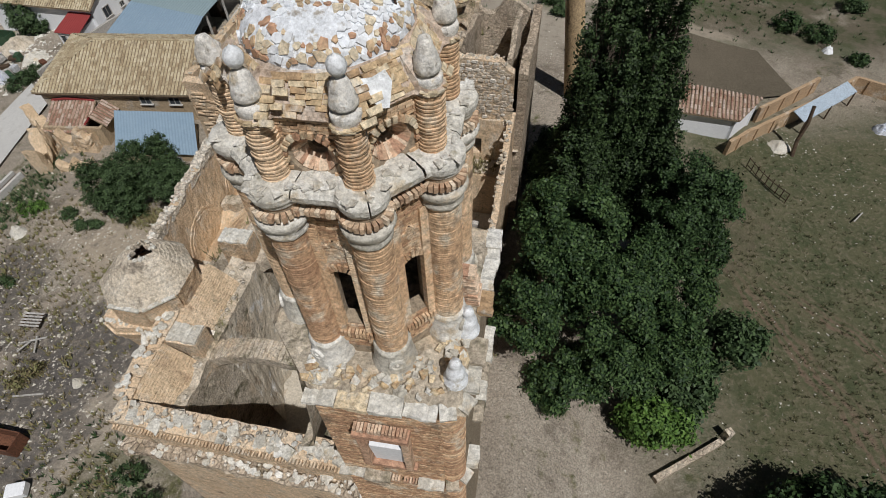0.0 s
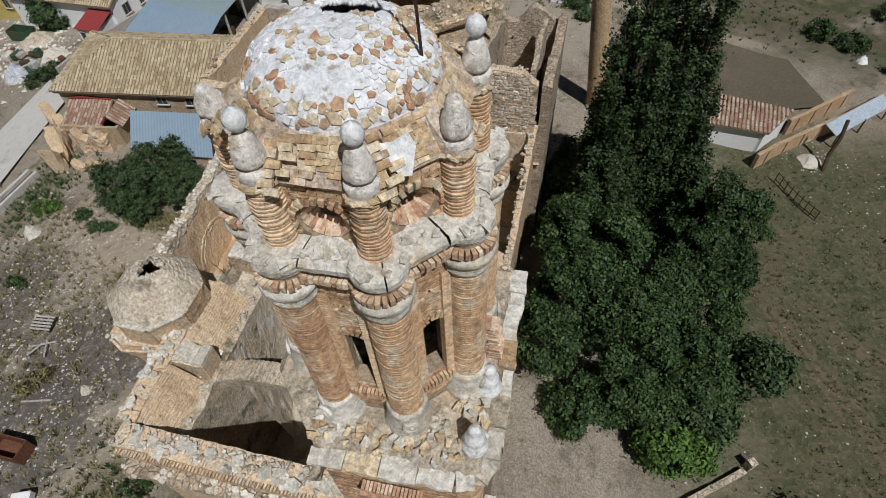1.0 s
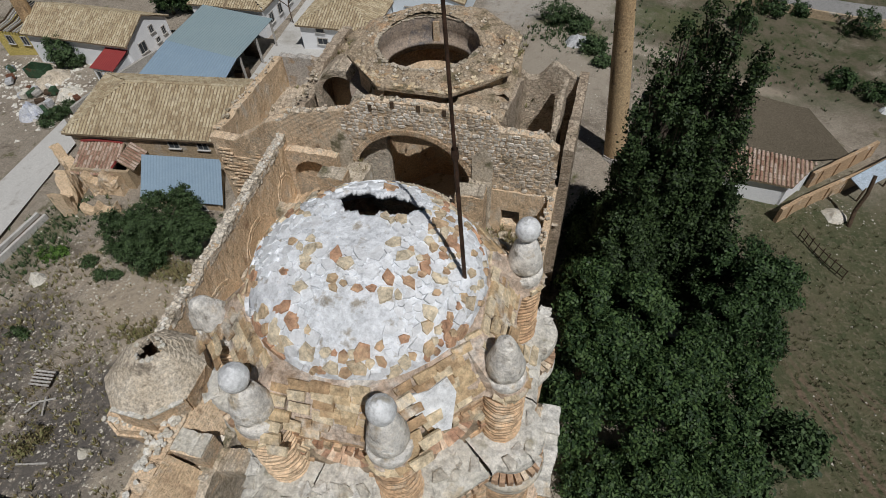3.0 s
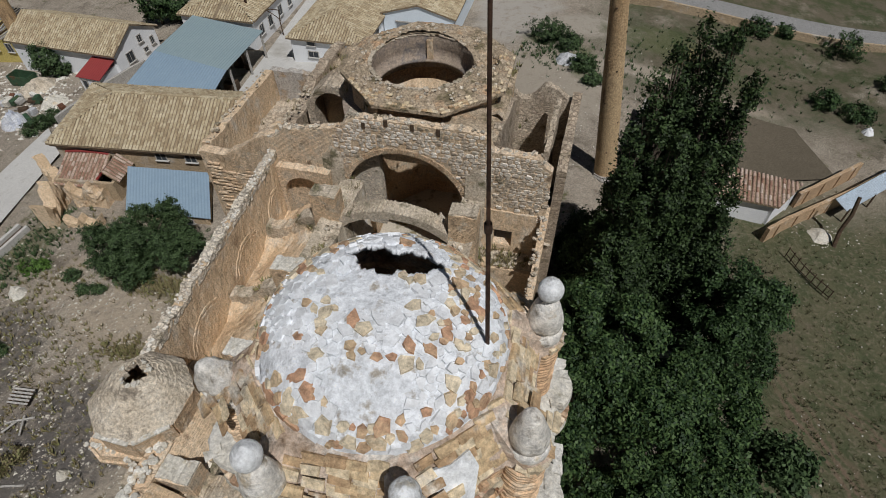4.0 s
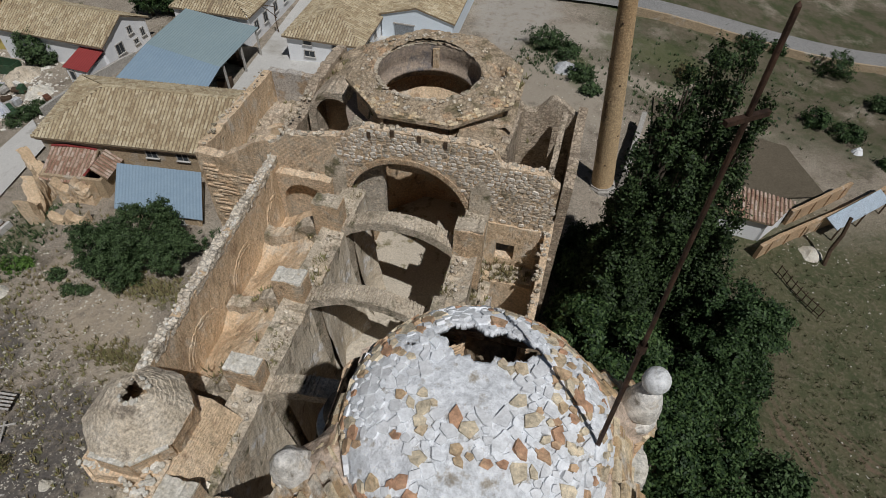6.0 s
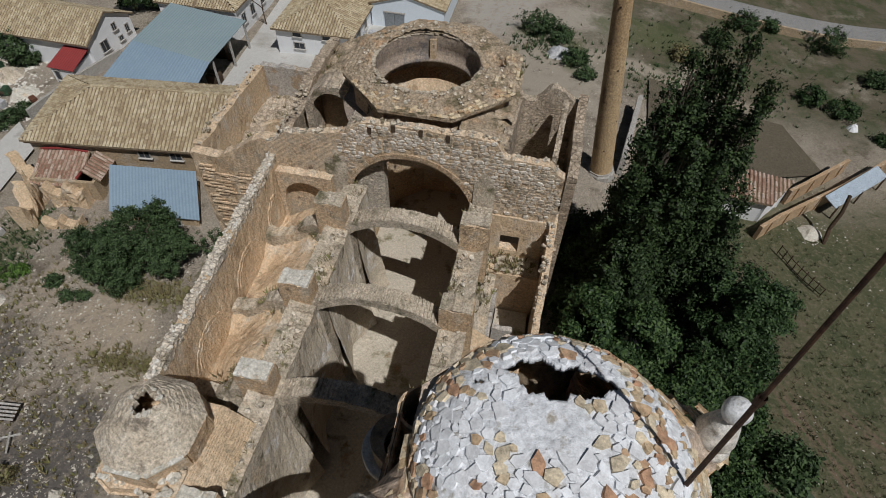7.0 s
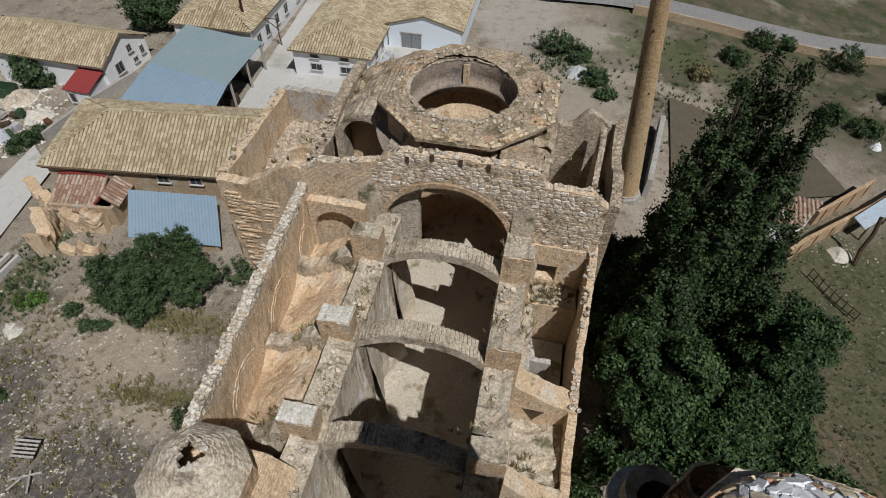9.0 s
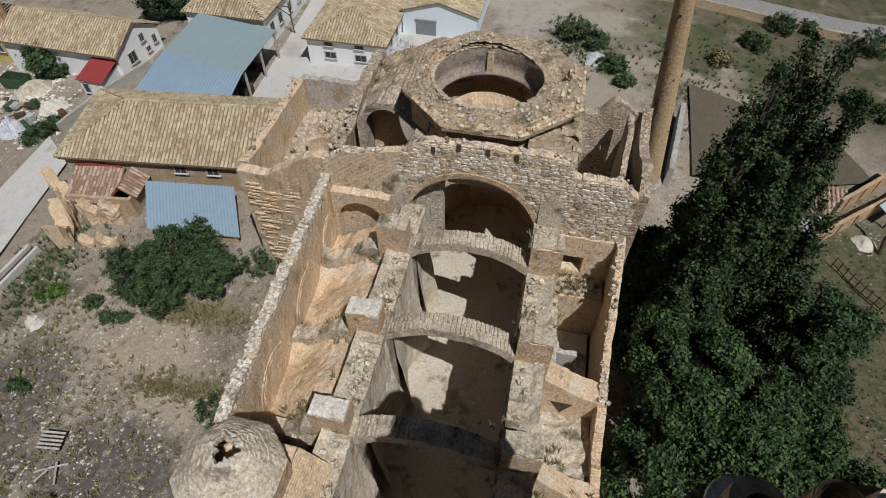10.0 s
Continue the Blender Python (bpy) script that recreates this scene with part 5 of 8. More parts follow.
def build_tower():
    rng = random.Random(5)
    root = thing("bell_tower", "octagonal tan brick bell tower with white-tiled broken dome", "tower", (TC.x, TC.y, 0))
    root.rotation_euler = (0, 0, radians(1.5))

    # square body under the belfry
    body = [(-1.15, -3.0), (2.05, -3.0), (2.45, -2.9), (2.62, -2.5), (2.62, 2.7), (-2.7, 2.7), (-2.7, -1.3)]
    s = Soup()
    s.prism(body, -6, 21.35)
    core = s.put("square_body", MORTAR, root, "tan brick square tower body")
    win = (0.5, 18.55, 1.0, 2.3)
    s = Soup()
    for u, z, ln in brick_rows(3.2, 9.0, 21.3, 0.082, 0.33, 0.014, rng, lambda u, z: not (abs(u + 0.45 - win[0]) < win[2] / 2 + 0.05 and abs(z - win[1]) < win[3] / 2)):
        s.box((u + 0.45, -3.0 - rng.uniform(0.0, 0.018), z), (ln, 0.05, 0.068))
    for i in range(150):
        z = 9.0 + i * 0.082
        s.lathe([(0.40, z - 0.033), (0.43 + rng.uniform(-0.012, 0.01), z - 0.028), (0.43 + rng.uniform(-0.012, 0.01), z + 0.028), (0.40, z + 0.033)], (2.2, -2.6), 14, a0=radians(-110), a1=radians(20))
    tagged(s.put("brickwork", BRICK, core), kind="stuff")
    # walled-up window with pale plaster inside a brick frame
    x0, zc, w, h = win
    s = Soup()
    s.box((x0, -3.0, zc + 0.55), (w, 0.05, h - 1.1))
    s.put("window_back", MORTAR, core)
    s = Soup()
    s.box((x0 + 0.02, -3.08, zc - 0.42), (w * 0.96, 0.16, h * 0.62), Matrix.Rotation(0.1, 3, "X"))
    s.put("window_infill", WHITE_WALL, core, "pale plastered window infill")
    s = Soup()
    for sx in (-1, 1):
        strip_wall(s, (x0 + sx * (w / 2 + 0.11) - 0.1, -3.14), (x0 + sx * (w / 2 + 0.11) + 0.1, -3.14), 0.34, zc - h / 2, zc + h / 2, 0.1, 0.0, sx, 0.012)
    s.box((x0, -3.18, zc + h / 2 + 0.1), (w + 0.5, 0.44, 0.2))
    s.box((x0, -3.1, zc - h / 2 - 0.1), (w + 0.6, 0.3, 0.16))
    s.put("window_frame", BRICK_RED, core, "projecting brick window surround")
    heads = variants(4, 0.075, 0.24, 0.17, BRICK_RED)
    for i in range(15):
        place("header_brick", heads[i % 4], core, Matrix.Translation((x0 - 0.67 + i * 0.095, -3.2, zc + h / 2 + 0.3)) @ Matrix.Rotation(rng.uniform(-0.06, 0.06), 4, "Y"))
    # cornices of the body
    for z, drop, lab in ((21.45, 0.0, "weathered stone cornice, broken in places"), (16.0, 0.06, "worn stone string course")):
        s = Soup()
        n = 12
        pts = [(-1.25 - drop, -3.0), (2.05, -3.0), (2.45, -2.9), (2.66, -2.5), (2.66, 2.7)]
        for a, b in zip(pts[:-1], pts[1:]):
            a, b = Vector((*a, 0)), Vector((*b, 0))
            ln = (b - a).length
            k = max(1, int(ln / 0.7))
            nr = Vector(((b - a).y, -(b - a).x, 0)).normalized()
            for i in range(k):
                c = a.lerp(b, (i + 0.5) / k) + nr * (0.1 + rng.uniform(-0.05, 0.03))
                if rng.random() < 0.16:
                    continue
                s = Soup()
                turn = math.atan2((b - a).y, (b - a).x) + rng.uniform(-0.05, 0.05)
                u = Vector((math.cos(turn), math.sin(turn), 0)) * ln / k * 0.49
                strip_wall(s, (c.x - u.x, c.y - u.y), (c.x + u.x, c.y + u.y), 0.46 + rng.uniform(-0.1, 0.06), z - 0.08, z + 0.06 + rng.uniform(-0.03, 0.05), 0.12, 0.09, c.x * 7 + c.y, 0.06)
                s.put("cornice_stone", rng.choice((STONE, STONE, TILE_TAN, CAP)), core, lab)
        hm = variants(4, 0.07, 0.22, 0.13, BRICK_RED)
        for i in range(34):
            if rng.random() < 0.12:
                continue
            place("header_brick", hm[i % 4], core, Matrix.Translation((-1.1 + i * 0.094, -3.1, z - 0.19)))
    # platform strewn with rubble
    s = Soup()
    nx, ny = 26, 26
    vs = []
    for j in range(ny + 1):
        for i in range(nx + 1):
            x, y = -2.75 + 5.45 * i / nx, -3.05 + 5.8 * j / ny
            if x < -1.15 and y < -1.3 - (x + 2.7) * 1.1:
                y = -1.3 - (x + 2.7) * 1.1
            vs.append((x, y, 21.55 + abs(rough(x, y, 0.16, 1.7, 8)) - (0.25 if j in (0, ny) or i in (0, nx) else 0)))
    s.add(vs, [(j * (nx + 1) + i, j * (nx + 1) + i + 1, (j + 1) * (nx + 1) + i + 1, (j + 1) * (nx + 1) + i) for j in range(ny) for i in range(nx)])
    plat = s.put("platform", CAP, root, "tower ledge strewn with rubble and broken brick")
    bits = variants(5, 0.18, 0.13, 0.07, TILE_TAN, 0.06) + variants(4, 0.18, 0.14, 0.09, STONE, 0.07)
    for i in range(280):
        a, r = rng.uniform(radians(-150), radians(10)), rng.uniform(2.3, 3.4)
        x, y = r * math.cos(a), r * math.sin(a)
        if -1.3 < x < 2.55 and y > -2.95:
            place("rubble_piece", bits[i % 9], plat, Matrix.Translation((x, y, 21.66 + abs(rough(x, y, 0.16, 1.7, 8)))) @ Euler((rng.uniform(-0.5, 0.5), rng.uniform(-0.5, 0.5), rng.uniform(0, 6))).to_matrix().to_4x4())

    # lower drum: a hollow octagon with an arched opening in each face
    apo, top, bottom = 1.88, 26.95, 21.6
    half = apo * math.tan(math.pi / 8)
    opening = (0.33, 24.75, 0.33, 22.95)
    for k in range(8):
        n, t = face_axes(k)
        s = Soup()
        p, q = n * (apo - 0.2) - t * half, n * (apo - 0.2) + t * half
        arch_wall(s, (p.x, p.y), (q.x, q.y), 0.38, bottom, top, [(half - opening[0], half + opening[0], opening[1], opening[2], opening[3])], 0.0, 20 + k, 0.3)
        s.put("belfry_face", MORTAR, root, "belfry face of tan brick with an arched opening")
    s = Soup()
    s.prism(octagon(1.9), 21.6, 21.9)
    lower = s.put("belfry_floor", CAP, root)
    s = Soup()
    s.prism(octagon(1.9), 26.9, 27.0)
    s.put("belfry_ceiling", CAP, root)
    s = Soup()

    def solid(u, z):
        inside = abs(u) < opening[0] + 0.02 and opening[3] < z < opening[1] + math.sqrt(max(0.0, 1 - (u / (opening[0] + 0.02)) ** 2)) * opening[2]
        return not inside

    for k in range(8):
        n, t = face_axes(k)
        m = Matrix((t, n, Vector((0, 0, 1)))).transposed()
        for u, z, ln in brick_rows(2 * half - 0.3, 22.0, 26.85, 0.072, 0.29, 0.012, rng, solid):
            c = n * (apo + rng.uniform(0.002, 0.016)) + t * u + Vector((0, 0, z))
            s.box(c, (ln, 0.05, 0.060), m)
    tagged(s.put("brickwork", BRICK, lower), kind="stuff")
    # brick sills, and the arched head moulding over each opening
    hm = variants(4, 0.07, 0.16, 0.2, BRICK)
    for k in (5, 6, 7, 0):
        n, t = face_axes(k)
        for i in range(9):
            place("header_brick", hm[i % 4], lower, frame_of(t, -n, n * (apo + 0.1) + t * (-0.36 + 0.09 * i) + Vector((0, 0, 22.7))))
        for i in range(11):
            a = math.pi * (i + 0.5) / 11
            d = t * math.cos(a) + Vector((0, 0, math.sin(a)))
            place("voussoir", hm[i % 4], lower, frame_of(n.cross(d), n, n * (apo + 0.0) + d * 0.42 + Vector((0, 0, 24.75))))
        # lobed label moulding
        s = Soup()
        for i in range(12):
            a0, a1 = math.pi * i / 12, math.pi * (i + 1) / 12
            for uu in (-0.28, 0.28):
                c = n * (apo + 0.03) + t * (uu + 0.26 * math.cos((a0 + a1) / 2)) + Vector((0, 0, 26.0 - 0.2 * math.sin((a0 + a1) / 2)))
                s.box(c, (0.09, 0.07, 0.07), Matrix((t, n, Vector((0, 0, 1)))).transposed())
        s.put("moulding", BRICK, lower)

    # engaged columns of the lower drum
    for k, a in enumerate(OCT):
        cx, cy = 2.08 * math.cos(a), 2.08 * math.sin(a)
        s = Soup()
        prof = []
        z = 22.55
        while z < 26.35:
            r = 0.385 + rng.uniform(-0.008, 0.008)
            prof += [(r - 0.005, z), (r, z + 0.007), (r + 0.002, z + 0.057), (r - 0.005, z + 0.066)]
            z += 0.0725
        s.lathe(prof, (cx, cy), 26, wob=0.02)
        col = s.put("lower_column", BRICK, root, "round engaged brick column")
        s = Soup()
        s.lathe([(0.36, 26.3), (0.43, 26.36), (0.44, 26.44), (0.40, 26.5), (0.46, 26.58), (0.52, 26.72), (0.50, 26.8), (0.3, 26.8)], (cx, cy), 26, wob=0.05)
        s.put("capital", STONE, col, "worn pale stone capital", True)
        s = Soup()
        s.lathe([(0.3, 22.6), (0.42, 22.58), (0.47, 22.5), (0.44, 22.42), (0.47, 22.3), (0.47, 21.95), (0.53, 21.8), (0.55, 21.5)], (cx, cy), 30, wob=0.06)
        base = s.put("pedestal", STONE, col, "chipped pale stone pedestal", True)
        if a in (FR, RI, FL) or True:
            s = Soup()
            d = Vector((math.cos(a), math.sin(a), 0))
            c = Vector((cx, cy, 22.12)) + d * 0.45
            u, v = Vector((-d.y, d.x, 0)), Vector((0, 0, 1))
            vs = []
            for r, o in ((0.20, 0.0), (0.20, 0.07), (0.14, 0.08), (0.13, 0.05), (0.06, 0.05), (0.04, 0.09), (0.001, 0.1)):
                vs += [c + d * o + (u * math.cos(2 * math.pi * i / 18) + v * math.sin(2 * math.pi * i / 18)) * r for i in range(18)]
            s.add(vs, [(j * 18 + i, j * 18 + (i + 1) % 18, (j + 1) * 18 + (i + 1) % 18, (j + 1) * 18 + i) for j in range(6) for i in range(18)])
            s.put("rosette", STONE, base)
        # strip pilasters beside the column
        for sd in (-1, 1):
            b = a + sd * 0.225
            s = Soup()
            prof = []
            for i in range(57):
                zz = 22.3 + 0.072 * i
                prof += [(0.115, zz), (0.128, zz + 0.01), (0.128, zz + 0.055), (0.115, zz + 0.065)]
            q = a + sd * math.pi / 8 + math.pi / 4
            s.lathe(prof, (1.93 * math.cos(b), 1.93 * math.sin(b)), 4, a0=q, a1=q + 2 * math.pi)
            s.put("pilaster", BRICK, col)

    # header band and cornice that follow the round corners
    s = Soup()
    ring_loft(s, [(1.90, 2.04, 0.36, 26.75), (2.0, 2.05, 0.38, 26.8), (2.0, 2.05, 0.38, 27.22), (1.7, 1.9, 0.3, 27.22)], wob=0.01)
    band = s.put("band", MORTAR, root, "moulded brick band under the cornice")
    hm = variants(6, 0.078, 0.2, 0.13, HEADER_TAN, 0.016)
    th, i = -math.pi, 0
    while th < math.pi - 0.01:
        r = contour(th, 2.06, 2.05, 0.42)
        r2 = contour(th + 0.01, 2.06, 2.05, 0.42)
        p = Vector((r * math.cos(th), r * math.sin(th), 26.98))
        p2 = Vector((r2 * math.cos(th + 0.01), r2 * math.sin(th + 0.01), 26.98))
        d = (p2 - p)
        step = 0.096 / (d.length / 0.01)
        d.normalize()
        if -2.9 < th < 0.9:
            nr = Vector((d.y, -d.x, 0))
            place("header_brick", hm[i % 6], band, frame_of(d, nr, p) @ Matrix.Rotation(rng.uniform(-0.08, 0.08), 4, "X") @ Matrix.Translation((0, rng.uniform(-0.02, 0.015), 0)))
        th += max(0.008, step)
        i += 1
    s = Soup()
    ring_loft(s, [(1.95, 2.0, 0.36, 27.12), (2.09, 2.05, 0.42, 27.16), (2.11, 2.06, 0.44, 27.27), (2.19, 2.07, 0.47, 27.29), (2.21, 2.08, 0.48, 27.42), (2.15, 2.07, 0.46, 27.50), (1.9, 1.98, 0.36, 27.56), (1.6, 1.8, 0.2, 27.58)], seg=640, wob=0.028, gaps=((radians(-66.6), radians(-66.0)), (radians(-100), radians(-99.5)), (radians(-38), radians(-37.4)), (radians(-8), radians(-7.4)), (radians(-135), radians(-134.5))), corners=FRONT)
    cornice = s.put("cornice", STONE, root, "pale weathered stone cornice with bulging corners")
    flakes = variants(8, 0.16, 0.12, 0.03, STONE, 0.06)
    for i in range(60):
        th = rng.uniform(-2.9, 0.7)
        r = contour(th, 1.95, 2.03, 0.4) + rng.uniform(-0.08, 0.12)
        place("flake", flakes[i % 8], cornice, Matrix.Translation((r * math.cos(th), r * math.sin(th), 27.56)) @ Euler((rng.uniform(-0.15, 0.15), rng.uniform(-0.15, 0.15), rng.uniform(0, 6))).to_matrix().to_4x4())

    # upper drum with a round shell niche in each face
    apo, zc, rad = 1.71, 27.93, 0.43
    half = apo * math.tan(math.pi / 8)
    zb, zt = 27.4, 28.79
    faces = []
    for k in range(8):
        n, t = face_axes(k)
        s = Soup()
        m = 40
        vs = []
        for i in range(m):
            a = 2 * math.pi * i / m
            ca, sa = math.cos(a), math.sin(a)
            f = min(half / abs(ca) if abs(ca) > 1e-6 else 9, ((zt - zc) if sa > 0 else (zc - zb)) / abs(sa) if abs(sa) > 1e-6 else 9)
            vs += [n * apo + t * (rad * ca) + Vector((0, 0, zc + rad * sa)), n * apo + t * (f * ca) + Vector((0, 0, zc + f * sa)),
                   n * (apo - 0.34) + t * (0.17 * ca) + Vector((0, 0, zc + 0.05 + 0.14 * sa)), n * (apo - 0.7) + t * (0.17 * ca) + Vector((0, 0, zc + 0.05 + 0.14 * sa))]
        fs = []
        for i in range(m):
            a, b = 4 * i, 4 * ((i + 1) % m)
            fs += [(a, a + 1, b + 1, b), (a, b, b + 2, a + 2), (a + 2, b + 2, b + 3, a + 3)]
        fs.append(tuple(4 * i + 3 for i in range(m)))
        s.add(vs, fs)
        faces.append(s.put("niche_face", MORTAR, root, "brick face with a shell-like round niche"))
    bricks = {}
    fan = variants(5, 0.085, 0.30, 0.07, BRICK_RED, 0.014)
    lip = variants(5, 0.085, 0.12, 0.11, TILE_PIECE, 0.016)
    for k in (4, 5, 6, 7, 0, 1):
        n, t = face_axes(k)
        for u, z, ln in brick_rows(2 * half - 0.34, 27.56, 28.72, 0.068, 0.28, 0.012, rng, lambda u, z: math.hypot(u, z - zc) > rad + 0.1):
            key = round(ln, 2)
            if key not in bricks:
                bricks[key] = variants(2, key, 0.06, 0.056, BRICK)
            place("brick", bricks[key][rng.randrange(2)], faces[k], frame_of(t, -n, n * (apo + rng.uniform(0.0, 0.014)) + t * u + Vector((0, 0, z))))
        m = 24
        for i in range(m):
            a = 2 * math.pi * (i + 0.5) / m
            d = t * math.cos(a) + Vector((0, 0, math.sin(a)))
            inn = n * (apo - 0.34) + t * (0.17 * math.cos(a)) + Vector((0, 0, zc + 0.05 + 0.14 * math.sin(a)))
            out = n * (apo + 0.02) + d * rad + Vector((0, 0, zc))
            ax = (out - inn).normalized()
            sd = n.cross(d).normalized()
            place("fan_brick", fan[i % 5], faces[k], frame_of(sd, ax, (inn + out) / 2 + sd.cross(ax) * 0.0) @ Matrix.Rotation(rng.uniform(-0.07, 0.07), 4, "X"))
            if math.sin(a) > -0.35:
                place("lip_brick", lip[i % 5], faces[k], frame_of(sd, d, n * (apo + 0.03) + d * (rad + 0.06) + Vector((0, 0, zc))) @ Matrix.Rotation(rng.uniform(-0.06, 0.06), 4, "X"))
    for a in OCT:
        rv = 1.93 if a in FRONT else 1.62
        cx, cy = rv * math.cos(a), rv * math.sin(a)
        s = Soup()
        prof = []
        z = 27.52
        while z < 28.7:
            r = 0.262 + rng.uniform(-0.012, 0.012)
            prof += [(r - 0.03, z), (r, z + 0.012), (r + 0.006, z + 0.052), (r - 0.03, z + 0.066)]
            z += 0.0755
        s.lathe(prof, (cx, cy), 22, wob=0.06)
        s.put("upper_column", BRICK, root, "round engaged brick column with ridged courses")

    # eave and the sloping skirt of flat tiles
    s = Soup()
    ring_loft(s, [(1.6, 1.7, 0.2, 28.72), (1.79, 1.94, 0.26, 28.73), (1.82, 1.95, 0.27, 28.77), (1.79, 1.94, 0.26, 28.82), (1.46, 1.3, 0.1, 29.34), (1.3, 1.3, 0.1, 29.34)], wob=0.018, corners=FRONT)
    skirt = s.put("skirt_roof", SKIRT_MORTAR, root, "stepped skirt of tan flat tiles, patched with mortar")
    tiles = variants(10, 0.232, 0.112, 0.04, TILE_TAN, 0.022)
    rows = 7
    for j in range(rows):
        f = (j + 0.3) / rows
        th = -math.pi + 0.13 * (j % 2)
        while th < math.pi:
            r = contour(th, 1.79, 1.94, 0.26, FRONT) * (1 - f) + 1.47 * f
            k = round(th / (math.pi / 4)) * (math.pi / 4)
            wide = rng.uniform(0.8, 1.1)
            th += 0.236 * wide / (r * max(0.9, math.cos(th - k)))
            if rng.random() < 0.06 or radians(50) < th < radians(180) or (radians(-128) < th < radians(-108) and rng.random() < 0.6):
                continue
            k = round(th / (math.pi / 4)) * (math.pi / 4)
            d, t = Vector((math.cos(k), math.sin(k), 0)), Vector((-math.sin(k), math.cos(k), 0))
            o = Vector((math.cos(th), math.sin(th), 0))
            slope = Vector((-d.x, -d.y, 1.25)).normalized()
            place("tile", tiles[rng.randrange(10)], skirt, frame_of(t, slope, o * (r + 0.008) + Vector((0, 0, 28.835 + 0.535 * f))) @ Euler((rng.uniform(-0.12, -0.02), rng.uniform(-0.03, 0.03), rng.uniform(-0.05, 0.05))).to_matrix().to_4x4() @ Matrix.Diagonal((wide, rng.uniform(0.92, 1.08), 1, 1)))
    edge = variants(6, 0.15, 0.2, 0.045, TILE_TAN, 0.03)
    for a in FRONT:
        for i in range(7):
            b = a + (i - 3) * 0.42
            c = Vector((1.95 * math.cos(a), 1.95 * math.sin(a), 28.81))
            d = Vector((math.cos(b), math.sin(b), 0))
            place("edge_tile", edge[rng.randrange(6)], skirt, frame_of(Vector((-d.y, d.x, 0)), -d, c + d * 0.19) @ Euler((0.12, rng.uniform(-0.06, 0.06), rng.uniform(-0.1, 0.1))).to_matrix().to_4x4())
    # loose white slab on the skirt
    s = Soup()
    s.prism([(-0.24, -0.02), (-0.06, -0.3), (0.07, -0.33), (0.26, 0.02), (0.22, 0.22), (-0.02, 0.17), (-0.21, 0.21)], -0.025, 0.025)
    slab = s.put("slab", LIME, skirt, "loose flat white slab")
    th = radians(-50)
    d, t = Vector((math.cos(th), math.sin(th), 0)), Vector((-math.sin(th), math.cos(th), 0))
    slab.matrix_basis = frame_of(t, Vector((-d.x, -d.y, 1.15)).normalized(), d * 1.74 + Vector((0, 0, 29.09)))

    # finials: five are left, two have lost their balls
    for a, ball, lean in ((FL, True, 0.03), (FR, True, 0.0), (RI, False, 0.05), (BR, True, 0.02), (LE, False, -0.12)):
        s = Soup()
        broken = a == LE
        s.lathe([(0.10, -0.12), (0.19, -0.1), (0.225, -0.03), (0.255, 0.06), (0.262, 0.13), (0.25, 0.185), (0.2, 0.195), (0.15, 0.2), (0.145, 0.27)], seg=40, wob=0.1 if broken else 0.05)
        base = s.put("finial", FINIAL, root, "turned pale stone finial on the eave" if not broken else "broken pale stone finial", True)
        base.location = (1.95 * math.cos(a), 1.95 * math.sin(a), 28.84)
        base.scale = {LE: (0.95, 0.85, 0.72), RI: (0.88, 0.88, 0.95)}.get(a, (0.94, 0.94, 1.04))
        base.rotation_euler = (lean, -lean * 0.6, a)
        s = Soup()
        if ball:
            s.lathe([(0.12, 0.265), (0.215, 0.255), (0.238, 0.285), (0.238, 0.34), (0.21, 0.45), (0.175, 0.57), (0.14, 0.66), (0.10, 0.705), (0.065, 0.715), (0.06, 0.78)], seg=40, wob=0.06)
        else:
            s.lathe([(0.12, 0.265), (0.22, 0.255), (0.245, 0.29), (0.245, 0.36), (0.225, 0.48), (0.19, 0.6), (0.15, 0.68), (0.135, 0.76), (0.10, 0.85), (0.04, 0.89), (0.001, 0.895)], seg=40, wob=0.2 if broken else 0.08)
        s.put("cone", FINIAL, base, "", True)
        if ball:
            s = Soup()
            s.lathe([(0.158 * math.sin(math.pi * i / 14) + 0.001, 0.885 - 0.16 * math.cos(math.pi * i / 14) + (0.03 if i == 14 else 0)) for i in range(15)], seg=32, wob=0.05)
            s.put("ball", LIME, base, "pale lime-crusted stone ball", True)

    # dome with a ragged hole
    def dome_z(r):
        f = min(1.0, r / 1.42)
        return 29.38 + 0.64 * (1 - f ** 2.8) ** 0.54

    def dome_point(r, th):
        return Vector((r * math.cos(th), r * math.sin(th), dome_z(r)))

    cx, cy = -0.04, 0.63

    def hole(p, grow=0.0):
        u, v = p.x - cx, p.y - cy
        a = math.atan2(v / 0.68, u)
        lim = 0.42 + 0.12 * math.cos(2 * a) + 0.07 * math.sin(3 * a + 0.6) + 0.04 * math.sin(7 * a) + 0.03 * math.sin(13 * a) + grow
        return math.hypot(u, v / 0.68) < lim or (abs(p.x + 0.85) < 0.06 + grow and abs(p.y - 0.5) < 0.03 + grow)

    bm = bmesh.new()
    nr, ns = 64, 220
    grid = []
    for j in range(nr + 1):
        r = 1.42 * math.sin(math.pi / 2 * j / nr) + 0.0005
        ring = []
        for i in range(ns):
            th = 2 * math.pi * i / ns
            p = dome_point(r, th)
            p.z += 0.02 * noise.noise(p * 4.0) + 0.012 * noise.noise(p * 13.0)
            ring.append(bm.verts.new(p))
        grid.append(ring)
    for j in range(nr):
        for i in range(ns):
            q = (grid[j][i], grid[j][(i + 1) % ns], grid[j + 1][(i + 1) % ns], grid[j + 1][i])
            if not hole(sum((w.co for w in q), Vector()) / 4):
                bm.faces.new(q)
    bmesh.ops.delete(bm, geom=[w for w in bm.verts if not w.link_faces], context="VERTS")
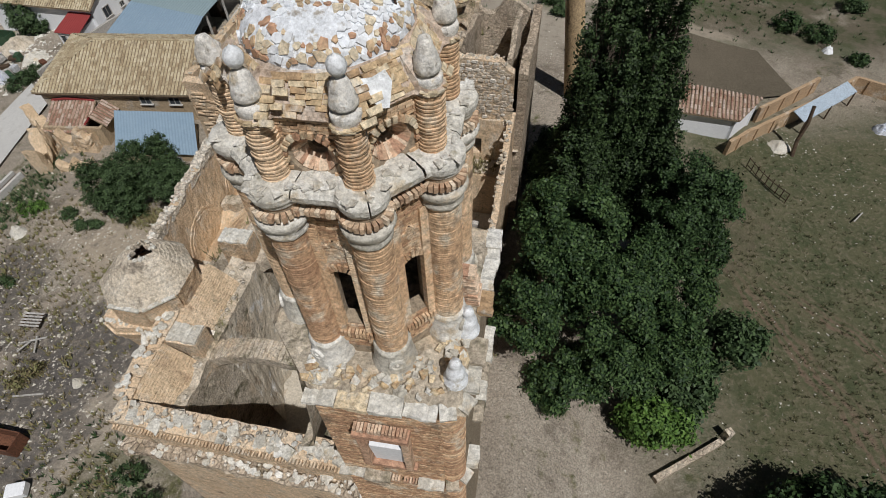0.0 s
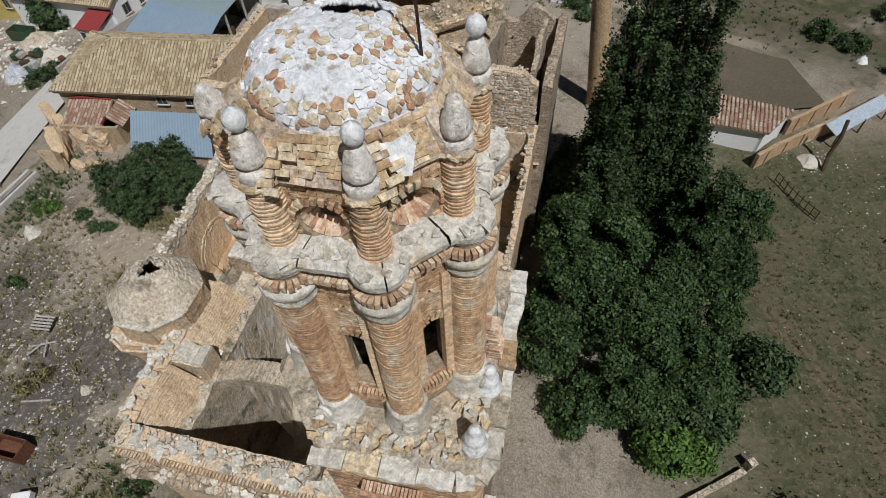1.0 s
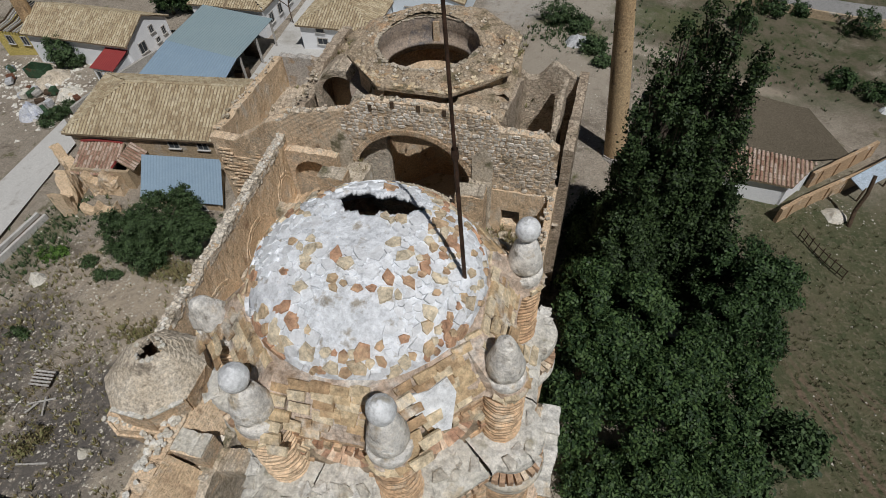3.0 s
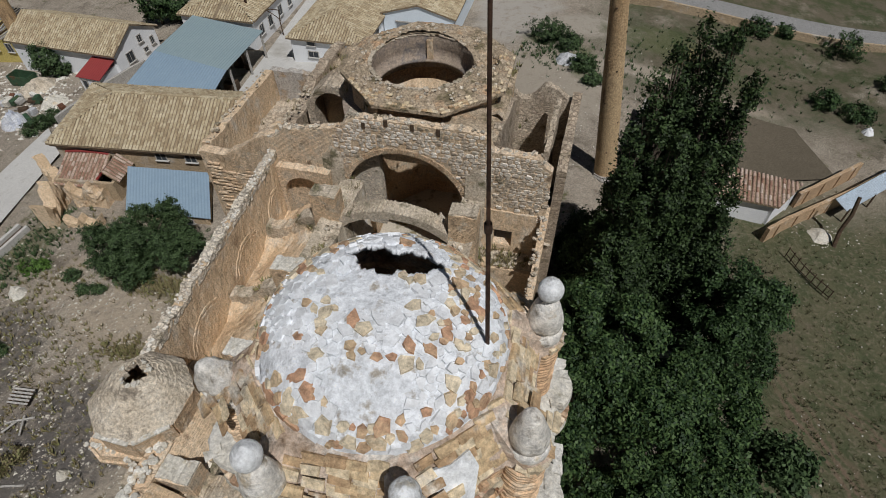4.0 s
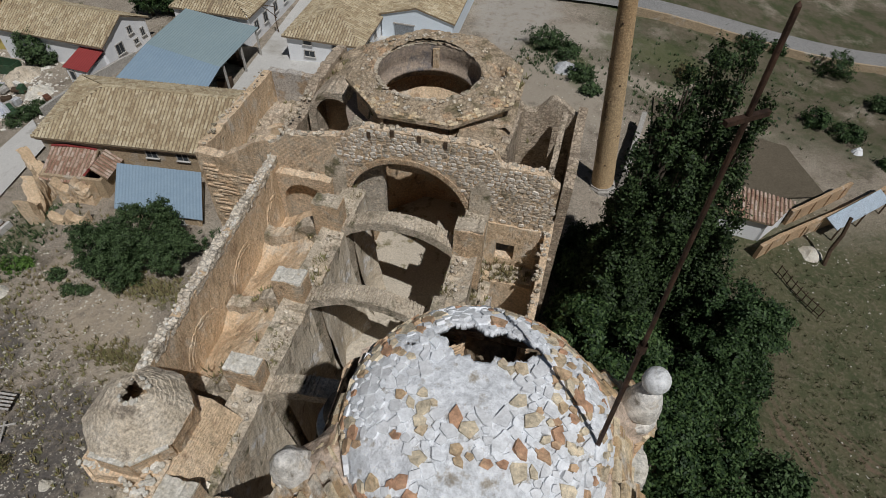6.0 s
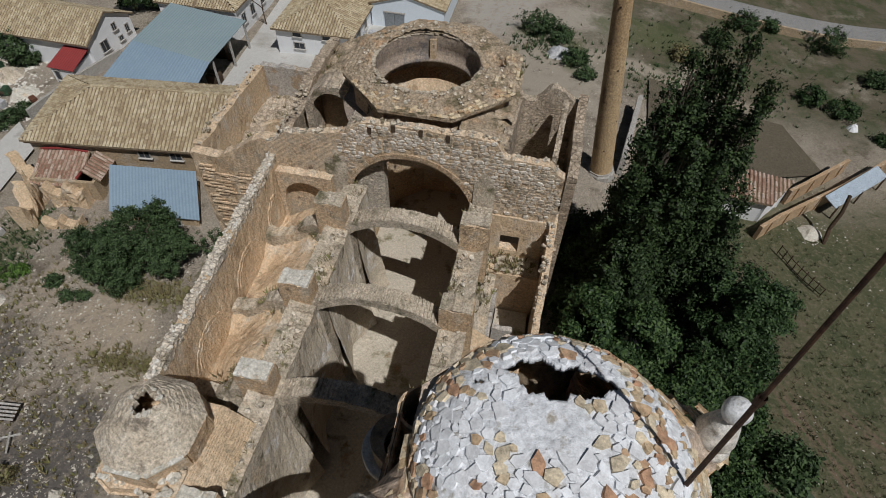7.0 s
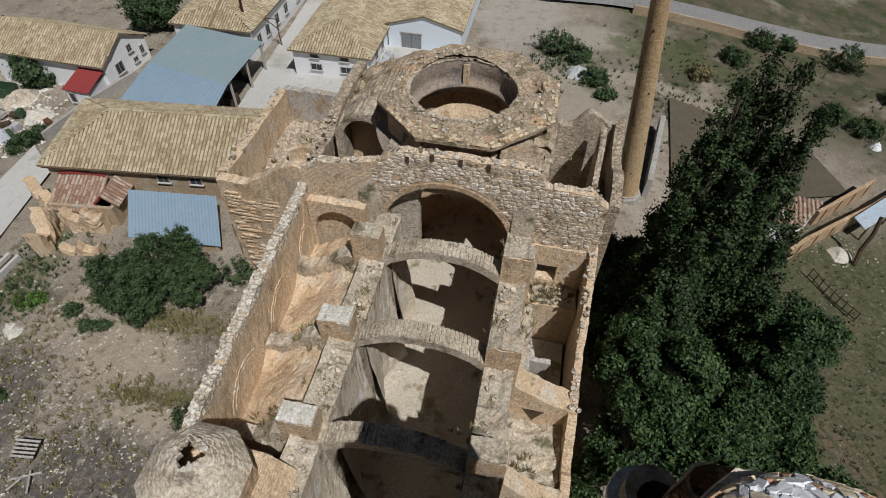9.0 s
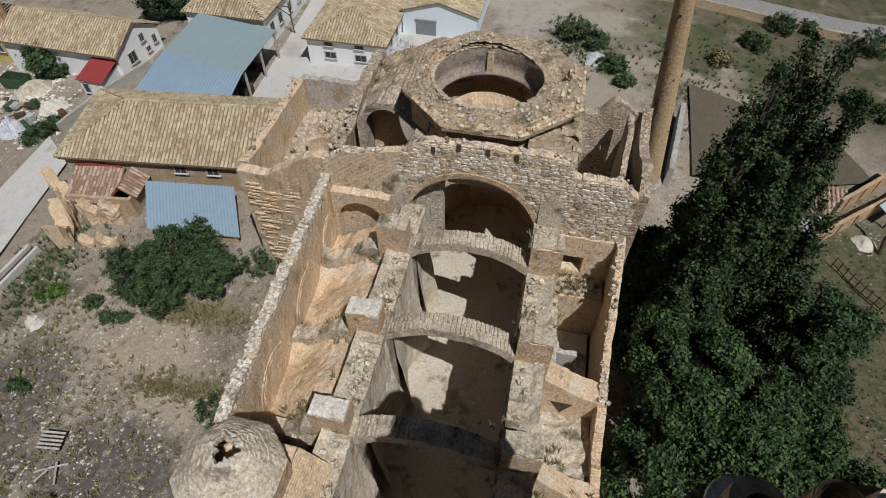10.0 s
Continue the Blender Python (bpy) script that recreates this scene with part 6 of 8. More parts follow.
    dome = part("dome", bm, LIME_BASE, root, "white lime-crusted dome set with broken tiles, holed", True)
    sol = dome.modifiers.new("shell", "SOLIDIFY")
    sol.thickness, sol.offset = 0.07, -1
    s = Soup()
    s.lathe([(1.38, 29.05), (1.44, 29.15), (1.46, 29.33), (1.4, 29.4)], seg=120, wob=0.03)
    s.put("dome_base", SKIRT_MORTAR, root, "ring of flat tan tiles round the dome")

    def shard(rg, size):
        n = rg.choice((4, 5, 5, 6))
        ang = sorted(rg.uniform(-0.38, 0.38) + 2 * math.pi * i / n for i in range(n))
        out = []
        for q in ang:
            r = size * rg.uniform(0.62, 1.25)
            out.append((r * math.cos(q), r * math.sin(q)))
        return out

    def shard_mesh(i, material):
        rg = random.Random(100 + i)
        s = Soup()
        poly = shard(rg, 0.085)
        s.prism(poly, -0.03, 0.024, [(x * 0.93, y * 0.93) for x, y in poly])
        me = bpy.data.meshes.new("shard")
        me.from_pydata([tuple(v) for v in s.v], [], s.f)
        me.materials.append(material)
        return me

    tan = [shard_mesh(i, TILE_PIECE) for i in range(12)]
    white = Soup()
    placed = 0
    spots = []
    for i in range(9000):
        r = min(1.41, 1.42 * math.sqrt(rng.random()))
        th = rng.uniform(0, 2 * math.pi)
        p = dome_point(r, th)
        if hole(p, 0.09):
            continue
        size = rng.uniform(0.6, 1.5)
        if any((p - q).length < 0.052 * (size + w) for q, w in spots):
            continue
        # bare plaster patches have no shards
        bare = (math.hypot((p.x - 0.12) / 0.45, (p.y + 0.95) / 0.3) < 1) or (math.hypot((p.x + 0.1) / 0.5, (p.y - 0.1) / 0.33) < 1) or (math.hypot((p.x + 0.85) / 0.3, (p.y + 0.75) / 0.2) < 1)
        if bare:
            continue
        spots.append((p, size))
        e = 0.01
        nrm = (dome_point(r + e, th) - p).cross(dome_point(r, th + e) - p).normalized()
        if nrm.z < 0:
            nrm = -nrm
        nrm = (nrm + Vector([rng.uniform(-0.13, 0.13) for _ in range(3)])).normalized()
        u = nrm.orthogonal().normalized()
        m = frame_of(u, nrm.cross(u), p + nrm * rng.uniform(0.0, 0.012)) @ Matrix.Rotation(rng.uniform(0, 6.28), 4, "Z") @ Matrix.Diagonal((size, size * rng.uniform(0.75, 1.1), 1, 1))
        warm = 0.40 + 1.0 * noise.noise(p * 2.2 + Vector((3, 1, 0))) + (0.35 if r > 1.24 else 0) - (0.12 if p.y > 0.4 and r < 1.1 else 0)
        if rng.random() < warm and placed < 300:
            place("shard", tan[rng.randrange(12)], dome, m)
            placed += 1
        else:
            poly = shard(rng, 0.085)
            k = len(poly)
            white.add([m @ Vector((x, y, -0.03)) for x, y in poly] + [m @ Vector((x * 0.93, y * 0.93, 0.022)) for x, y in poly],
                      [tuple(range(k, 2 * k))] + [(q, (q + 1) % k, k + (q + 1) % k, k + q) for q in range(k)])
    tagged(white.put("shard_cover", LIME_PIECE, dome, "whitewashed broken tiles"), kind="stuff")

    # small finials and a stepped buttress on the ledge
    for x, y, h in ((2.45, -0.9, 1.0), (2.35, -2.3, 0.95)):
        s = Soup()
        s.lathe([(0.3, 0), (0.3, 0.12), (0.2, 0.2), (0.24, 0.4 * h), (0.2, 0.6 * h), (0.1, 0.7 * h), (0.15, 0.82 * h), (0.12, 0.95 * h), (0.01, h)], seg=18, wob=0.08)
        f = s.put("small_finial", LIME, root, "small pale stone finial on the tower ledge", True)
        f.location = (x, y, 21.65)
    s = Soup()
    s.box((2.3, 0.1, 21.9), (0.5, 0.4, 0.7))
    lb = s.put("ledge_buttress", MORTAR, root, "stepped broken brick buttress on the ledge")
    for i in range(16):
        for q in (-1, 1):
            s = Soup()
            s.box((2.3 + q * (0.18 - i * 0.006) + rng.uniform(-0.03, 0.03), 0.1 + rng.uniform(-0.02, 0.02), 21.7 + i * 0.075), (0.36 - i * 0.012, 0.6 - i * 0.015, 0.066))
            s.put("brick", BRICK_RED, lb)


build_tower()


def build_pole():
    x, y = -2.3, 8.06
    root = thing("iron_pole", "tall rusty iron pole fixed to the dome", "pole", (x, y, 29.5))
    s = Soup()
    s.lathe([(0.024, 0), (0.022, 2.0), (0.018, 2.02), (0.015, 4.6), (0.001, 4.62)], seg=10)
    s.put("shaft", IRON, root)
    root.rotation_euler = (-0.025, -0.035, 0.6)
    s = Soup()
    s.lathe([(0.034, 1.95), (0.038, 2.0), (0.034, 2.06)], seg=10)
    s.put("collar", IRON, root)
    s = Soup()
    s.box((0, 0, 4.05), (0.26, 0.03, 0.03))
    s.put("crossbar", IRON, root)


build_pole()

# ---- trees ----
def crown(name, parent, material, blobs, leaves, size, seed, spread=0.25, tall=0.8):
    """A crown of many small leaf clumps laid on the skins of uneven lobes: (x, y, z, rx, ry, rz)."""
    rng = np.random.default_rng(seed)
    area = np.array([(b[3] * b[4] + b[3] * b[5] + b[4] * b[5]) for b in blobs])
    twigs = max(20, leaves // 42)
    area = area ** 0.8
    pick = rng.choice(len(blobs), twigs, p=area / area.sum())
    b = np.array(blobs)[pick]
    d = rng.normal(size=(twigs, 3))
    d /= np.linalg.norm(d, axis=1)[:, None]
    # lumps: the skin goes in and out by direction
    lump = 1 + spread * (np.sin(d[:, 0] * 5 + pick) * np.sin(d[:, 1] * 6 + 1.7 * pick) + 0.6 * np.sin(d[:, 2] * 9 + pick * 2.3) * np.cos(d[:, 0] * 8))
    depth = 1 - np.abs(rng.normal(0, 0.13, twigs))
    hub = b[:, :3] + d * b[:, 3:6] * (lump * depth)[:, None]
    # leaves gather round the twigs
    own = rng.integers(0, twigs, leaves)
    d = d[own]
    p = hub[own] + rng.normal(0, 1, (leaves, 3)) * (size * rng.uniform(0.8, 1.9, twigs))[own][:, None] * np.array([1.0, 1.0, tall])
    n = d + rng.normal(0, 0.55, (leaves, 3)) + np.array([0.0, 0.0, 0.35])
    n /= np.linalg.norm(n, axis=1)[:, None]
    ref = rng.normal(size=(leaves, 3))
    u = np.cross(n, ref)
    u /= np.linalg.norm(u, axis=1)[:, None] + 1e-9
    v = np.cross(n, u)
    sz = size * rng.uniform(0.5, 1.3, leaves)[:, None]
    c0, c1 = p - u * sz * 0.9, p + u * sz * 0.9
    e0, e1 = p + v * sz * 0.5 + n * sz * 0.18, p - v * sz * 0.5 + n * sz * 0.18
    verts = np.stack([c0, e1, c1, e0], 1).reshape(-1, 3)
    me = bpy.data.meshes.new(name)
    me.vertices.add(len(verts))
    me.vertices.foreach_set("co", verts.ravel())
    me.loops.add(len(verts))
    me.loops.foreach_set("vertex_index", np.arange(len(verts), dtype=np.int32))
    me.polygons.add(leaves)
    me.polygons.foreach_set("loop_start", np.arange(0, len(verts), 4, dtype=np.int32))
    me.polygons.foreach_set("loop_total", np.full(leaves, 4, dtype=np.int32))
    me.materials.append(material)
    me.update(calc_edges=True)
    ob = new(name, me)
    ob.parent = parent
    return ob


def limb(soup, a, b, r0, r1, seg=7):
    a, b = Vector(a), Vector(b)
    d = (b - a).normalized()
    u = d.orthogonal().normalized()
    v = d.cross(u)
    vs = []
    for k in range(4):
        f = k / 3
        q = a.lerp(b, f) + (u * math.sin(3 * f) + v * math.sin(5 * f)) * 0.04 * (b - a).length * (0 < k < 3)
        r = r0 + (r1 - r0) * f
        vs += [q + (u * math.cos(2 * math.pi * i / seg) + v * math.sin(2 * math.pi * i / seg)) * r for i in range(seg)]
    fs = [(k * seg + i, k * seg + (i + 1) % seg, (k + 1) * seg + (i + 1) % seg, (k + 1) * seg + i) for k in range(3) for i in range(seg)]
    soup.add(vs, fs)


def bunches(blobs, count, share, seed, stretch=1.0):
    """Smaller leaf bunches standing on the skins of the lobes, with gaps between them."""
    rg = random.Random(seed)
    out = []
    for x, y, z, a, b, c in blobs:
        for i in range(count):
            u = rg.uniform(-0.45, 1.0)
            q = i * 2.4 + rg.uniform(-0.5, 0.5)
            w = math.sqrt(max(0.0, 1 - u * u))
            k = rg.uniform(0.62, 0.92)
            m = share * rg.uniform(0.7, 1.3) * (a + b) / 2
            out.append((x + a * k * w * math.cos(q), y + b * k * w * math.sin(q), z + c * k * u, m, m, m * stretch))
    return out


def tree(name, at, blobs, leaves, size, leaf, label, category, seed, r=0.3, spread=0.25, tall=0.8, split=None):
    """blobs in world metres; the trunk stands at at and sends a limb into each lobe."""
    x, y = at
    z = ground_z(x, y)
    root = thing(name, label, category, (x, y, z))
    s = Soup()
    top = max(b[2] for b in blobs) - z
    fork = min(top * 0.35, 4.0)
    limb(s, (0, 0, -0.4), (0, 0, fork), r, r * 0.75, 10)
    rel = [(b[0] - x, b[1] - y, b[2] - z, b[3] * 0.9, b[4] * 0.9, b[5] * 0.95) for b in blobs]
    for b in rel:
        limb(s, (0, 0, fork - 0.2), (b[0], b[1], b[2] + b[5] * 0.3), r * 0.55, 0.03)
        for k in range(3):
            a = k * 2.1 + seed
            limb(s, (b[0] * 0.7, b[1] * 0.7, fork + (b[2] - fork) * 0.7), (b[0] + b[3] * 0.7 * math.cos(a), b[1] + b[4] * 0.7 * math.sin(a), b[2] + b[5] * 0.2), r * 0.25, 0.02, 5)
    s.put("trunk", BARK, root)
    crown("crown", root, leaf, bunches(rel, *split[:2], seed, split[2]) if split else rel, leaves, size, seed, spread, tall)
    return root


def spire(x, y, z0, tip, r):
    """Stacked lobes of one rising poplar branch, widest at a third of its height."""
    out = []
    n = 11
    for i in range(n):
        f = i / (n - 1)
        w = r * (0.75 + 0.5 * f) if f < 0.3 else r * max(0.3, 1.0 - 0.74 * ((f - 0.3) / 0.7) ** 2.2)
        a = i * 2.4 + x
        h = (tip - z0) * 0.10 * (1 - 0.45 * f)
        out.append((x + 0.3 * w * math.cos(a), y + 0.3 * w * math.sin(a), z0 + (tip - z0) * f - (w * 0.4 + h * 0.9 * f), w, w, h))
    return out


tree("poplar", (6.2, 34.6), spire(6.0, 35.4, 0, 21.0, 1.35) + spire(4.7, 36.0, 0, 20.8, 1.25) + spire(7.5, 34.6, 0, 18.6, 1.4) + spire(6.2, 32.6, 0, 15.4, 1.5) + spire(8.2, 32.2, 0, 12.6, 1.5), 150000, 0.125, LEAF_POPLAR, "tall dark green poplar with several pointed spires", "tree", 11, 0.45, 0.2, 1.5, (7, 0.46, 2.4))
tree("poplar", (3.0, 33.4), spire(3.7, 35.0, 0, 19.8, 1.35) + spire(2.7, 34.6, 0, 18.2, 1.2) + spire(2.3, 33.0, 0, 14.6, 1.2) + spire(4.5, 32.2, 0, 15.8, 1.5) + spire(3.1, 30.4, -1, 12.6, 1.5) + spire(1.8, 29.6, -1, 9.6, 1.3), 150000, 0.125, LEAF_POPLAR, "tall dark poplar close to the church wall", "tree", 12, 0.42, 0.2, 1.5, (7, 0.46, 2.4))
tree("broad_tree", (11.2, 30.8), [(10.9, 30.4, 4.4, 3.3, 3.4, 4.4), (12.9, 32.2, 2.4, 2.6, 2.7, 3.4), (9.6, 28.2, 3.0, 2.5, 2.4, 3.6), (12.2, 29.0, 0.6, 2.5, 2.3, 3.0)], 70000, 0.125, LEAF_DARK, "broad dark green tree with dense round crown", "tree", 13, 0.4, 0.2, 0.9, (24, 0.27, 1.0))
tree("broad_tree", (2.4, 22.2), [(0.6, 19.6, 3.6, 2.2, 2.7, 3.4), (2.0, 22.8, 5.0, 2.5, 2.8, 3.9), (3.8, 26.0, 4.6, 2.7, 2.8, 4.0), (1.2, 26.6, 5.0, 1.9, 2.6, 3.8), (5.6, 21.0, 3.6, 2.9, 2.8, 3.5)], 110000, 0.14, LEAF_ELM, "large leafy tree crowding the church wall", "tree", 14, 0.42, 0.25, 0.8, (22, 0.27, 0.85))
tree("broad_tree", (8.0, 22.0), [(7.6, 24.6, 2.2, 2.8, 2.7, 3.2), (9.8, 20.6, 0.4, 3.0, 2.7, 3.0), (4.0, 17.8, -1.2, 2.6, 2.3, 2.8), (6.6, 18.2, 0.4, 2.6, 2.3, 2.9), (10.8, 25.2, 0.6, 2.8, 2.8, 3.0)], 110000, 0.14, LEAF_ELM, "large green tree with layered leafy crown", "tree", 15, 0.42, 0.25, 0.8, (22, 0.27, 0.85))
tree("broad_tree", (14.2, 23.0), [(13.8, 22.8, -1.9, 3.0, 2.8, 2.5), (16.2, 24.2, -3.0, 2.0, 2.0, 1.9), (12.0, 19.4, -2.6, 2.2, 2.0, 2.2)], 16000, 0.20, LEAF_FIG, "low spreading tree at the meadow edge", "tree", 19, 0.3, 0.25, 0.8, (18, 0.28, 0.85))
tree("shrub", (9.7, 16.9), [(9.6, 16.8, -2.9, 2.0, 1.6, 1.9), (11.6, 17.2, -3.6, 1.4, 1.3, 1.4)], 11000, 0.16, LEAF_LIGHT, "bright green leafy shrub at the garden edge", "shrub", 16, 0.15)
tree("broad_tree", (19.8, 12.2), [(19.4, 12.4, -2.6, 2.6, 2.4, 2.4), (22.8, 12.6, -3.0, 2.2, 2.2, 2.1), (16.6, 10.6, -2.6, 2.4, 2.0, 2.2)], 18000, 0.19, LEAF_DARK, "dark green tree beside the garden path", "tree", 17, 0.3)
tree("broad_tree", (1.4, 35.0), [(0.9, 37.2, 0.8, 1.6, 1.9, 3.2), (1.0, 34.4, 1.2, 1.6, 1.9, 3.4), (0.7, 31.6, 0.6, 1.4, 1.8, 3.0), (1.2, 40.0, -0.4, 1.6, 1.7, 2.4), (2.6, 37.6, 1.6, 1.6, 1.8, 3.2), (0.9, 28.4, 0.8, 1.2, 1.8, 3.0)], 40000, 0.15, LEAF_DARK, "low dark tree in the shade of the church wall", "tree", 21, 0.2, 0.25, 0.9, (16, 0.3, 1.0))
tree("bush_tree", (-33.6, 29.6), [(-33.2, 30.2, 1.6, 3.3, 3.0, 2.9), (-36.2, 28.6, 0.5, 2.9, 2.5, 2.4), (-30.6, 29.4, 0.6, 2.6, 2.3, 2.2), (-34.6, 27.4, -0.2, 2.6, 1.8, 1.6)], 100000, 0.085, LEAF_FIG, "wide round green bush beside the church wall", "bush", 18, 0.2, 0.2, 0.8, (34, 0.24, 1.0))

# ---- village ----
YELLOW_WALL = surface("yellow_render", [(0.50, 0.40, 0.12), (0.60, 0.50, 0.18)], 0.3, 0.9, 0.2, 6)
PALE_BLUE = surface("pale_blue_render", [(0.66, 0.74, 0.81), (0.74, 0.81, 0.87)], 0.2, 0.85, 0.1, 6, grain=0.1)
FIELD = surface("ploughed_field", [(0.10, 0.085, 0.06), (0.15, 0.125, 0.09)], 0.3, 0.95, 0.6, 4)
ORANGE_WALL = surface("orange_render", [(0.40, 0.27, 0.16), (0.54, 0.39, 0.25)], 0.3, 0.92, 0.3, 4, spot=((0.6, 0.52, 0.42), 0.5, 0.25))
GREY_WALL = surface("grey_block", [(0.36, 0.345, 0.315), (0.47, 0.45, 0.42)], 0.4, 0.95, 0.4, 6)
DOOR_GREY = surface("grey_metal_door", [(0.20, 0.22, 0.235), (0.26, 0.28, 0.30)], 0.5, 0.5, 0.05, 6)
BLUE_WALL = surface("grey_stain", [(0.40, 0.42, 0.45), (0.60, 0.60, 0.60)], 0.6, 0.9, 0.3, 6)


def roof_slope(soup, poly, spacing=0.34, seg=0.5, rad=0.10, lift=0.03):
    """Rows of curved cover tiles on a roof plane; poly runs round it, its first two points being the eave."""
    pts = [Vector(p) for p in poly]
    e = (pts[1] - pts[0]).normalized()
    nrm = (pts[1] - pts[0]).cross(pts[2] - pts[0]).normalized()
    if nrm.z < 0:
        nrm = -nrm
    up = nrm.cross(e)
    if up.z < 0:
        up = -up
    flat = [((p - pts[0]).dot(e), (p - pts[0]).dot(up)) for p in pts]
    lo, hi = min(f[0] for f in flat), max(f[0] for f in flat)
    n = int((hi - lo) / spacing)
    rng = random.Random(int(abs(pts[0].x * 100)))
    for i in range(n):
        u = lo + (i + 0.5) * (hi - lo) / n
        cuts = []
        for (a0, b0), (a1, b1) in zip(flat, flat[1:] + flat[:1]):
            if (a0 - u) * (a1 - u) < 0:
                cuts.append(b0 + (b1 - b0) * (u - a0) / (a1 - a0))
        if len(cuts) < 2:
            continue
        s, t = min(cuts), max(cuts)
        k = max(1, int((t - s) / seg))
        for j in range(k):
            v0, v1 = s + (t - s) * j / k, s + (t - s) * (j + 1) / k + 0.05
            w = rng.uniform(-0.02, 0.02)
            vs = []
            for v, r, h in ((v0, rad * 1.12, lift + 0.02), (v1, rad * 0.95, lift)):
                for a in (0, 60, 120, 180):
                    q = radians(a)
                    vs.append(pts[0] + e * (u + w + r * 1.25 * math.cos(q)) + up * v + nrm * (h + r * 0.8 * math.sin(q) + rng.uniform(-0.008, 0.008)))
            soup.add(vs, [(0, 1, 5, 4), (1, 2, 6, 5), (2, 3, 7, 6), (0, 3, 2, 1)])


def slab(soup, poly, thick=0.14):
    pts = [Vector(p) for p in poly]
    n = len(pts)
    soup.add(pts + [p - Vector((0, 0, thick)) for p in pts], [tuple(range(n)), tuple(reversed(range(n, 2 * n)))] + [(i, n + i, n + (i + 1) % n, (i + 1) % n) for i in range(n)])


def tiled_roof(root, planes, material=None, seg=0.5, spacing=0.34):
    for p in planes:
        # roof slab in the pan colour, darkened to stand for shade under the covers
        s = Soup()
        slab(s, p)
        roof = s.put("roof", ROOF_PAN_SHADED, root, "weathered curved clay tile roof")
        s = Soup()
        roof_slope(s, p, spacing, seg)
        tagged(s.put("roof_tile", material or ROOF_TILE, roof), kind="stuff")


def window(root, at, along, out, w, h, name="window", bars=True, frame_mat=None):
    """A sunk window: dark pane, frame, sill."""
    at, along, out = Vector(at), Vector(along).normalized(), Vector(out).normalized()
    m = Matrix((along, out, Vector((0, 0, 1)))).transposed()
    s = Soup()
    s.box(at + out * 0.02, (w, 0.06, h), m)
    pane = s.put(name, GLASS_DARK, root, "dark window pane")
    s = Soup()
    for sx in (-1, 1):
        s.box(at + along * sx * w / 2 + out * 0.06, (0.08, 0.1, h + 0.08), m)
    s.box(at + Vector((0, 0, h / 2)) + out * 0.06, (w, 0.1, 0.08), m)
    if bars:
        s.box(at + out * 0.055, (0.05, 0.04, h), m)
    s.put("window_frame", frame_mat or GREY_WALL, pane)
    s = Soup()
    s.box(at - Vector((0, 0, h / 2 + 0.05)) + out * 0.1, (w + 0.25, 0.22, 0.08), m)
    s.put("sill", CONCRETE, pane)
    return pane


def wall_ring(root, pts, z0, z1, material, name="wall"):
    """Four outer walls as separate parts, butted end to end."""
    out = []
    for i, (a, b) in enumerate(zip(pts, pts[1:] + pts[:1])):
        s = Soup()
        a, b = Vector((*a, 0)), Vector((*b, 0))
        d = (b - a).normalized()
        nr = Vector((-d.y, d.x, 0))
        s.prism([(p.x, p.y) for p in (a, b - d * 0.3, b - d * 0.3 + nr * 0.3, a + nr * 0.3)], z0, z1[i] if isinstance(z1, (list, tuple)) else z1)
        out.append(s.put(name, material, root))
    return out


def gable_fill(root, a, b, z, apex, material):
    """The triangle of wall under a gable, between a and b at height z."""
    a, b, c = Vector((*a, z)), Vector((*b, z)), Vector(apex)
    d = (b - a).normalized()
    nr = Vector((-d.y, d.x, 0)) * 0.3
    s = Soup()
    s.add([a, b, c, a + nr, b + nr, c + nr], [(0, 1, 2), (5, 4, 3), (0, 3, 4, 1), (1, 4, 5, 2), (2, 5, 3, 0)])
    s.put("gable", material, root)


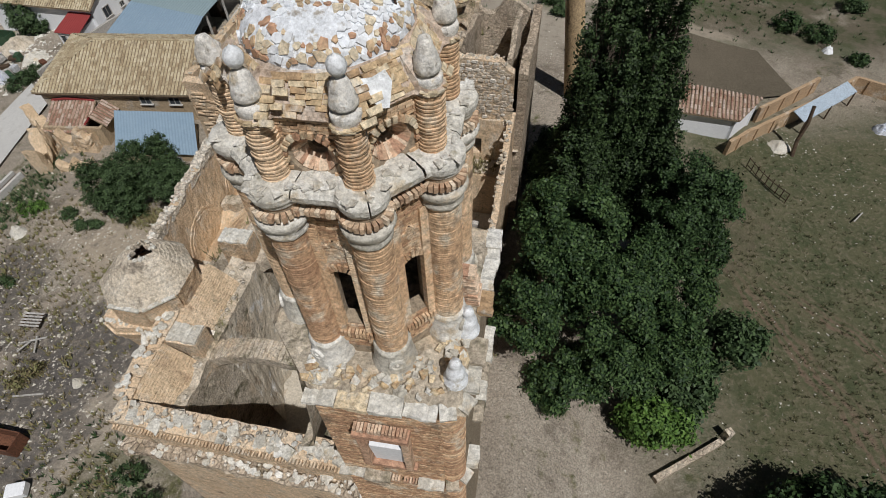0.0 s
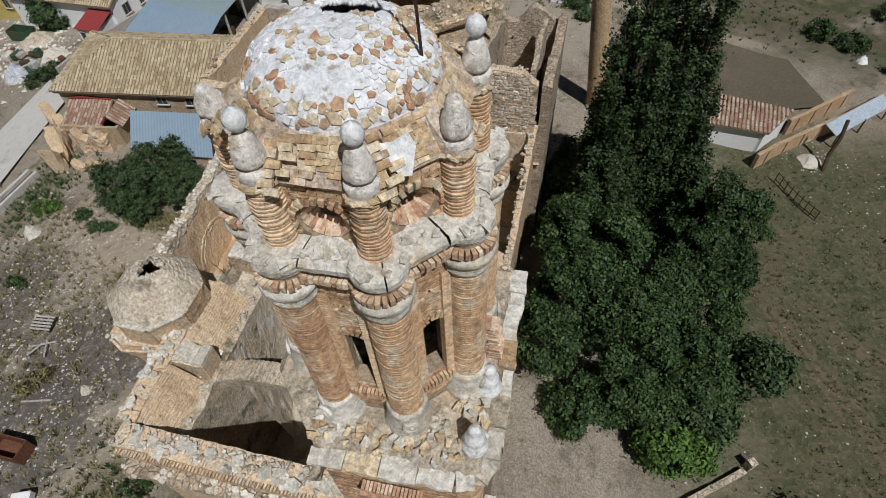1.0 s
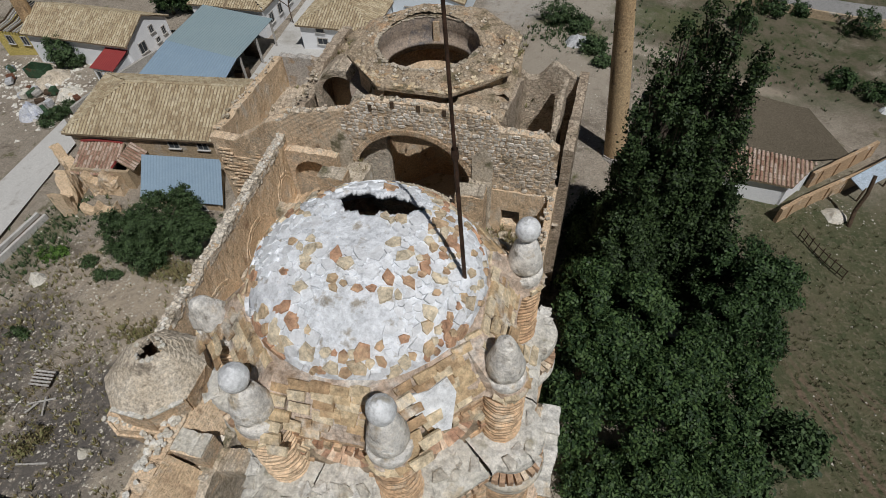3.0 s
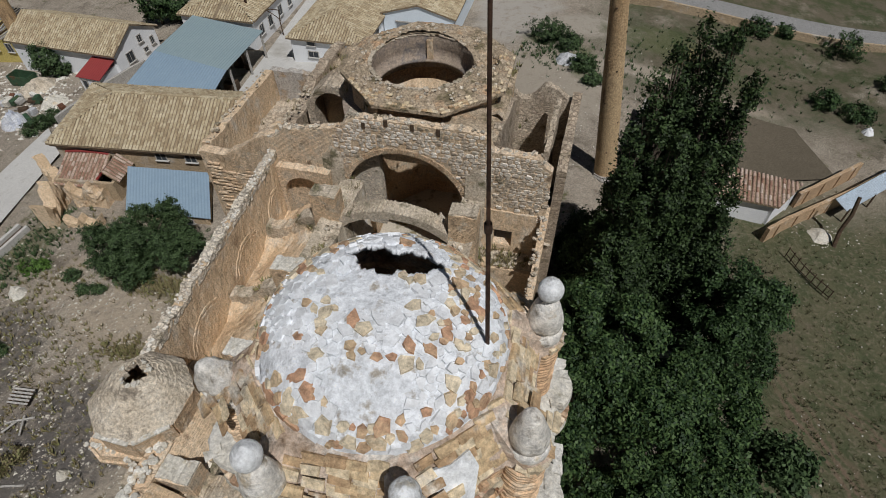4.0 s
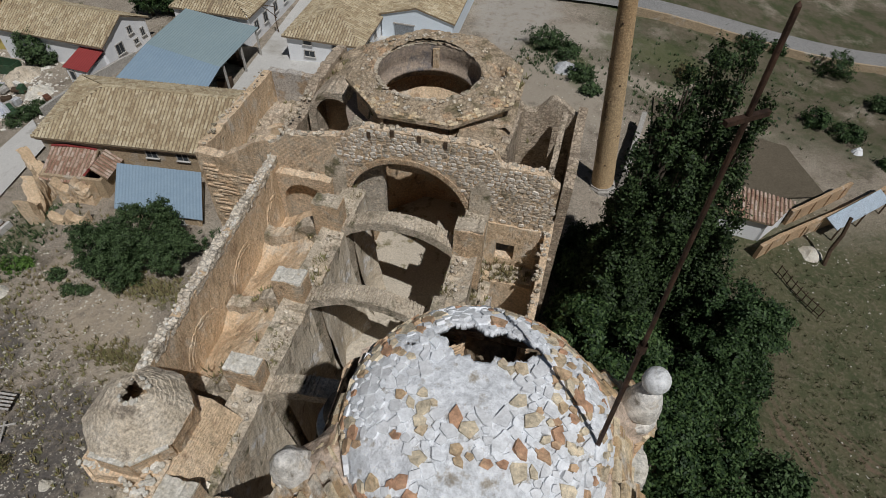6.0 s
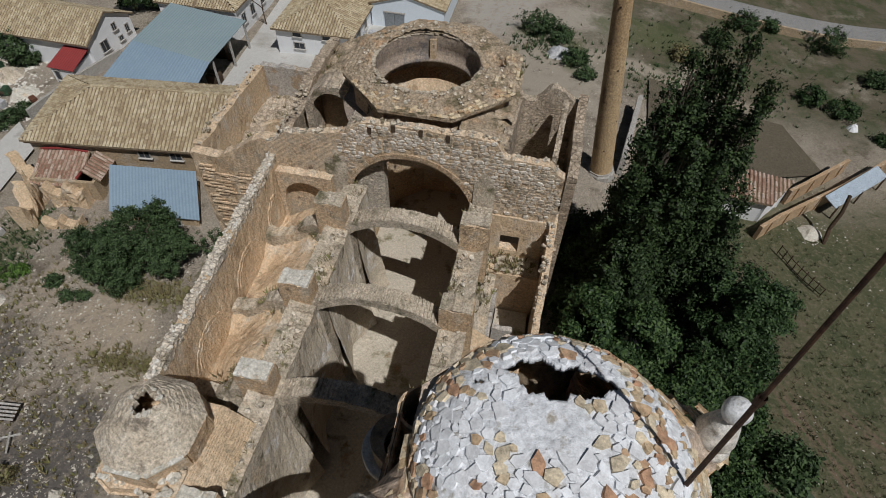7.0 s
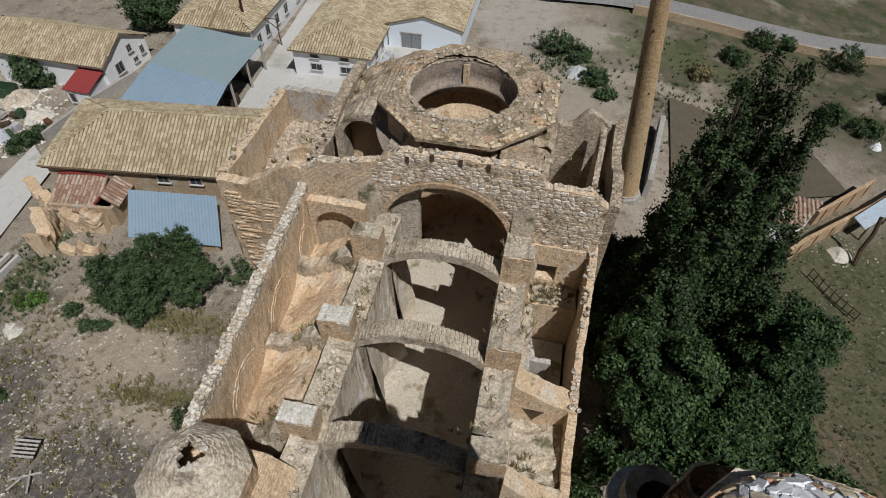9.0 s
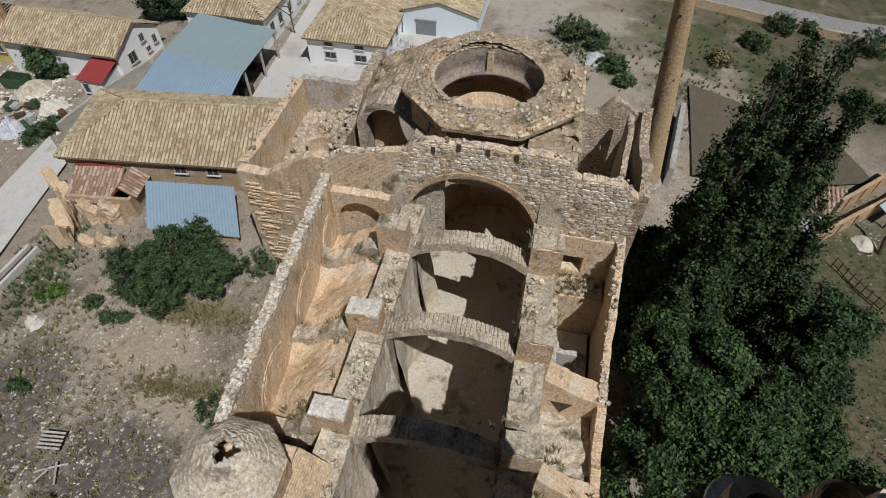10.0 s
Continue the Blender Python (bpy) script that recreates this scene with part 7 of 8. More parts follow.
def long_house():
    o, d, n = Vector((-49.6, 38.4, 0)), Vector((0.993, 0.118, 0)), Vector((-0.118, 0.993, 0))
    P = lambda u, v, z: o + d * u + n * v + Vector((0, 0, z))
    root = thing("long_house", "long low ochre house with weathered clay tile roof", "house", (-42, 42, -2.6))
    root.location = (0, 0, 0)
    q = lambda u, v: (P(u, v, 0).x, P(u, v, 0).y)
    wall_ring(root, [q(0.0, 0.4), q(19.2, 0.4), q(19.2, 9.0), q(0.0, 9.0)], -6, 1.35, OCHRE_WALL)
    A, B, C, D, E, F = P(-0.5, 0, 1.4), P(19.6, 0, 1.4), P(19.6, 5.6, 3.9), P(4.8, 5.6, 3.9), P(19.6, 9.4, 2.2), P(-0.5, 9.4, 2.2)
    tiled_roof(root, [[A, B, C, D], [E, F, D, C], [F, A, D]])
    s = Soup()
    s.box(P(9.6, 0.12, 1.2), (19.6, 0.2, 0.16), Matrix.Rotation(math.atan2(d.y, d.x), 3, "Z"))
    s.put("eave_board", WOOD_AND_HOLE_DARK, root, "dark eave board")
    for u in (10.8, 13.8):
        window(root, P(u, 0.38, 0.55), d, -n, 1.1, 0.85)
    # ridge tiles
    s = Soup()
    for i in range(31):
        p = P(4.8 + i * 0.48, 5.6, 3.93)
        s.box(p, (0.46, 0.3, 0.12), Matrix.Rotation(math.atan2(d.y, d.x), 3, "Z"))
    tagged(s.put("ridge_tile", ROOF_TILE, root), kind="stuff")

    # lean-to with pink tiles
    root = thing("tiled_annex", "small ruinous annex with pale pink tile roof", "shed")
    wall_ring(root, [q(1.2, -3.0), q(7.2, -3.0), q(7.2, 0.3), q(1.2, 0.3)], -6, -0.4, OCHRE_WALL)
    tiled_roof(root, [[P(1.0, -3.2, -0.9), P(5.6, -3.2, -0.9), P(5.6, 0.3, 0.4), P(1.0, 0.3, 0.4)], [P(7.6, -2.6, -0.5), P(7.6, 0.3, -0.5), P(6.4, 0.3, 0.6), P(6.4, -2.6, 0.6)], [P(5.6, 0.3, -0.2), P(5.6, -2.6, -0.2), P(6.4, -2.6, 0.6), P(6.4, 0.3, 0.6)]], ROOF_PINK)
    s = Soup()
    for a, b in (((5.55, -2.7, -0.2), (6.4, -2.7, 0.65)), ((1.0, 0.2, 0.45), (5.5, 0.2, 0.45))):
        a, b = P(*a), P(*b)
        limb(s, a, b, 0.12, 0.12, 4)
    s.put("verge", RED_METAL, root, "red painted verge")

    # blue sheet lean-to
    root = thing("sheet_annex", "low annex with blue-grey corrugated sheet roof", "shed")
    quad = [Vector((-38.9, 33.6, -0.5)), Vector((-30.8, 34.3, -0.5)), Vector((-33.2, 38.9, 0.55)), Vector((-41.2, 38.0, 0.55))]
    corrugated(root, quad, BLUE_METAL)
    wall_ring(root, [(-38.6, 33.9), (-31.2, 34.5), (-33.4, 38.7), (-41.0, 37.9)], -5, -0.6, OCHRE_WALL)
    window(root, (-33.2, 34.3, -1.3), (1, 0.08, 0), (0.08, -1, 0), 0.9, 0.5)


def corrugated(root, quad, material, pitch=0.3, name="roof"):
    """A sheet roof with shallow ribs: quad's first two corners are the eave."""
    a, b, c, d = quad
    n = max(4, int((b - a).length / pitch) * 2)
    nrm = (b - a).cross(d - a).normalized()
    if nrm.z < 0:
        nrm = -nrm
    vs = []
    for i in range(n + 1):
        f = i / n
        o = nrm * (0.035 if i % 2 else 0.0)
        vs += [a.lerp(b, f) + o, d.lerp(c, f) + o]
    k = len(vs)
    vs += [v - Vector((0, 0, 0.08)) for v in vs]
    fs = [(2 * i, 2 * i + 2, 2 * i + 3, 2 * i + 1) for i in range(n)] + [(k + 2 * i, k + 2 * i + 1, k + 2 * i + 3, k + 2 * i + 2) for i in range(n)]
    fs += [(2 * i, k + 2 * i, k + 2 * i + 2, 2 * i + 2) for i in range(n)] + [(2 * i + 1, 2 * i + 3, k + 2 * i + 3, k + 2 * i + 1) for i in range(n)]
    fs += [(0, 1, k + 1, k), (2 * n, k + 2 * n, k + 2 * n + 1, 2 * n + 1)]
    s = Soup()
    s.add(vs, fs)
    return s.put(name, material, root)


def blue_shed():
    root = thing("open_shed", "open-sided shed with two-tone blue-grey sheet roof", "shed")
    r0, r1 = Vector((-49.3, 55.9, 1.75)), Vector((-39.0, 53.8, 1.75))
    corrugated(root, [Vector((-48.9, 49.0, 1.2)), Vector((-38.8, 50.2, 1.2)), r1, r0], BLUE_METAL, 0.35)
    corrugated(root, [Vector((-39.3, 63.4, 1.5)), Vector((-49.9, 65.2, 1.5)), r0, r1], surface("grey_green_sheet", [(0.24, 0.32, 0.35), (0.29, 0.37, 0.39)], 0.15, 0.55, 0.05, 3, grain=0.1), 0.35, "rear_roof")
    wall_ring(root, [(-49.6, 65.0), (-48.6, 49.2), (-48.2, 49.3), (-49.2, 64.9)], -5, 1.0, GREY_WALL)
    for y in (50.5, 54.8, 59.0, 63.0):
        s = Soup()
        s.box((-39.2 - 0.02 * (y - 50), y, -1.0), (0.2, 0.2, 4.6))
        s.put("post", GREY_WALL, root)
    rng = random.Random(3)
    for i in range(14):
        x, y = rng.uniform(-46, -40.5), rng.uniform(51, 62)
        s = Soup()
        w, h = rng.uniform(0.5, 1.6), rng.uniform(0.4, 1.5)
        strip_wall(s, (x - w / 2, y), (x + w / 2, y), rng.uniform(0.4, 0.9), ground_z(x, y), ground_z(x, y) + 0.3 + h, 0.4, 0.05, i)
        tagged(s.put("stored_crate", WOOD_AND_HOLE_DARK), "dark stacked crate inside the shed", "crate", group="shed stores")


def white_house():
    root = thing("white_house", "white two-storey house with tiled hip roof", "house")
    x0, x1, y0, y1 = -35.2, -26.1, 62.3, 76.0
    wall_ring(root, [(x0, y0), (x1, y0), (x1, y1), (x0, y1)], -3.5, 1.75, WHITE_WALL)
    e, r = 0.4, -30.6
    A, B, C, D = (x0 - e, y0 - e, 1.75), (x1 + e, y0 - e, 1.75), (x1 + e, y1, 1.75), (x0 - e, y1, 1.75)
    R0, R1 = (r, y0 + 4.6, 3.6), (r, y1, 3.6)
    tiled_roof(root, [[A, B, R0], [B, C, R1, R0], [D, A, R0, R1]])
    for x in (-32.6, -29.0):
        window(root, (x, y0, 1.25), (1, 0, 0), (0, -1, 0), 1.0, 0.55, bars=False)
        window(root, (x + 0.1, y0, -0.15), (1, 0, 0), (0, -1, 0), 1.3, 0.75)
    for y in (65.0, 67.5):
        window(root, (x1, y, 0.6), (0, 1, 0), (1, 0, 0), 0.8, 1.0)
    # gabled store beside it
    root = thing("white_store", "white gabled warehouse with grey double door", "warehouse")
    x0, x1, y0, y1 = -25.9, -16.9, 69.7, 92.0
    wall_ring(root, [(x0, y0), (x1, y0), (x1, y1), (x0, y1)], -3, 2.3, PALE_BLUE)
    gable_fill(root, (x0, y0), (x1, y0), 2.3, ((x0 + x1) / 2, y0, 3.5), PALE_BLUE)
    xm = (x0 + x1) / 2
    tiled_roof(root, [[(x1 + 0.3, y0 - 0.2, 2.25), (x1 + 0.3, y1, 2.25), (xm, y1, 3.6), (xm, y0 - 0.2, 3.6)], [(x0 - 0.3, y1, 2.25), (x0 - 0.3, y0 - 0.2, 2.25), (xm, y0 - 0.2, 3.6), (xm, y1, 3.6)]])
    s = Soup()
    for sx in (-1, 1):
        s.box((-23.0 + sx * 0.62, y0 - 0.05, 0.1), (1.2, 0.1, 2.3))
    door = s.put("double_door", DOOR_GREY, root, "grey metal double door")
    s = Soup()
    s.box((-23.0, y0 - 0.08, 1.32), (2.7, 0.14, 0.16))
    s.put("lintel", GREY_WALL, root)
    # water tank stack by the side wall
    root = thing("tank_rack", "row of pale plastic tanks beside the house", "tank", (-25.2, 63.2, -0.6))
    for i in range(4):
        s = Soup()
        s.lathe([(0.01, 0), (0.48, 0.02), (0.5, 0.1), (0.5, 0.95), (0.42, 1.08), (0.15, 1.1), (0.14, 1.18), (0.01, 1.18)], (0.12 * i, 1.05 * i), 14)
        s.put("tank", BLUE_WALL, root, "pale grey plastic tank")


def row_house():
    root = thing("row_house", "long white building with ochre tile roof", "house")
    x0, x1, y0, y1 = -52.0, -42.0, 65.6, 100.0
    wall_ring(root, [(x0, y0), (x1, y0), (x1, y1), (x0, y1)], -5, 1.3, WHITE_WALL)
    xm = (x0 + x1) / 2
    tiled_roof(root, [[(x1 + 0.4, y0, 1.3), (x1 + 0.4, y1, 1.3), (xm, y1, 3.0), (xm, y0 + 4, 3.0)], [(x0 - 0.4, y1, 1.3), (x0 - 0.4, y0, 1.3), (xm, y0 + 4, 3.0), (xm, y1, 3.0)], [(x0 - 0.4, y0 - 0.3, 1.3), (x1 + 0.4, y0 - 0.3, 1.3), (xm, y0 + 4, 3.0)]])
    for y in (67.5, 70.0, 73.0, 76.0, 80.0):
        window(root, (x1, y, -0.6), (0, 1, 0), (1, 0, 0), 1.0, 1.3)
    s = Soup()
    s.lathe([(0.16, 1.6), (0.16, 3.6), (0.22, 3.62), (0.22, 3.75), (0.01, 3.85)], (-44.0, 68.6), 12)
    s.put("flue", IRON, root, "dark rusty roof flue")
    s = Soup()
    for z in (0.0, 1.4):
        limb(s, (-42, 69.5, 1.0), (-39.8, 69.0, z), 0.06, 0.06, 5)
    limb(s, (-39.8, 69.0, 1.4), (-39.8, 69.0, -2.5), 0.07, 0.07, 6)
    s.put("bracket", WOOD_AND_HOLE_DARK, root, "dark iron canopy bracket")


def gable_house():
    root = thing("gable_house", "white gabled house with ochre tile roof", "house")
    o, d, n = Vector((-73.0, 58.2, 0)), Vector((0.997, -0.03, 0)), Vector((0.09, 0.996, 0))
    P = lambda u, v, z: o + d * u + n * v + Vector((0, 0, z))
    q = lambda u, v: (P(u, v, 0).x, P(u, v, 0).y)
    wall_ring(root, [q(0, 0), q(15.8, 0), q(15.8, 7.6), q(0, 7.6)], -7, -0.7, WHITE_WALL)
    gable_fill(root, q(15.8, 0), q(15.8, 7.6), -0.7, P(15.8, 3.8, 1.3), WHITE_WALL)
    A, B, C, D, E, F = P(-0.4, -0.5, -0.8), P(16.1, -0.5, -0.8), P(16.1, 3.8, 1.35), P(-0.4, 3.8, 1.35), P(16.1, 8.1, -0.8), P(-0.4, 8.1, -0.8)
    tiled_roof(root, [[A, B, C, D], [E, F, D, C]])
    for v, z, w, h in ((2.2, -2.2, 1.2, 1.3), (4.6, -0.9, 0.7, 0.9), (5.0, -2.6, 0.7, 0.6), (6.5, -2.0, 0.6, 1.0)):
        window(root, P(15.8, v, z), n, d, w, h)
    root = thing("tool_shed", "small white shed with red sheet roof", "shed")
    corrugated(root, [Vector((-60.6, 54.0, -2.0)), Vector((-57.1, 53.8, -2.0)), Vector((-57.5, 58.0, -1.4)), Vector((-60.8, 58.2, -1.4))], RED_METAL)
    wall_ring(root, [(-60.4, 54.2), (-57.3, 54.0), (-57.7, 57.8), (-60.6, 58.0)], -6, -2.1, WHITE_WALL)
    window(root, (-59.6, 54.1, -3.0), (1, -0.05, 0), (0, -1, 0), 0.7, 1.2, bars=False)
    root = thing("yellow_house", "yellow house with ruined pale roof laths", "house")
    wall_ring(root, [(-80.5, 59.8), (-73.2, 60.0), (-73.6, 66.0), (-80.5, 66.0)], -8, -2.0, YELLOW_WALL)
    window(root, (-76.0, 59.9, -3.2), (1, 0, 0), (0, -1, 0), 1.0, 1.2)
    window(root, (-78.4, 59.8, -3.2), (1, 0, 0), (0, -1, 0), 1.0, 1.2)
    for i in range(14):
        s = Soup()
        limb(s, (-80.5 + i * 0.52, 59.6, -1.9), (-80.3 + i * 0.52, 66.2, -0.9), 0.11, 0.09, 4)
        s.put("roof_lath", GREY_WALL if i % 3 else WOOD_AND_HOLE_DARK, root)
    # second factory chimney
    root = thing("brick_stack", "slim ochre brick factory chimney behind the houses", "chimney", (-73.9, 60.6, -5.4))
    s = Soup()
    s.lathe([(1.05, 0), (0.98, 3), (0.7, 16), (0.8, 16.1), (0.8, 16.6), (0.55, 16.6)], seg=24)
    s.put("shaft", CHIMNEY, root)


def factory_chimney():
    base, top = Vector((2.95, 49.2, -2.2)), Vector((0.25, 47.5, 18.6))
    root = thing("factory_chimney", "tall round tan brick factory chimney, slightly leaning", "chimney", base)
    up = (top - base).normalized()
    root.rotation_mode = "QUATERNION"
    root.rotation_quaternion = up.to_track_quat("Z", "Y")
    s = Soup()
    L = (top - base).length
    prof = []
    rng = random.Random(2)
    n = 170
    for i in range(n):
        z = 1.6 + (L - 1.6) * i / n
        r = 1.02 - 0.38 * i / n + rng.uniform(-0.003, 0.003)
        h = (L - 1.6) / n
        prof += [(r - 0.004, z), (r, z + h * 0.15), (r, z + h * 0.85)]
    s.lathe(prof, seg=36, wob=0.006)
    s.put("shaft", CHIMNEY, root)
    s = Soup()
    s.lathe([(1.3, -0.5), (1.3, 1.3), (1.18, 1.45), (1.18, 1.62), (0.9, 1.62)], seg=8)
    s.put("plinth", GREY_WALL, root, "stained square plinth")
    s = Soup()
    s.lathe([(0.64, L), (0.76, L + 0.02), (0.78, L + 0.25), (0.84, L + 0.27), (0.84, L + 0.5), (0.5, L + 0.5), (0.5, L - 1)], seg=36)
    s.put("crown", CHIMNEY, root, "corbelled brick crown")
    # dark blocks up the shaft stand for the shade in its putlog holes
    for i in range(16):
        s = Soup()
        a = 0.9 + i * 2.4
        z = 2.5 + i * 1.05
        r = 1.02 - 0.38 * z / L
        s.box((r * math.cos(a), r * math.sin(a), z), (0.12, 0.12, 0.12))
        s.put("putlog_hole", WOOD_AND_HOLE_DARK, root)


def garden_walls():
    # tiled store by the field
    root = thing("garden_store", "low store with ribbed clay tile roof", "shed")
    A, B, C, D = (13.2, 50.2, -2.6), (19.2, 49.6, -2.6), (21.6, 52.9, -2.0), (13.6, 54.3, -2.0)
    tiled_roof(root, [[A, B, C, D]], ROOF_PINK, 0.6, 0.38)
    wall_ring(root, [(13.5, 50.6), (19.0, 50.0), (21.2, 52.7), (13.8, 54.0)], -7, -2.75, WHITE_WALL)
    for name, pts, top, mat, lab in (
        ("wall_garden", [(18.4, 47.6), (20.4, 49.6), (27.4, 55.4), (33.0, 60.6), (38.0, 58.6), (52.0, 56.0)], -3.6, ORANGE_WALL, "tan rendered garden wall with thin piers"),
        ("wall_field", [(21.9, 53.2), (28.9, 59.6)], -3.4, ORANGE_WALL, "pinkish brick field wall")):
        s = Soup()
        for i, (a, b) in enumerate(zip(pts[:-1], pts[1:])):
            strip_wall(s, a, b, 0.35, -6.5, top, 0.6, 0.06, i)
        w = tagged(s.put(name, mat), lab, "wall", kind="structure")
        s = Soup()
        for a, b in zip(pts[:-1], pts[1:]):
            a, b = Vector((*a, 0)), Vector((*b, 0))
            k = int((b - a).length / 2.2)
            for i in range(k):
                c = a.lerp(b, (i + 0.5) / k)
                dd = (b - a).normalized()
                s.box((c.x + dd.y * 0.2, c.y - dd.x * 0.2, top - 0.9), (0.14, 0.16, 1.7), Matrix.Rotation(math.atan2(dd.y, dd.x), 3, "Z"))
        s.put("pier", mat, w)
    root = thing("sheet_canopy", "pale blue sheet canopy along the garden wall", "canopy")
    corrugated(root, [Vector((26.0, 51.9, -3.7)), Vector((32.4, 58.0, -3.7)), Vector((31.4, 59.0, -3.2)), Vector((25.0, 52.9, -3.2))], surface("pale_sheet", [(0.36, 0.44, 0.52), (0.46, 0.53, 0.60)], 0.4, 0.5, 0.05, 4))
    for f in (0.05, 0.5, 0.95):
        s = Soup()
        p = Vector((26.0, 51.9, 0)).lerp(Vector((32.4, 58.0, 0)), f)
        s.box((p.x, p.y, -4.6), (0.12, 0.12, 1.9))
        s.put("post", WOOD_AND_HOLE_DARK, root)
    s = Soup()
    limb(s, (24.9, 48.3, -5.5), (25.3, 50.3, -0.6), 0.2, 0.17, 8)
    tagged(s.put("timber_post", WOOD_AND_HOLE_DARK), "thick dark leaning timber post in the meadow", "post")
    # bar fence
    root = thing("bar_fence", "rusty iron bar fence panel at the meadow edge", "fence")
    a, b = Vector((20.3, 46.1, 0)), Vector((23.1, 41.6, 0))
    for i in range(9):
        p = a.lerp(b, i / 8)
        s = Soup()
        s.box((p.x, p.y, -4.75), (0.06, 0.06, 1.3))
        s.put("post", IRON, root)
    for z in (-5.0, -4.2):
        s = Soup()
        limb(s, (a.x, a.y, z), (b.x, b.y, z), 0.04, 0.04, 5)
        s.put("rail", IRON, root)
    # low path wall and gate post near the front
    s = Soup()
    strip_wall(s, (10.4, 13.8), (15.0, 17.3), 0.4, -6, -4.85, 0.4, 0.12, 31)
    tagged(s.put("wall_path", RUBBLE), "low broken stone wall beside the garden path", "wall", kind="structure")
    s = Soup()
    s.box((15.3, 17.7, -4.8), (0.5, 0.5, 1.1), Matrix.Rotation(0.6, 3, "Z"))
    tagged(s.put("gate_pier", RUBBLE), "short stone gate pier", "pier")
    # wall running back from the big chimney
    s = Soup()
    strip_wall(s, (4.6, 49.6), (6.4, 60.5), 0.5, -4, 0.4, 0.5, 0.15, 41)
    tagged(s.put("wall_yard", GREY_WALL), "tall stained yard wall behind the chimney", "wall", kind="structure")


long_house()
blue_shed()
white_house()
row_house()
gable_house()
factory_chimney()
garden_walls()
s = Soup()
strip_wall(s, (-58.2, 46.9), (-57.4, 53.6), 0.35, -6.5, -2.6, 0.6, 0.05, 51)
strip_wall(s, (-56.9, 54.0), (-55.2, 60.0), 0.35, -6.5, -2.4, 0.6, 0.05, 52)
tagged(s.put("wall_lane", GREY_WALL), "plain grey block wall along the lane", "wall", kind="structure")
flat_sheet("yard", [(-39.0, 50.0), (-13.0, 56.0), (-14.0, 69.6), (-41.9, 90.0)], CONCRETE, "pale concrete yard between the white buildings", "yard")
flat_sheet("field", [(7.5, 52.5), (27.0, 58.5), (24.0, 66.5), (8.0, 67.5)], FIELD, "dark ploughed field behind the garden wall", "field")
flat_sheet("road", [(-40.0, 85.5), (130.0, 92.0), (130.0, 96.8), (-40.0, 90.2)], ASPHALT, "grey country road", "road", 0.12)
s = Soup()
strip_wall(s, (4.0, 86.6), (120.0, 91.2), 0.35, -7, lambda u: max(-4.5, ground_z(4 + u, 87 + 0.04 * u) + 1.1), 1.5, 0.05, 61)
tagged(s.put("wall_road", OCHRE_WALL), "low ochre wall along the road", "wall", kind="structure")

# ---- ground clutter ----
GREEN_METAL = surface("green_painted_metal", [(0.03, 0.07, 0.04), (0.06, 0.11, 0.06)], 0.8, 0.6, 0.1, 6, spot=((0.14, 0.07, 0.04), 1.5, 0.3))
TARP = surface("blue_white_tarp", [(0.16, 0.22, 0.42), (0.62, 0.64, 0.68), (0.75, 0.75, 0.76)], 1.2, 0.6, 0.4, 4)
RUST = surface("rust_brown_metal", [(0.10, 0.045, 0.03), (0.20, 0.09, 0.05)], 0.8, 0.8, 0.3, 8)


def scatter_stones(name, spots, label, seed, lo=0.05, hi=0.2, material=None):
    """Many small stones: spots are (x, y, spread x, spread y, count)."""
    rng = np.random.default_rng(seed)
    base = [(0.9, 0, 0.1), (-0.5, 0.8, 0.0), (-0.4, -0.85, 0.05), (0.1, 0.1, 0.75), (0.0, 0.0, -0.5)]
    tri = [(0, 1, 3), (1, 2, 3), (2, 0, 3), (1, 0, 4), (2, 1, 4), (0, 2, 4)]
    s = Soup()
    for cx, cy, sx, sy, count in spots:
        for i in range(count):
            x, y = cx + rng.normal() * sx, cy + rng.normal() * sy
            if -21.5 < x < -0.5 and 5.5 < y < 45:
                continue
            z = ground_z(x, y) + rough(x, y, 0.22, 0.16, 3) + rough(x, y, 0.10, 0.7, 5)
            r = lo + (hi - lo) * rng.random() ** 3
            a = rng.random() * 6.28
            c, q = math.cos(a), math.sin(a)
            s.add([(x + r * (p[0] * c - p[1] * q) * rng.uniform(0.7, 1.2), y + r * (p[0] * q + p[1] * c) * rng.uniform(0.7, 1.2), z + r * p[2] * rng.uniform(0.6, 1.0)) for p in base], tri)
    tagged(s.put(name, material or STONE), label, "stones", kind="stuff")


scatter_stones("rubble_stones", [(-33, 14, 5, 4, 1100), (-40, 20, 5, 6, 900), (-33, 23, 5, 4, 900), (-27, 9, 3, 4, 500), (-46, 31, 3, 5, 350), (-24.5, 24, 2, 6, 300), (-30, 5, 5, 3, 300)], "pale stones and rubble strewn over the dry slope", 1)
scatter_stones("field_stones", [(20, 30, 10, 12, 500), (24, 50, 2.0, 1.5, 160), (2, 62, 5, 7, 300), (0, 52, 4, 4, 200), (30, 42, 3, 4, 90), (24, 18, 6, 4, 200)], "scattered pale stones on the meadow and track", 2, 0.05, 0.16)
scatter_stones("yard_rubble", [(-67, 53, 4, 3, 500), (-72, 57, 4, 3, 400), (-63, 47.5, 2.5, 2, 250), (-78, 55, 4, 4, 250)], "broken blocks and rubble heaped in the yard", 3, 0.08, 0.5)


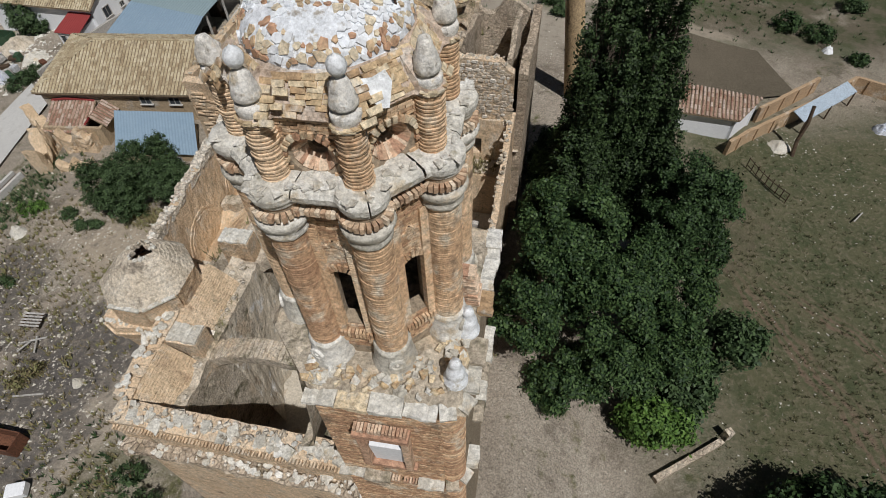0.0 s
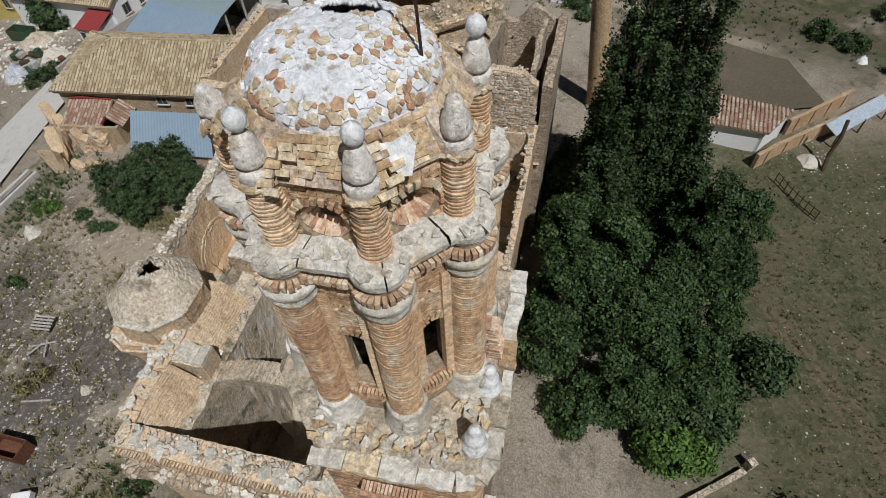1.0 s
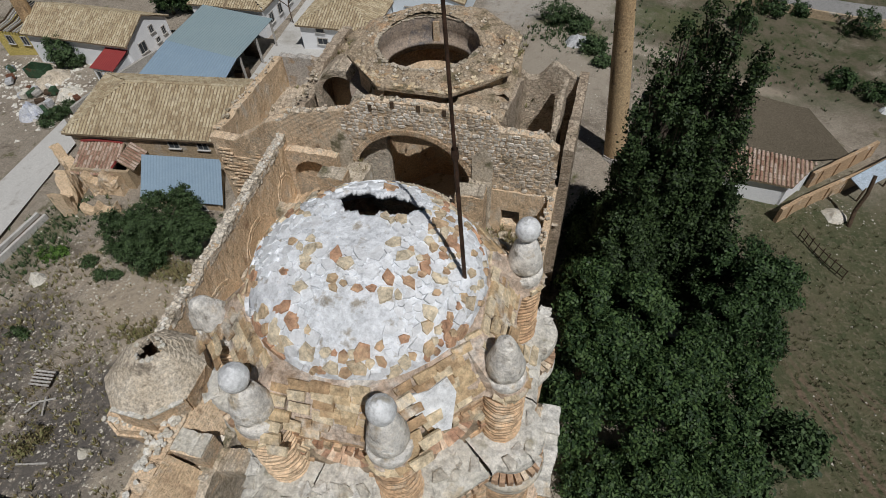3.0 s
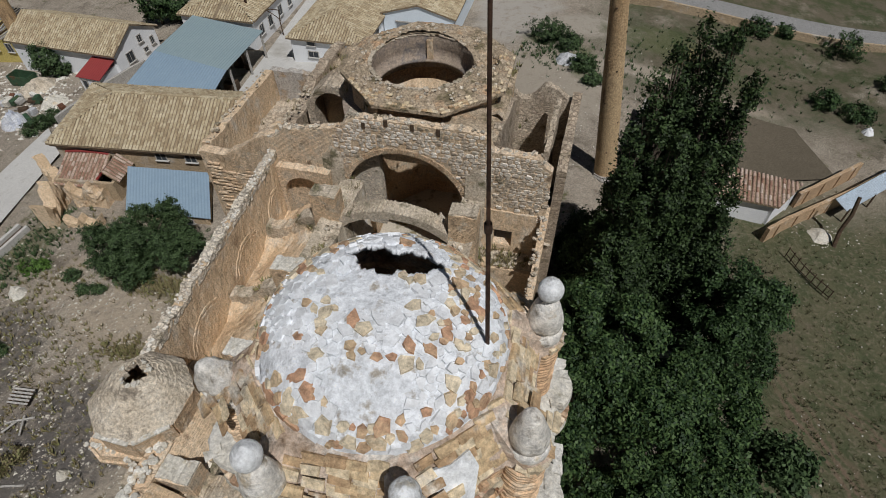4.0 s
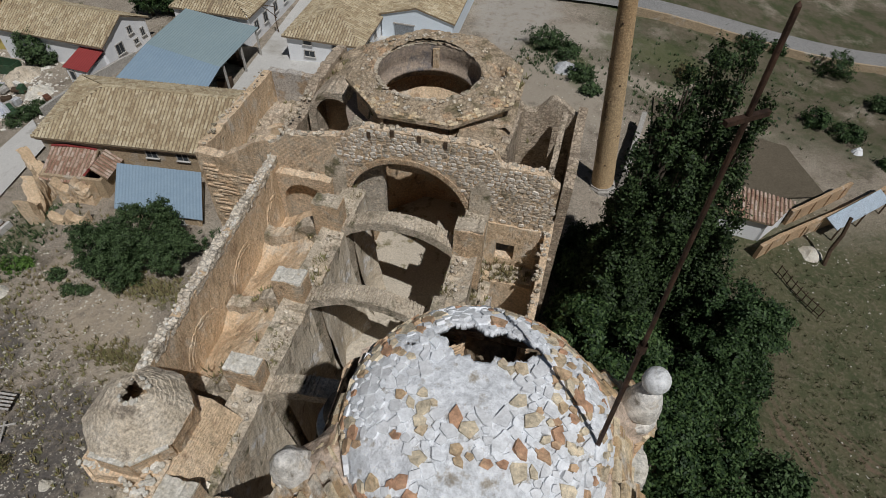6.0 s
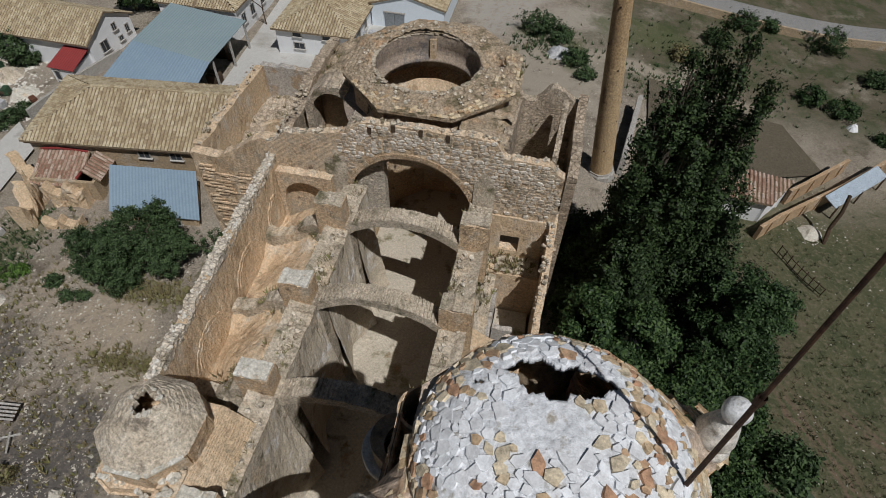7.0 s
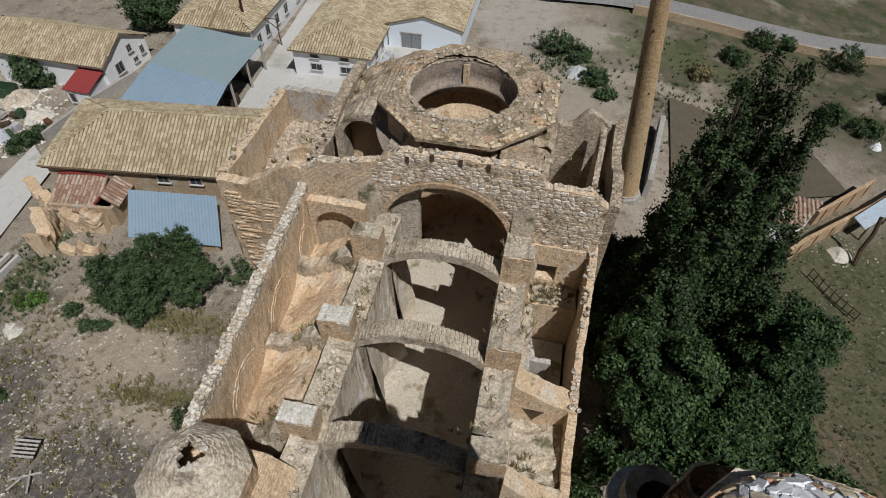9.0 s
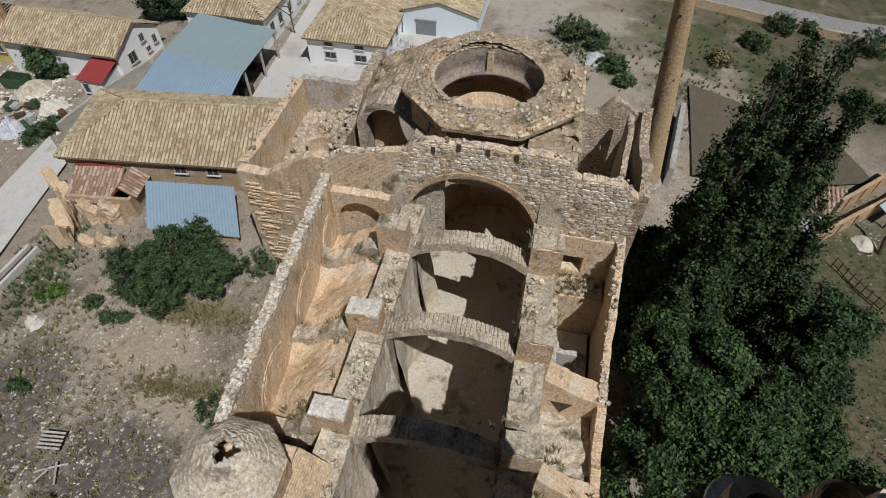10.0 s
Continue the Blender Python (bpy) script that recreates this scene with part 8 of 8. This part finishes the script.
def grass(name, spots, size, material, label, seed):
    """Thin upright blades in tufts: spots are (x, y, spread x, spread y, count, base height or None)."""
    rng = np.random.default_rng(seed)
    s = Soup()
    for cx, cy, sx, sy, tufts, level in spots:
        for i in range(tufts):
            x, y = cx + rng.normal() * sx, cy + rng.normal() * sy
            if level is None:
                if -21.5 < x < -0.5 and 5.5 < y < 45:
                    continue
                z = ground_z(x, y) + rough(x, y, 0.22, 0.16, 3) + rough(x, y, 0.10, 0.7, 5)
            else:
                z = level
            for k in range(7):
                a, h = rng.random() * 6.28, size * rng.uniform(0.5, 1.3)
                dx, dy = math.cos(a), math.sin(a)
                w = 0.05 * size / 0.3
                bx, by = x + dx * 0.06 * k / 3, y + dy * 0.06 * k / 3
                s.add([(bx - dy * w, by + dx * w, z - 0.03), (bx + dy * w, by - dx * w, z - 0.03), (bx + dx * h * 0.6, by + dy * h * 0.6, z + h)], [(0, 1, 2)])
    tagged(s.put(name, material), label, "grass", kind="stuff")


grass("dry_grass", [(-31, 27, 3.0, 0.7, 420, None), (-29.6, 21, 2.4, 0.5, 260, None), (-34, 16, 5, 4, 420, None), (-42, 21, 3, 6, 420, None), (-24, 25, 1.5, 5, 260, None), (-31, 9, 5, 4, 300, None), (-22, 6, 2.5, 2.5, 160, None)], 0.32, DRY, "dry straw-coloured grass tufts", 4)
grass("green_grass", [(-47, 29, 1.6, 3.4, 320, None), (-22.5, 5.0, 2.5, 2.5, 160, None), (-4, 70.5, 2.4, 1.8, 260, None), (9, 67, 3, 4, 160, None), (20, 76, 10, 5, 300, None)], 0.36, LEAF_FIG, "low green weeds", 5)
grass("meadow_grass", [(20, 34, 8, 10, 1400, None), (26, 24, 6, 7, 700, None), (14, 44, 4, 3, 200, None)], 0.2, LEAF_MEADOW, "short patchy meadow grass", 6)


def ruin_tufts():
    """Weeds on the haunches and broken wall tops."""
    spots = []
    for b in BAYS:
        spots += [(-14.4, b + 2.0, 0.3, 1.1, 46, 10.5), (-6.7, b + 2.0, 0.4, 1.1, 50, 10.4), (-16.2, b, 0.5, 0.4, 34, 9.7)]
    spots += [(-6.0, 27.0, 0.6, 1.6, 60, 7.4), (-5.2, 15.5, 1.2, 2.4, 120, 5.2), (-3.6, 29.6, 0.8, 0.4, 40, 6.4), (-10.9, 33.6, 2.6, 0.5, 60, 14.6), (-6.4, 38.5, 0.5, 2.0, 50, 14.7), (-17.6, 40.5, 1.4, 1.8, 60, 12.2), (-23.6, 39.0, 1.4, 2.4, 60, 6.1)]
    grass("ruin_weeds", spots, 0.30, DRY, "dry weeds rooted on the broken masonry", 7)


ruin_tufts()


def small_bush(x, y, r, leaf, label, seed, count=1500, size=0.1):
    z = ground_z(x, y)
    tree("small_bush", (x, y), [(x, y, z + r * 0.6, r, r * 0.9, r * 0.75), (x + r * 0.6, y + r * 0.2, z + r * 0.4, r * 0.6, r * 0.6, r * 0.5)], count, size, leaf, label, "bush", seed, 0.05, 0.3)


for i, (x, y, r, leaf) in enumerate(((-40.1, 26.6, 0.75, LEAF_FIG), (-38.2, 25.5, 0.5, LEAF_FIG), (-36.8, 25.8, 0.45, LEAF_FIG), (-44.3, 26.9, 1.1, LEAF_LIGHT), (-25.6, 19.4, 1.3, LEAF_FIG), (-28.3, 32.0, 1.6, LEAF_FIG), (-22.9, 38.6, 0.9, LEAF_DARK), (-24.2, 37.6, 0.6, LEAF_DARK), (-41.0, 19.0, 0.7, LEAF_FIG), (-33.0, 12.2, 0.8, DRY), (-33.4, 11.0, 0.6, DRY), (-20.4, 5.4, 1.0, LEAF_FIG), (-21.8, 6.8, 0.8, LEAF_FIG), (-19.2, 4.4, 0.8, LEAF_FIG))):
    small_bush(x, y, r, leaf, "small green bush on the dry slope" if leaf is not DRY else "withered brown bush on the slope", 200 + i, 2200 if r > 1 else 1200)
for i, (x, y, r, leaf) in enumerate(((-6.1, 73.4, 2.2, LEAF_FIG), (-3.4, 72.0, 1.6, LEAF_FIG), (-0.8, 67.2, 1.3, LEAF_FIG), (0.4, 64.5, 1.0, LEAF_FIG), (21.3, 86.0, 1.8, LEAF_DARK), (25.3, 87.6, 1.2, LEAF_DARK), (32.1, 85.3, 2.6, LEAF_DARK), (37.0, 78.2, 1.4, LEAF_FIG), (31.3, 70.6, 1.6, LEAF_DARK), (28.0, 72.5, 1.5, LEAF_DARK), (12.0, 74.0, 1.2, DRY), (17.0, 80.0, 1.6, LEAF_FIG), (35.0, 66.0, 0.8, LEAF_DARK))):
    small_bush(x, y, r, leaf, "dark scrub bush near the road" if y > 75 else "low scrub bush beside the dusty track", 230 + i, 2600, 0.16)
tree("yard_tree", (-67.8, 57.2), [(-67.8, 57.2, -2.4, 1.9, 1.8, 1.9), (-66.2, 57.8, -3.2, 1.3, 1.3, 1.2)], 7000, 0.17, LEAF_FIG, "leafy green tree in the cluttered yard", "tree", 260, 0.15)
tree("yard_tree", (-60.8, 72.0), [(-60.8, 72.0, -0.6, 2.8, 2.6, 2.6), (-58.0, 73.0, -1.4, 2.0, 2.0, 2.0)], 10000, 0.2, LEAF_DARK, "dark green tree behind the houses", "tree", 261, 0.25)
tree("hedge", (-60.0, 46.4), [(-60.6, 45.0, -3.4, 0.8, 1.0, 0.7), (-60.0, 46.4, -3.3, 0.8, 1.0, 0.7), (-59.4, 47.8, -3.3, 0.8, 1.0, 0.7)], 5000, 0.12, LEAF_FIG, "clipped green hedge beside the lane", "hedge", 262, 0.06)

# fallen earthen wall beside the annex
s = Soup()
strip_wall(s, (-51.6, 38.0), (-48.4, 36.4), 0.9, -4.5, lambda u: -0.2 - 1.3 * abs(math.sin(u * 1.3)), 0.25, 0.5, 101, 0.2)
strip_wall(s, (-48.2, 36.2), (-46.6, 31.8), 1.1, -4.5, lambda u: 0.4 - 1.6 * abs(math.sin(u * 1.1 + 1)), 0.25, 0.6, 102, 0.3)
strip_wall(s, (-46.2, 35.2), (-42.8, 35.6), 0.9, -4.5, lambda u: -0.1 - 1.2 * abs(math.sin(u * 1.6)), 0.25, 0.5, 103, 0.2)
strip_wall(s, (-45.0, 32.4), (-41.6, 33.0), 0.8, -4.5, lambda u: -1.2 - 1.0 * abs(math.sin(u * 1.9)), 0.25, 0.5, 104, 0.2)
tagged(s.put("wall_fallen", PLASTER), "fallen ochre earth wall, broken into stumps", "wall", kind="structure")

# concrete drain beside the lane
root = thing("concrete_drain", "pale concrete drain channel beside the lane", "drain")
a, b = Vector((-49.6, 25.0, 0)), Vector((-49.2, 31.2, 0))
for dx, lab in ((-0.45, ""), (0.45, "")):
    s = Soup()
    strip_wall(s, (a.x + dx, a.y), (b.x + dx, b.y), 0.28, -4.2, -2.45, 0.6, 0.02, 111 + dx)
    s.put("side_wall", CONCRETE, root)
# the bed is far darker than the concrete sides
s = Soup()
s.box((-49.4, 28.1, -2.85), (0.62, 6.2, 0.1))
s.put("channel_bed", WOOD_AND_HOLE_DARK, root, "dark channel bed")

# loose timber
root = thing("pallet", "grey weathered wooden pallet on the slope", "pallet", (-35.7, 16.0, -1.55))
root.rotation_euler = (0.12, 0.08, 0.15)
for i in range(5):
    s = Soup()
    s.box((0, -0.5 + i * 0.25, 0.22), (1.5, 0.14, 0.04))
    s.put("slat", GREY_WALL, root)
for i in range(3):
    s = Soup()
    s.box((-0.6 + 0.6 * i, 0, 0.1), (0.12, 1.2, 0.18))
    s.put("bearer", WOOD_AND_HOLE_DARK, root)
for i, (x, y, ln, a) in enumerate(((-34.6, 14.5, 1.8, 0.5), (-34.2, 14.2, 1.5, 2.1), (-35.0, 14.0, 1.2, 1.2), (29.1, 40.6, 1.7, 0.9), (-32.0, 10.5, 2.0, 0.3), (-66.5, 49.5, 3.0, 0.8), (-64.0, 52.0, 2.6, 2.0))):
    s = Soup()
    z = ground_z(x, y) + 0.2
    s.box((x, y, z), (ln, 0.12, 0.07), Euler((0.1, 0.06, a)).to_matrix())
    tagged(s.put("plank", GREY_WALL), "weathered grey plank lying on the ground", "plank", group="loose planks")

# rusty bin and white box on the slope
root = thing("rusty_bin", "rust-brown steel bin with open top", "bin", (-31.1, 7.2, -1.3))
for (cx, cy, sx, sy) in ((0, -0.6, 2.4, 0.06), (0, 0.6, 2.4, 0.06), (-1.2, 0, 0.06, 1.2), (1.2, 0, 0.06, 1.2)):
    s = Soup()
    s.box((cx, cy, 0.55), (sx, sy, 1.1))
    s.put("side", RUST, root)
s = Soup()
s.box((0, 0, 0.1), (2.3, 1.1, 0.06))
s.put("base", RUST, root)
bm = bmesh.new()
bmesh.ops.create_cube(bm, size=1.0)
bmesh.ops.scale(bm, vec=(1.1, 0.8, 0.6), verts=bm.verts)
bmesh.ops.bevel(bm, geom=bm.edges[:], offset=0.04, segments=2, affect="EDGES")
box = part("white_box", bm, WHITE_WALL)
box.location, box.rotation_euler = (-28.1, 4.7, -0.7), (0.05, 0.03, 0.4)
tagged(box, "white box lying among weeds", "box")


def heap(name, x, y, r, h, material, label, category, seed):
    s = Soup()
    n, m = 8, 18
    vs = []
    for j in range(n + 1):
        f = j / n
        for i in range(m):
            a = 2 * math.pi * i / m
            q = r * f * (1 + 0.25 * noise.noise(Vector((2 * math.cos(a), 2 * math.sin(a), seed))))
            z = h * (1 - f * f) * (1 + 0.5 * noise.noise(Vector((3 * math.cos(a) * f, 3 * math.sin(a) * f, seed + 2)))) - 0.3 * f
            vs.append((q * math.cos(a), q * math.sin(a), z))
    s.add(vs, [(j * m + i, j * m + (i + 1) % m, (j + 1) * m + (i + 1) % m, (j + 1) * m + i) for j in range(n) for i in range(m)])
    ob = s.put(name, material, None, "", False)
    ob.location = (x, y, ground_z(x, y) + 0.2)
    return tagged(ob, label, category)


heap("covered_mound", -64.4, 46.6, 1.5, 1.5, TARP, "heap under a crumpled blue and white tarp", "heap", 1)
heap("sheet_mound", 34.4, 53.7, 0.9, 0.8, TARP, "small heap under a pale sheet in the meadow", "heap", 2)
heap("rubble_mound", -67.5, 54.2, 2.4, 1.0, STONE_TAN, "tan rubble heap in the yard", "heap", 3)
heap("rubble_mound", -62.6, 51.2, 1.8, 0.8, STONE, "pale stone heap in the yard", "heap", 4)
heap("rubble_mound", -2.6, 69.0, 1.6, 0.6, BLUE_WALL, "grey rubble heap beside the track", "heap", 5)
heap("rubble_mound", 23.8, 49.6, 1.3, 0.4, STONE, "low pale stone pile beside the garden wall", "heap", 6)
heap("boulder", -43.8, 24.3, 0.75, 0.7, STONE, "big pale boulder on the slope", "boulder", 7)
heap("boulder", -29.0, 11.9, 0.45, 0.4, STONE, "pale block of stone on the slope", "boulder", 8)
heap("boulder", 32.2, 68.0, 0.7, 0.6, WHITE_WALL, "white block in the dark scrub", "boulder", 9)
root = thing("skip", "dark green steel skip in the yard", "skip", (-70.6, 55.2, -5.0))
for (cx, cy, sx, sy) in ((0, -0.8, 3.0, 0.08), (0, 0.8, 3.0, 0.08), (-1.5, 0, 0.08, 1.6), (1.5, 0, 0.08, 1.6)):
    s = Soup()
    s.box((cx, cy, 0.7), (sx, sy, 1.3))
    s.put("side", GREEN_METAL, root)
s = Soup()
s.box((0, 0, 0.2), (2.9, 1.5, 0.1))
s.put("base", GREEN_METAL, root)
rng = random.Random(77)
for i in range(26):
    x, y = rng.choice(((-66, 50), (-72, 53), (-75, 57), (-63, 48.5)))
    x, y = x + rng.uniform(-3, 3), y + rng.uniform(-2.5, 2.5)
    bm = bmesh.new()
    bmesh.ops.create_cube(bm, size=1.0)
    bmesh.ops.scale(bm, vec=(rng.uniform(0.4, 1.4), rng.uniform(0.4, 1.0), rng.uniform(0.3, 0.9)), verts=bm.verts)
    bmesh.ops.bevel(bm, geom=bm.edges[:], offset=0.05, segments=1, affect="EDGES")
    mat = rng.choice((BLUE_WALL, STONE, GREEN_METAL, WOOD_AND_HOLE_DARK, GREY_WALL, BLUE_METAL, RUST))
    ob = part("stacked_block", bm, mat)
    ob.location, ob.rotation_euler = (x, y, ground_z(x, y) + 0.5), (rng.uniform(-0.1, 0.1), rng.uniform(-0.1, 0.1), rng.uniform(0, 3))
    tagged(ob, "salvaged building block stacked in the yard", "block", group="yard salvage")
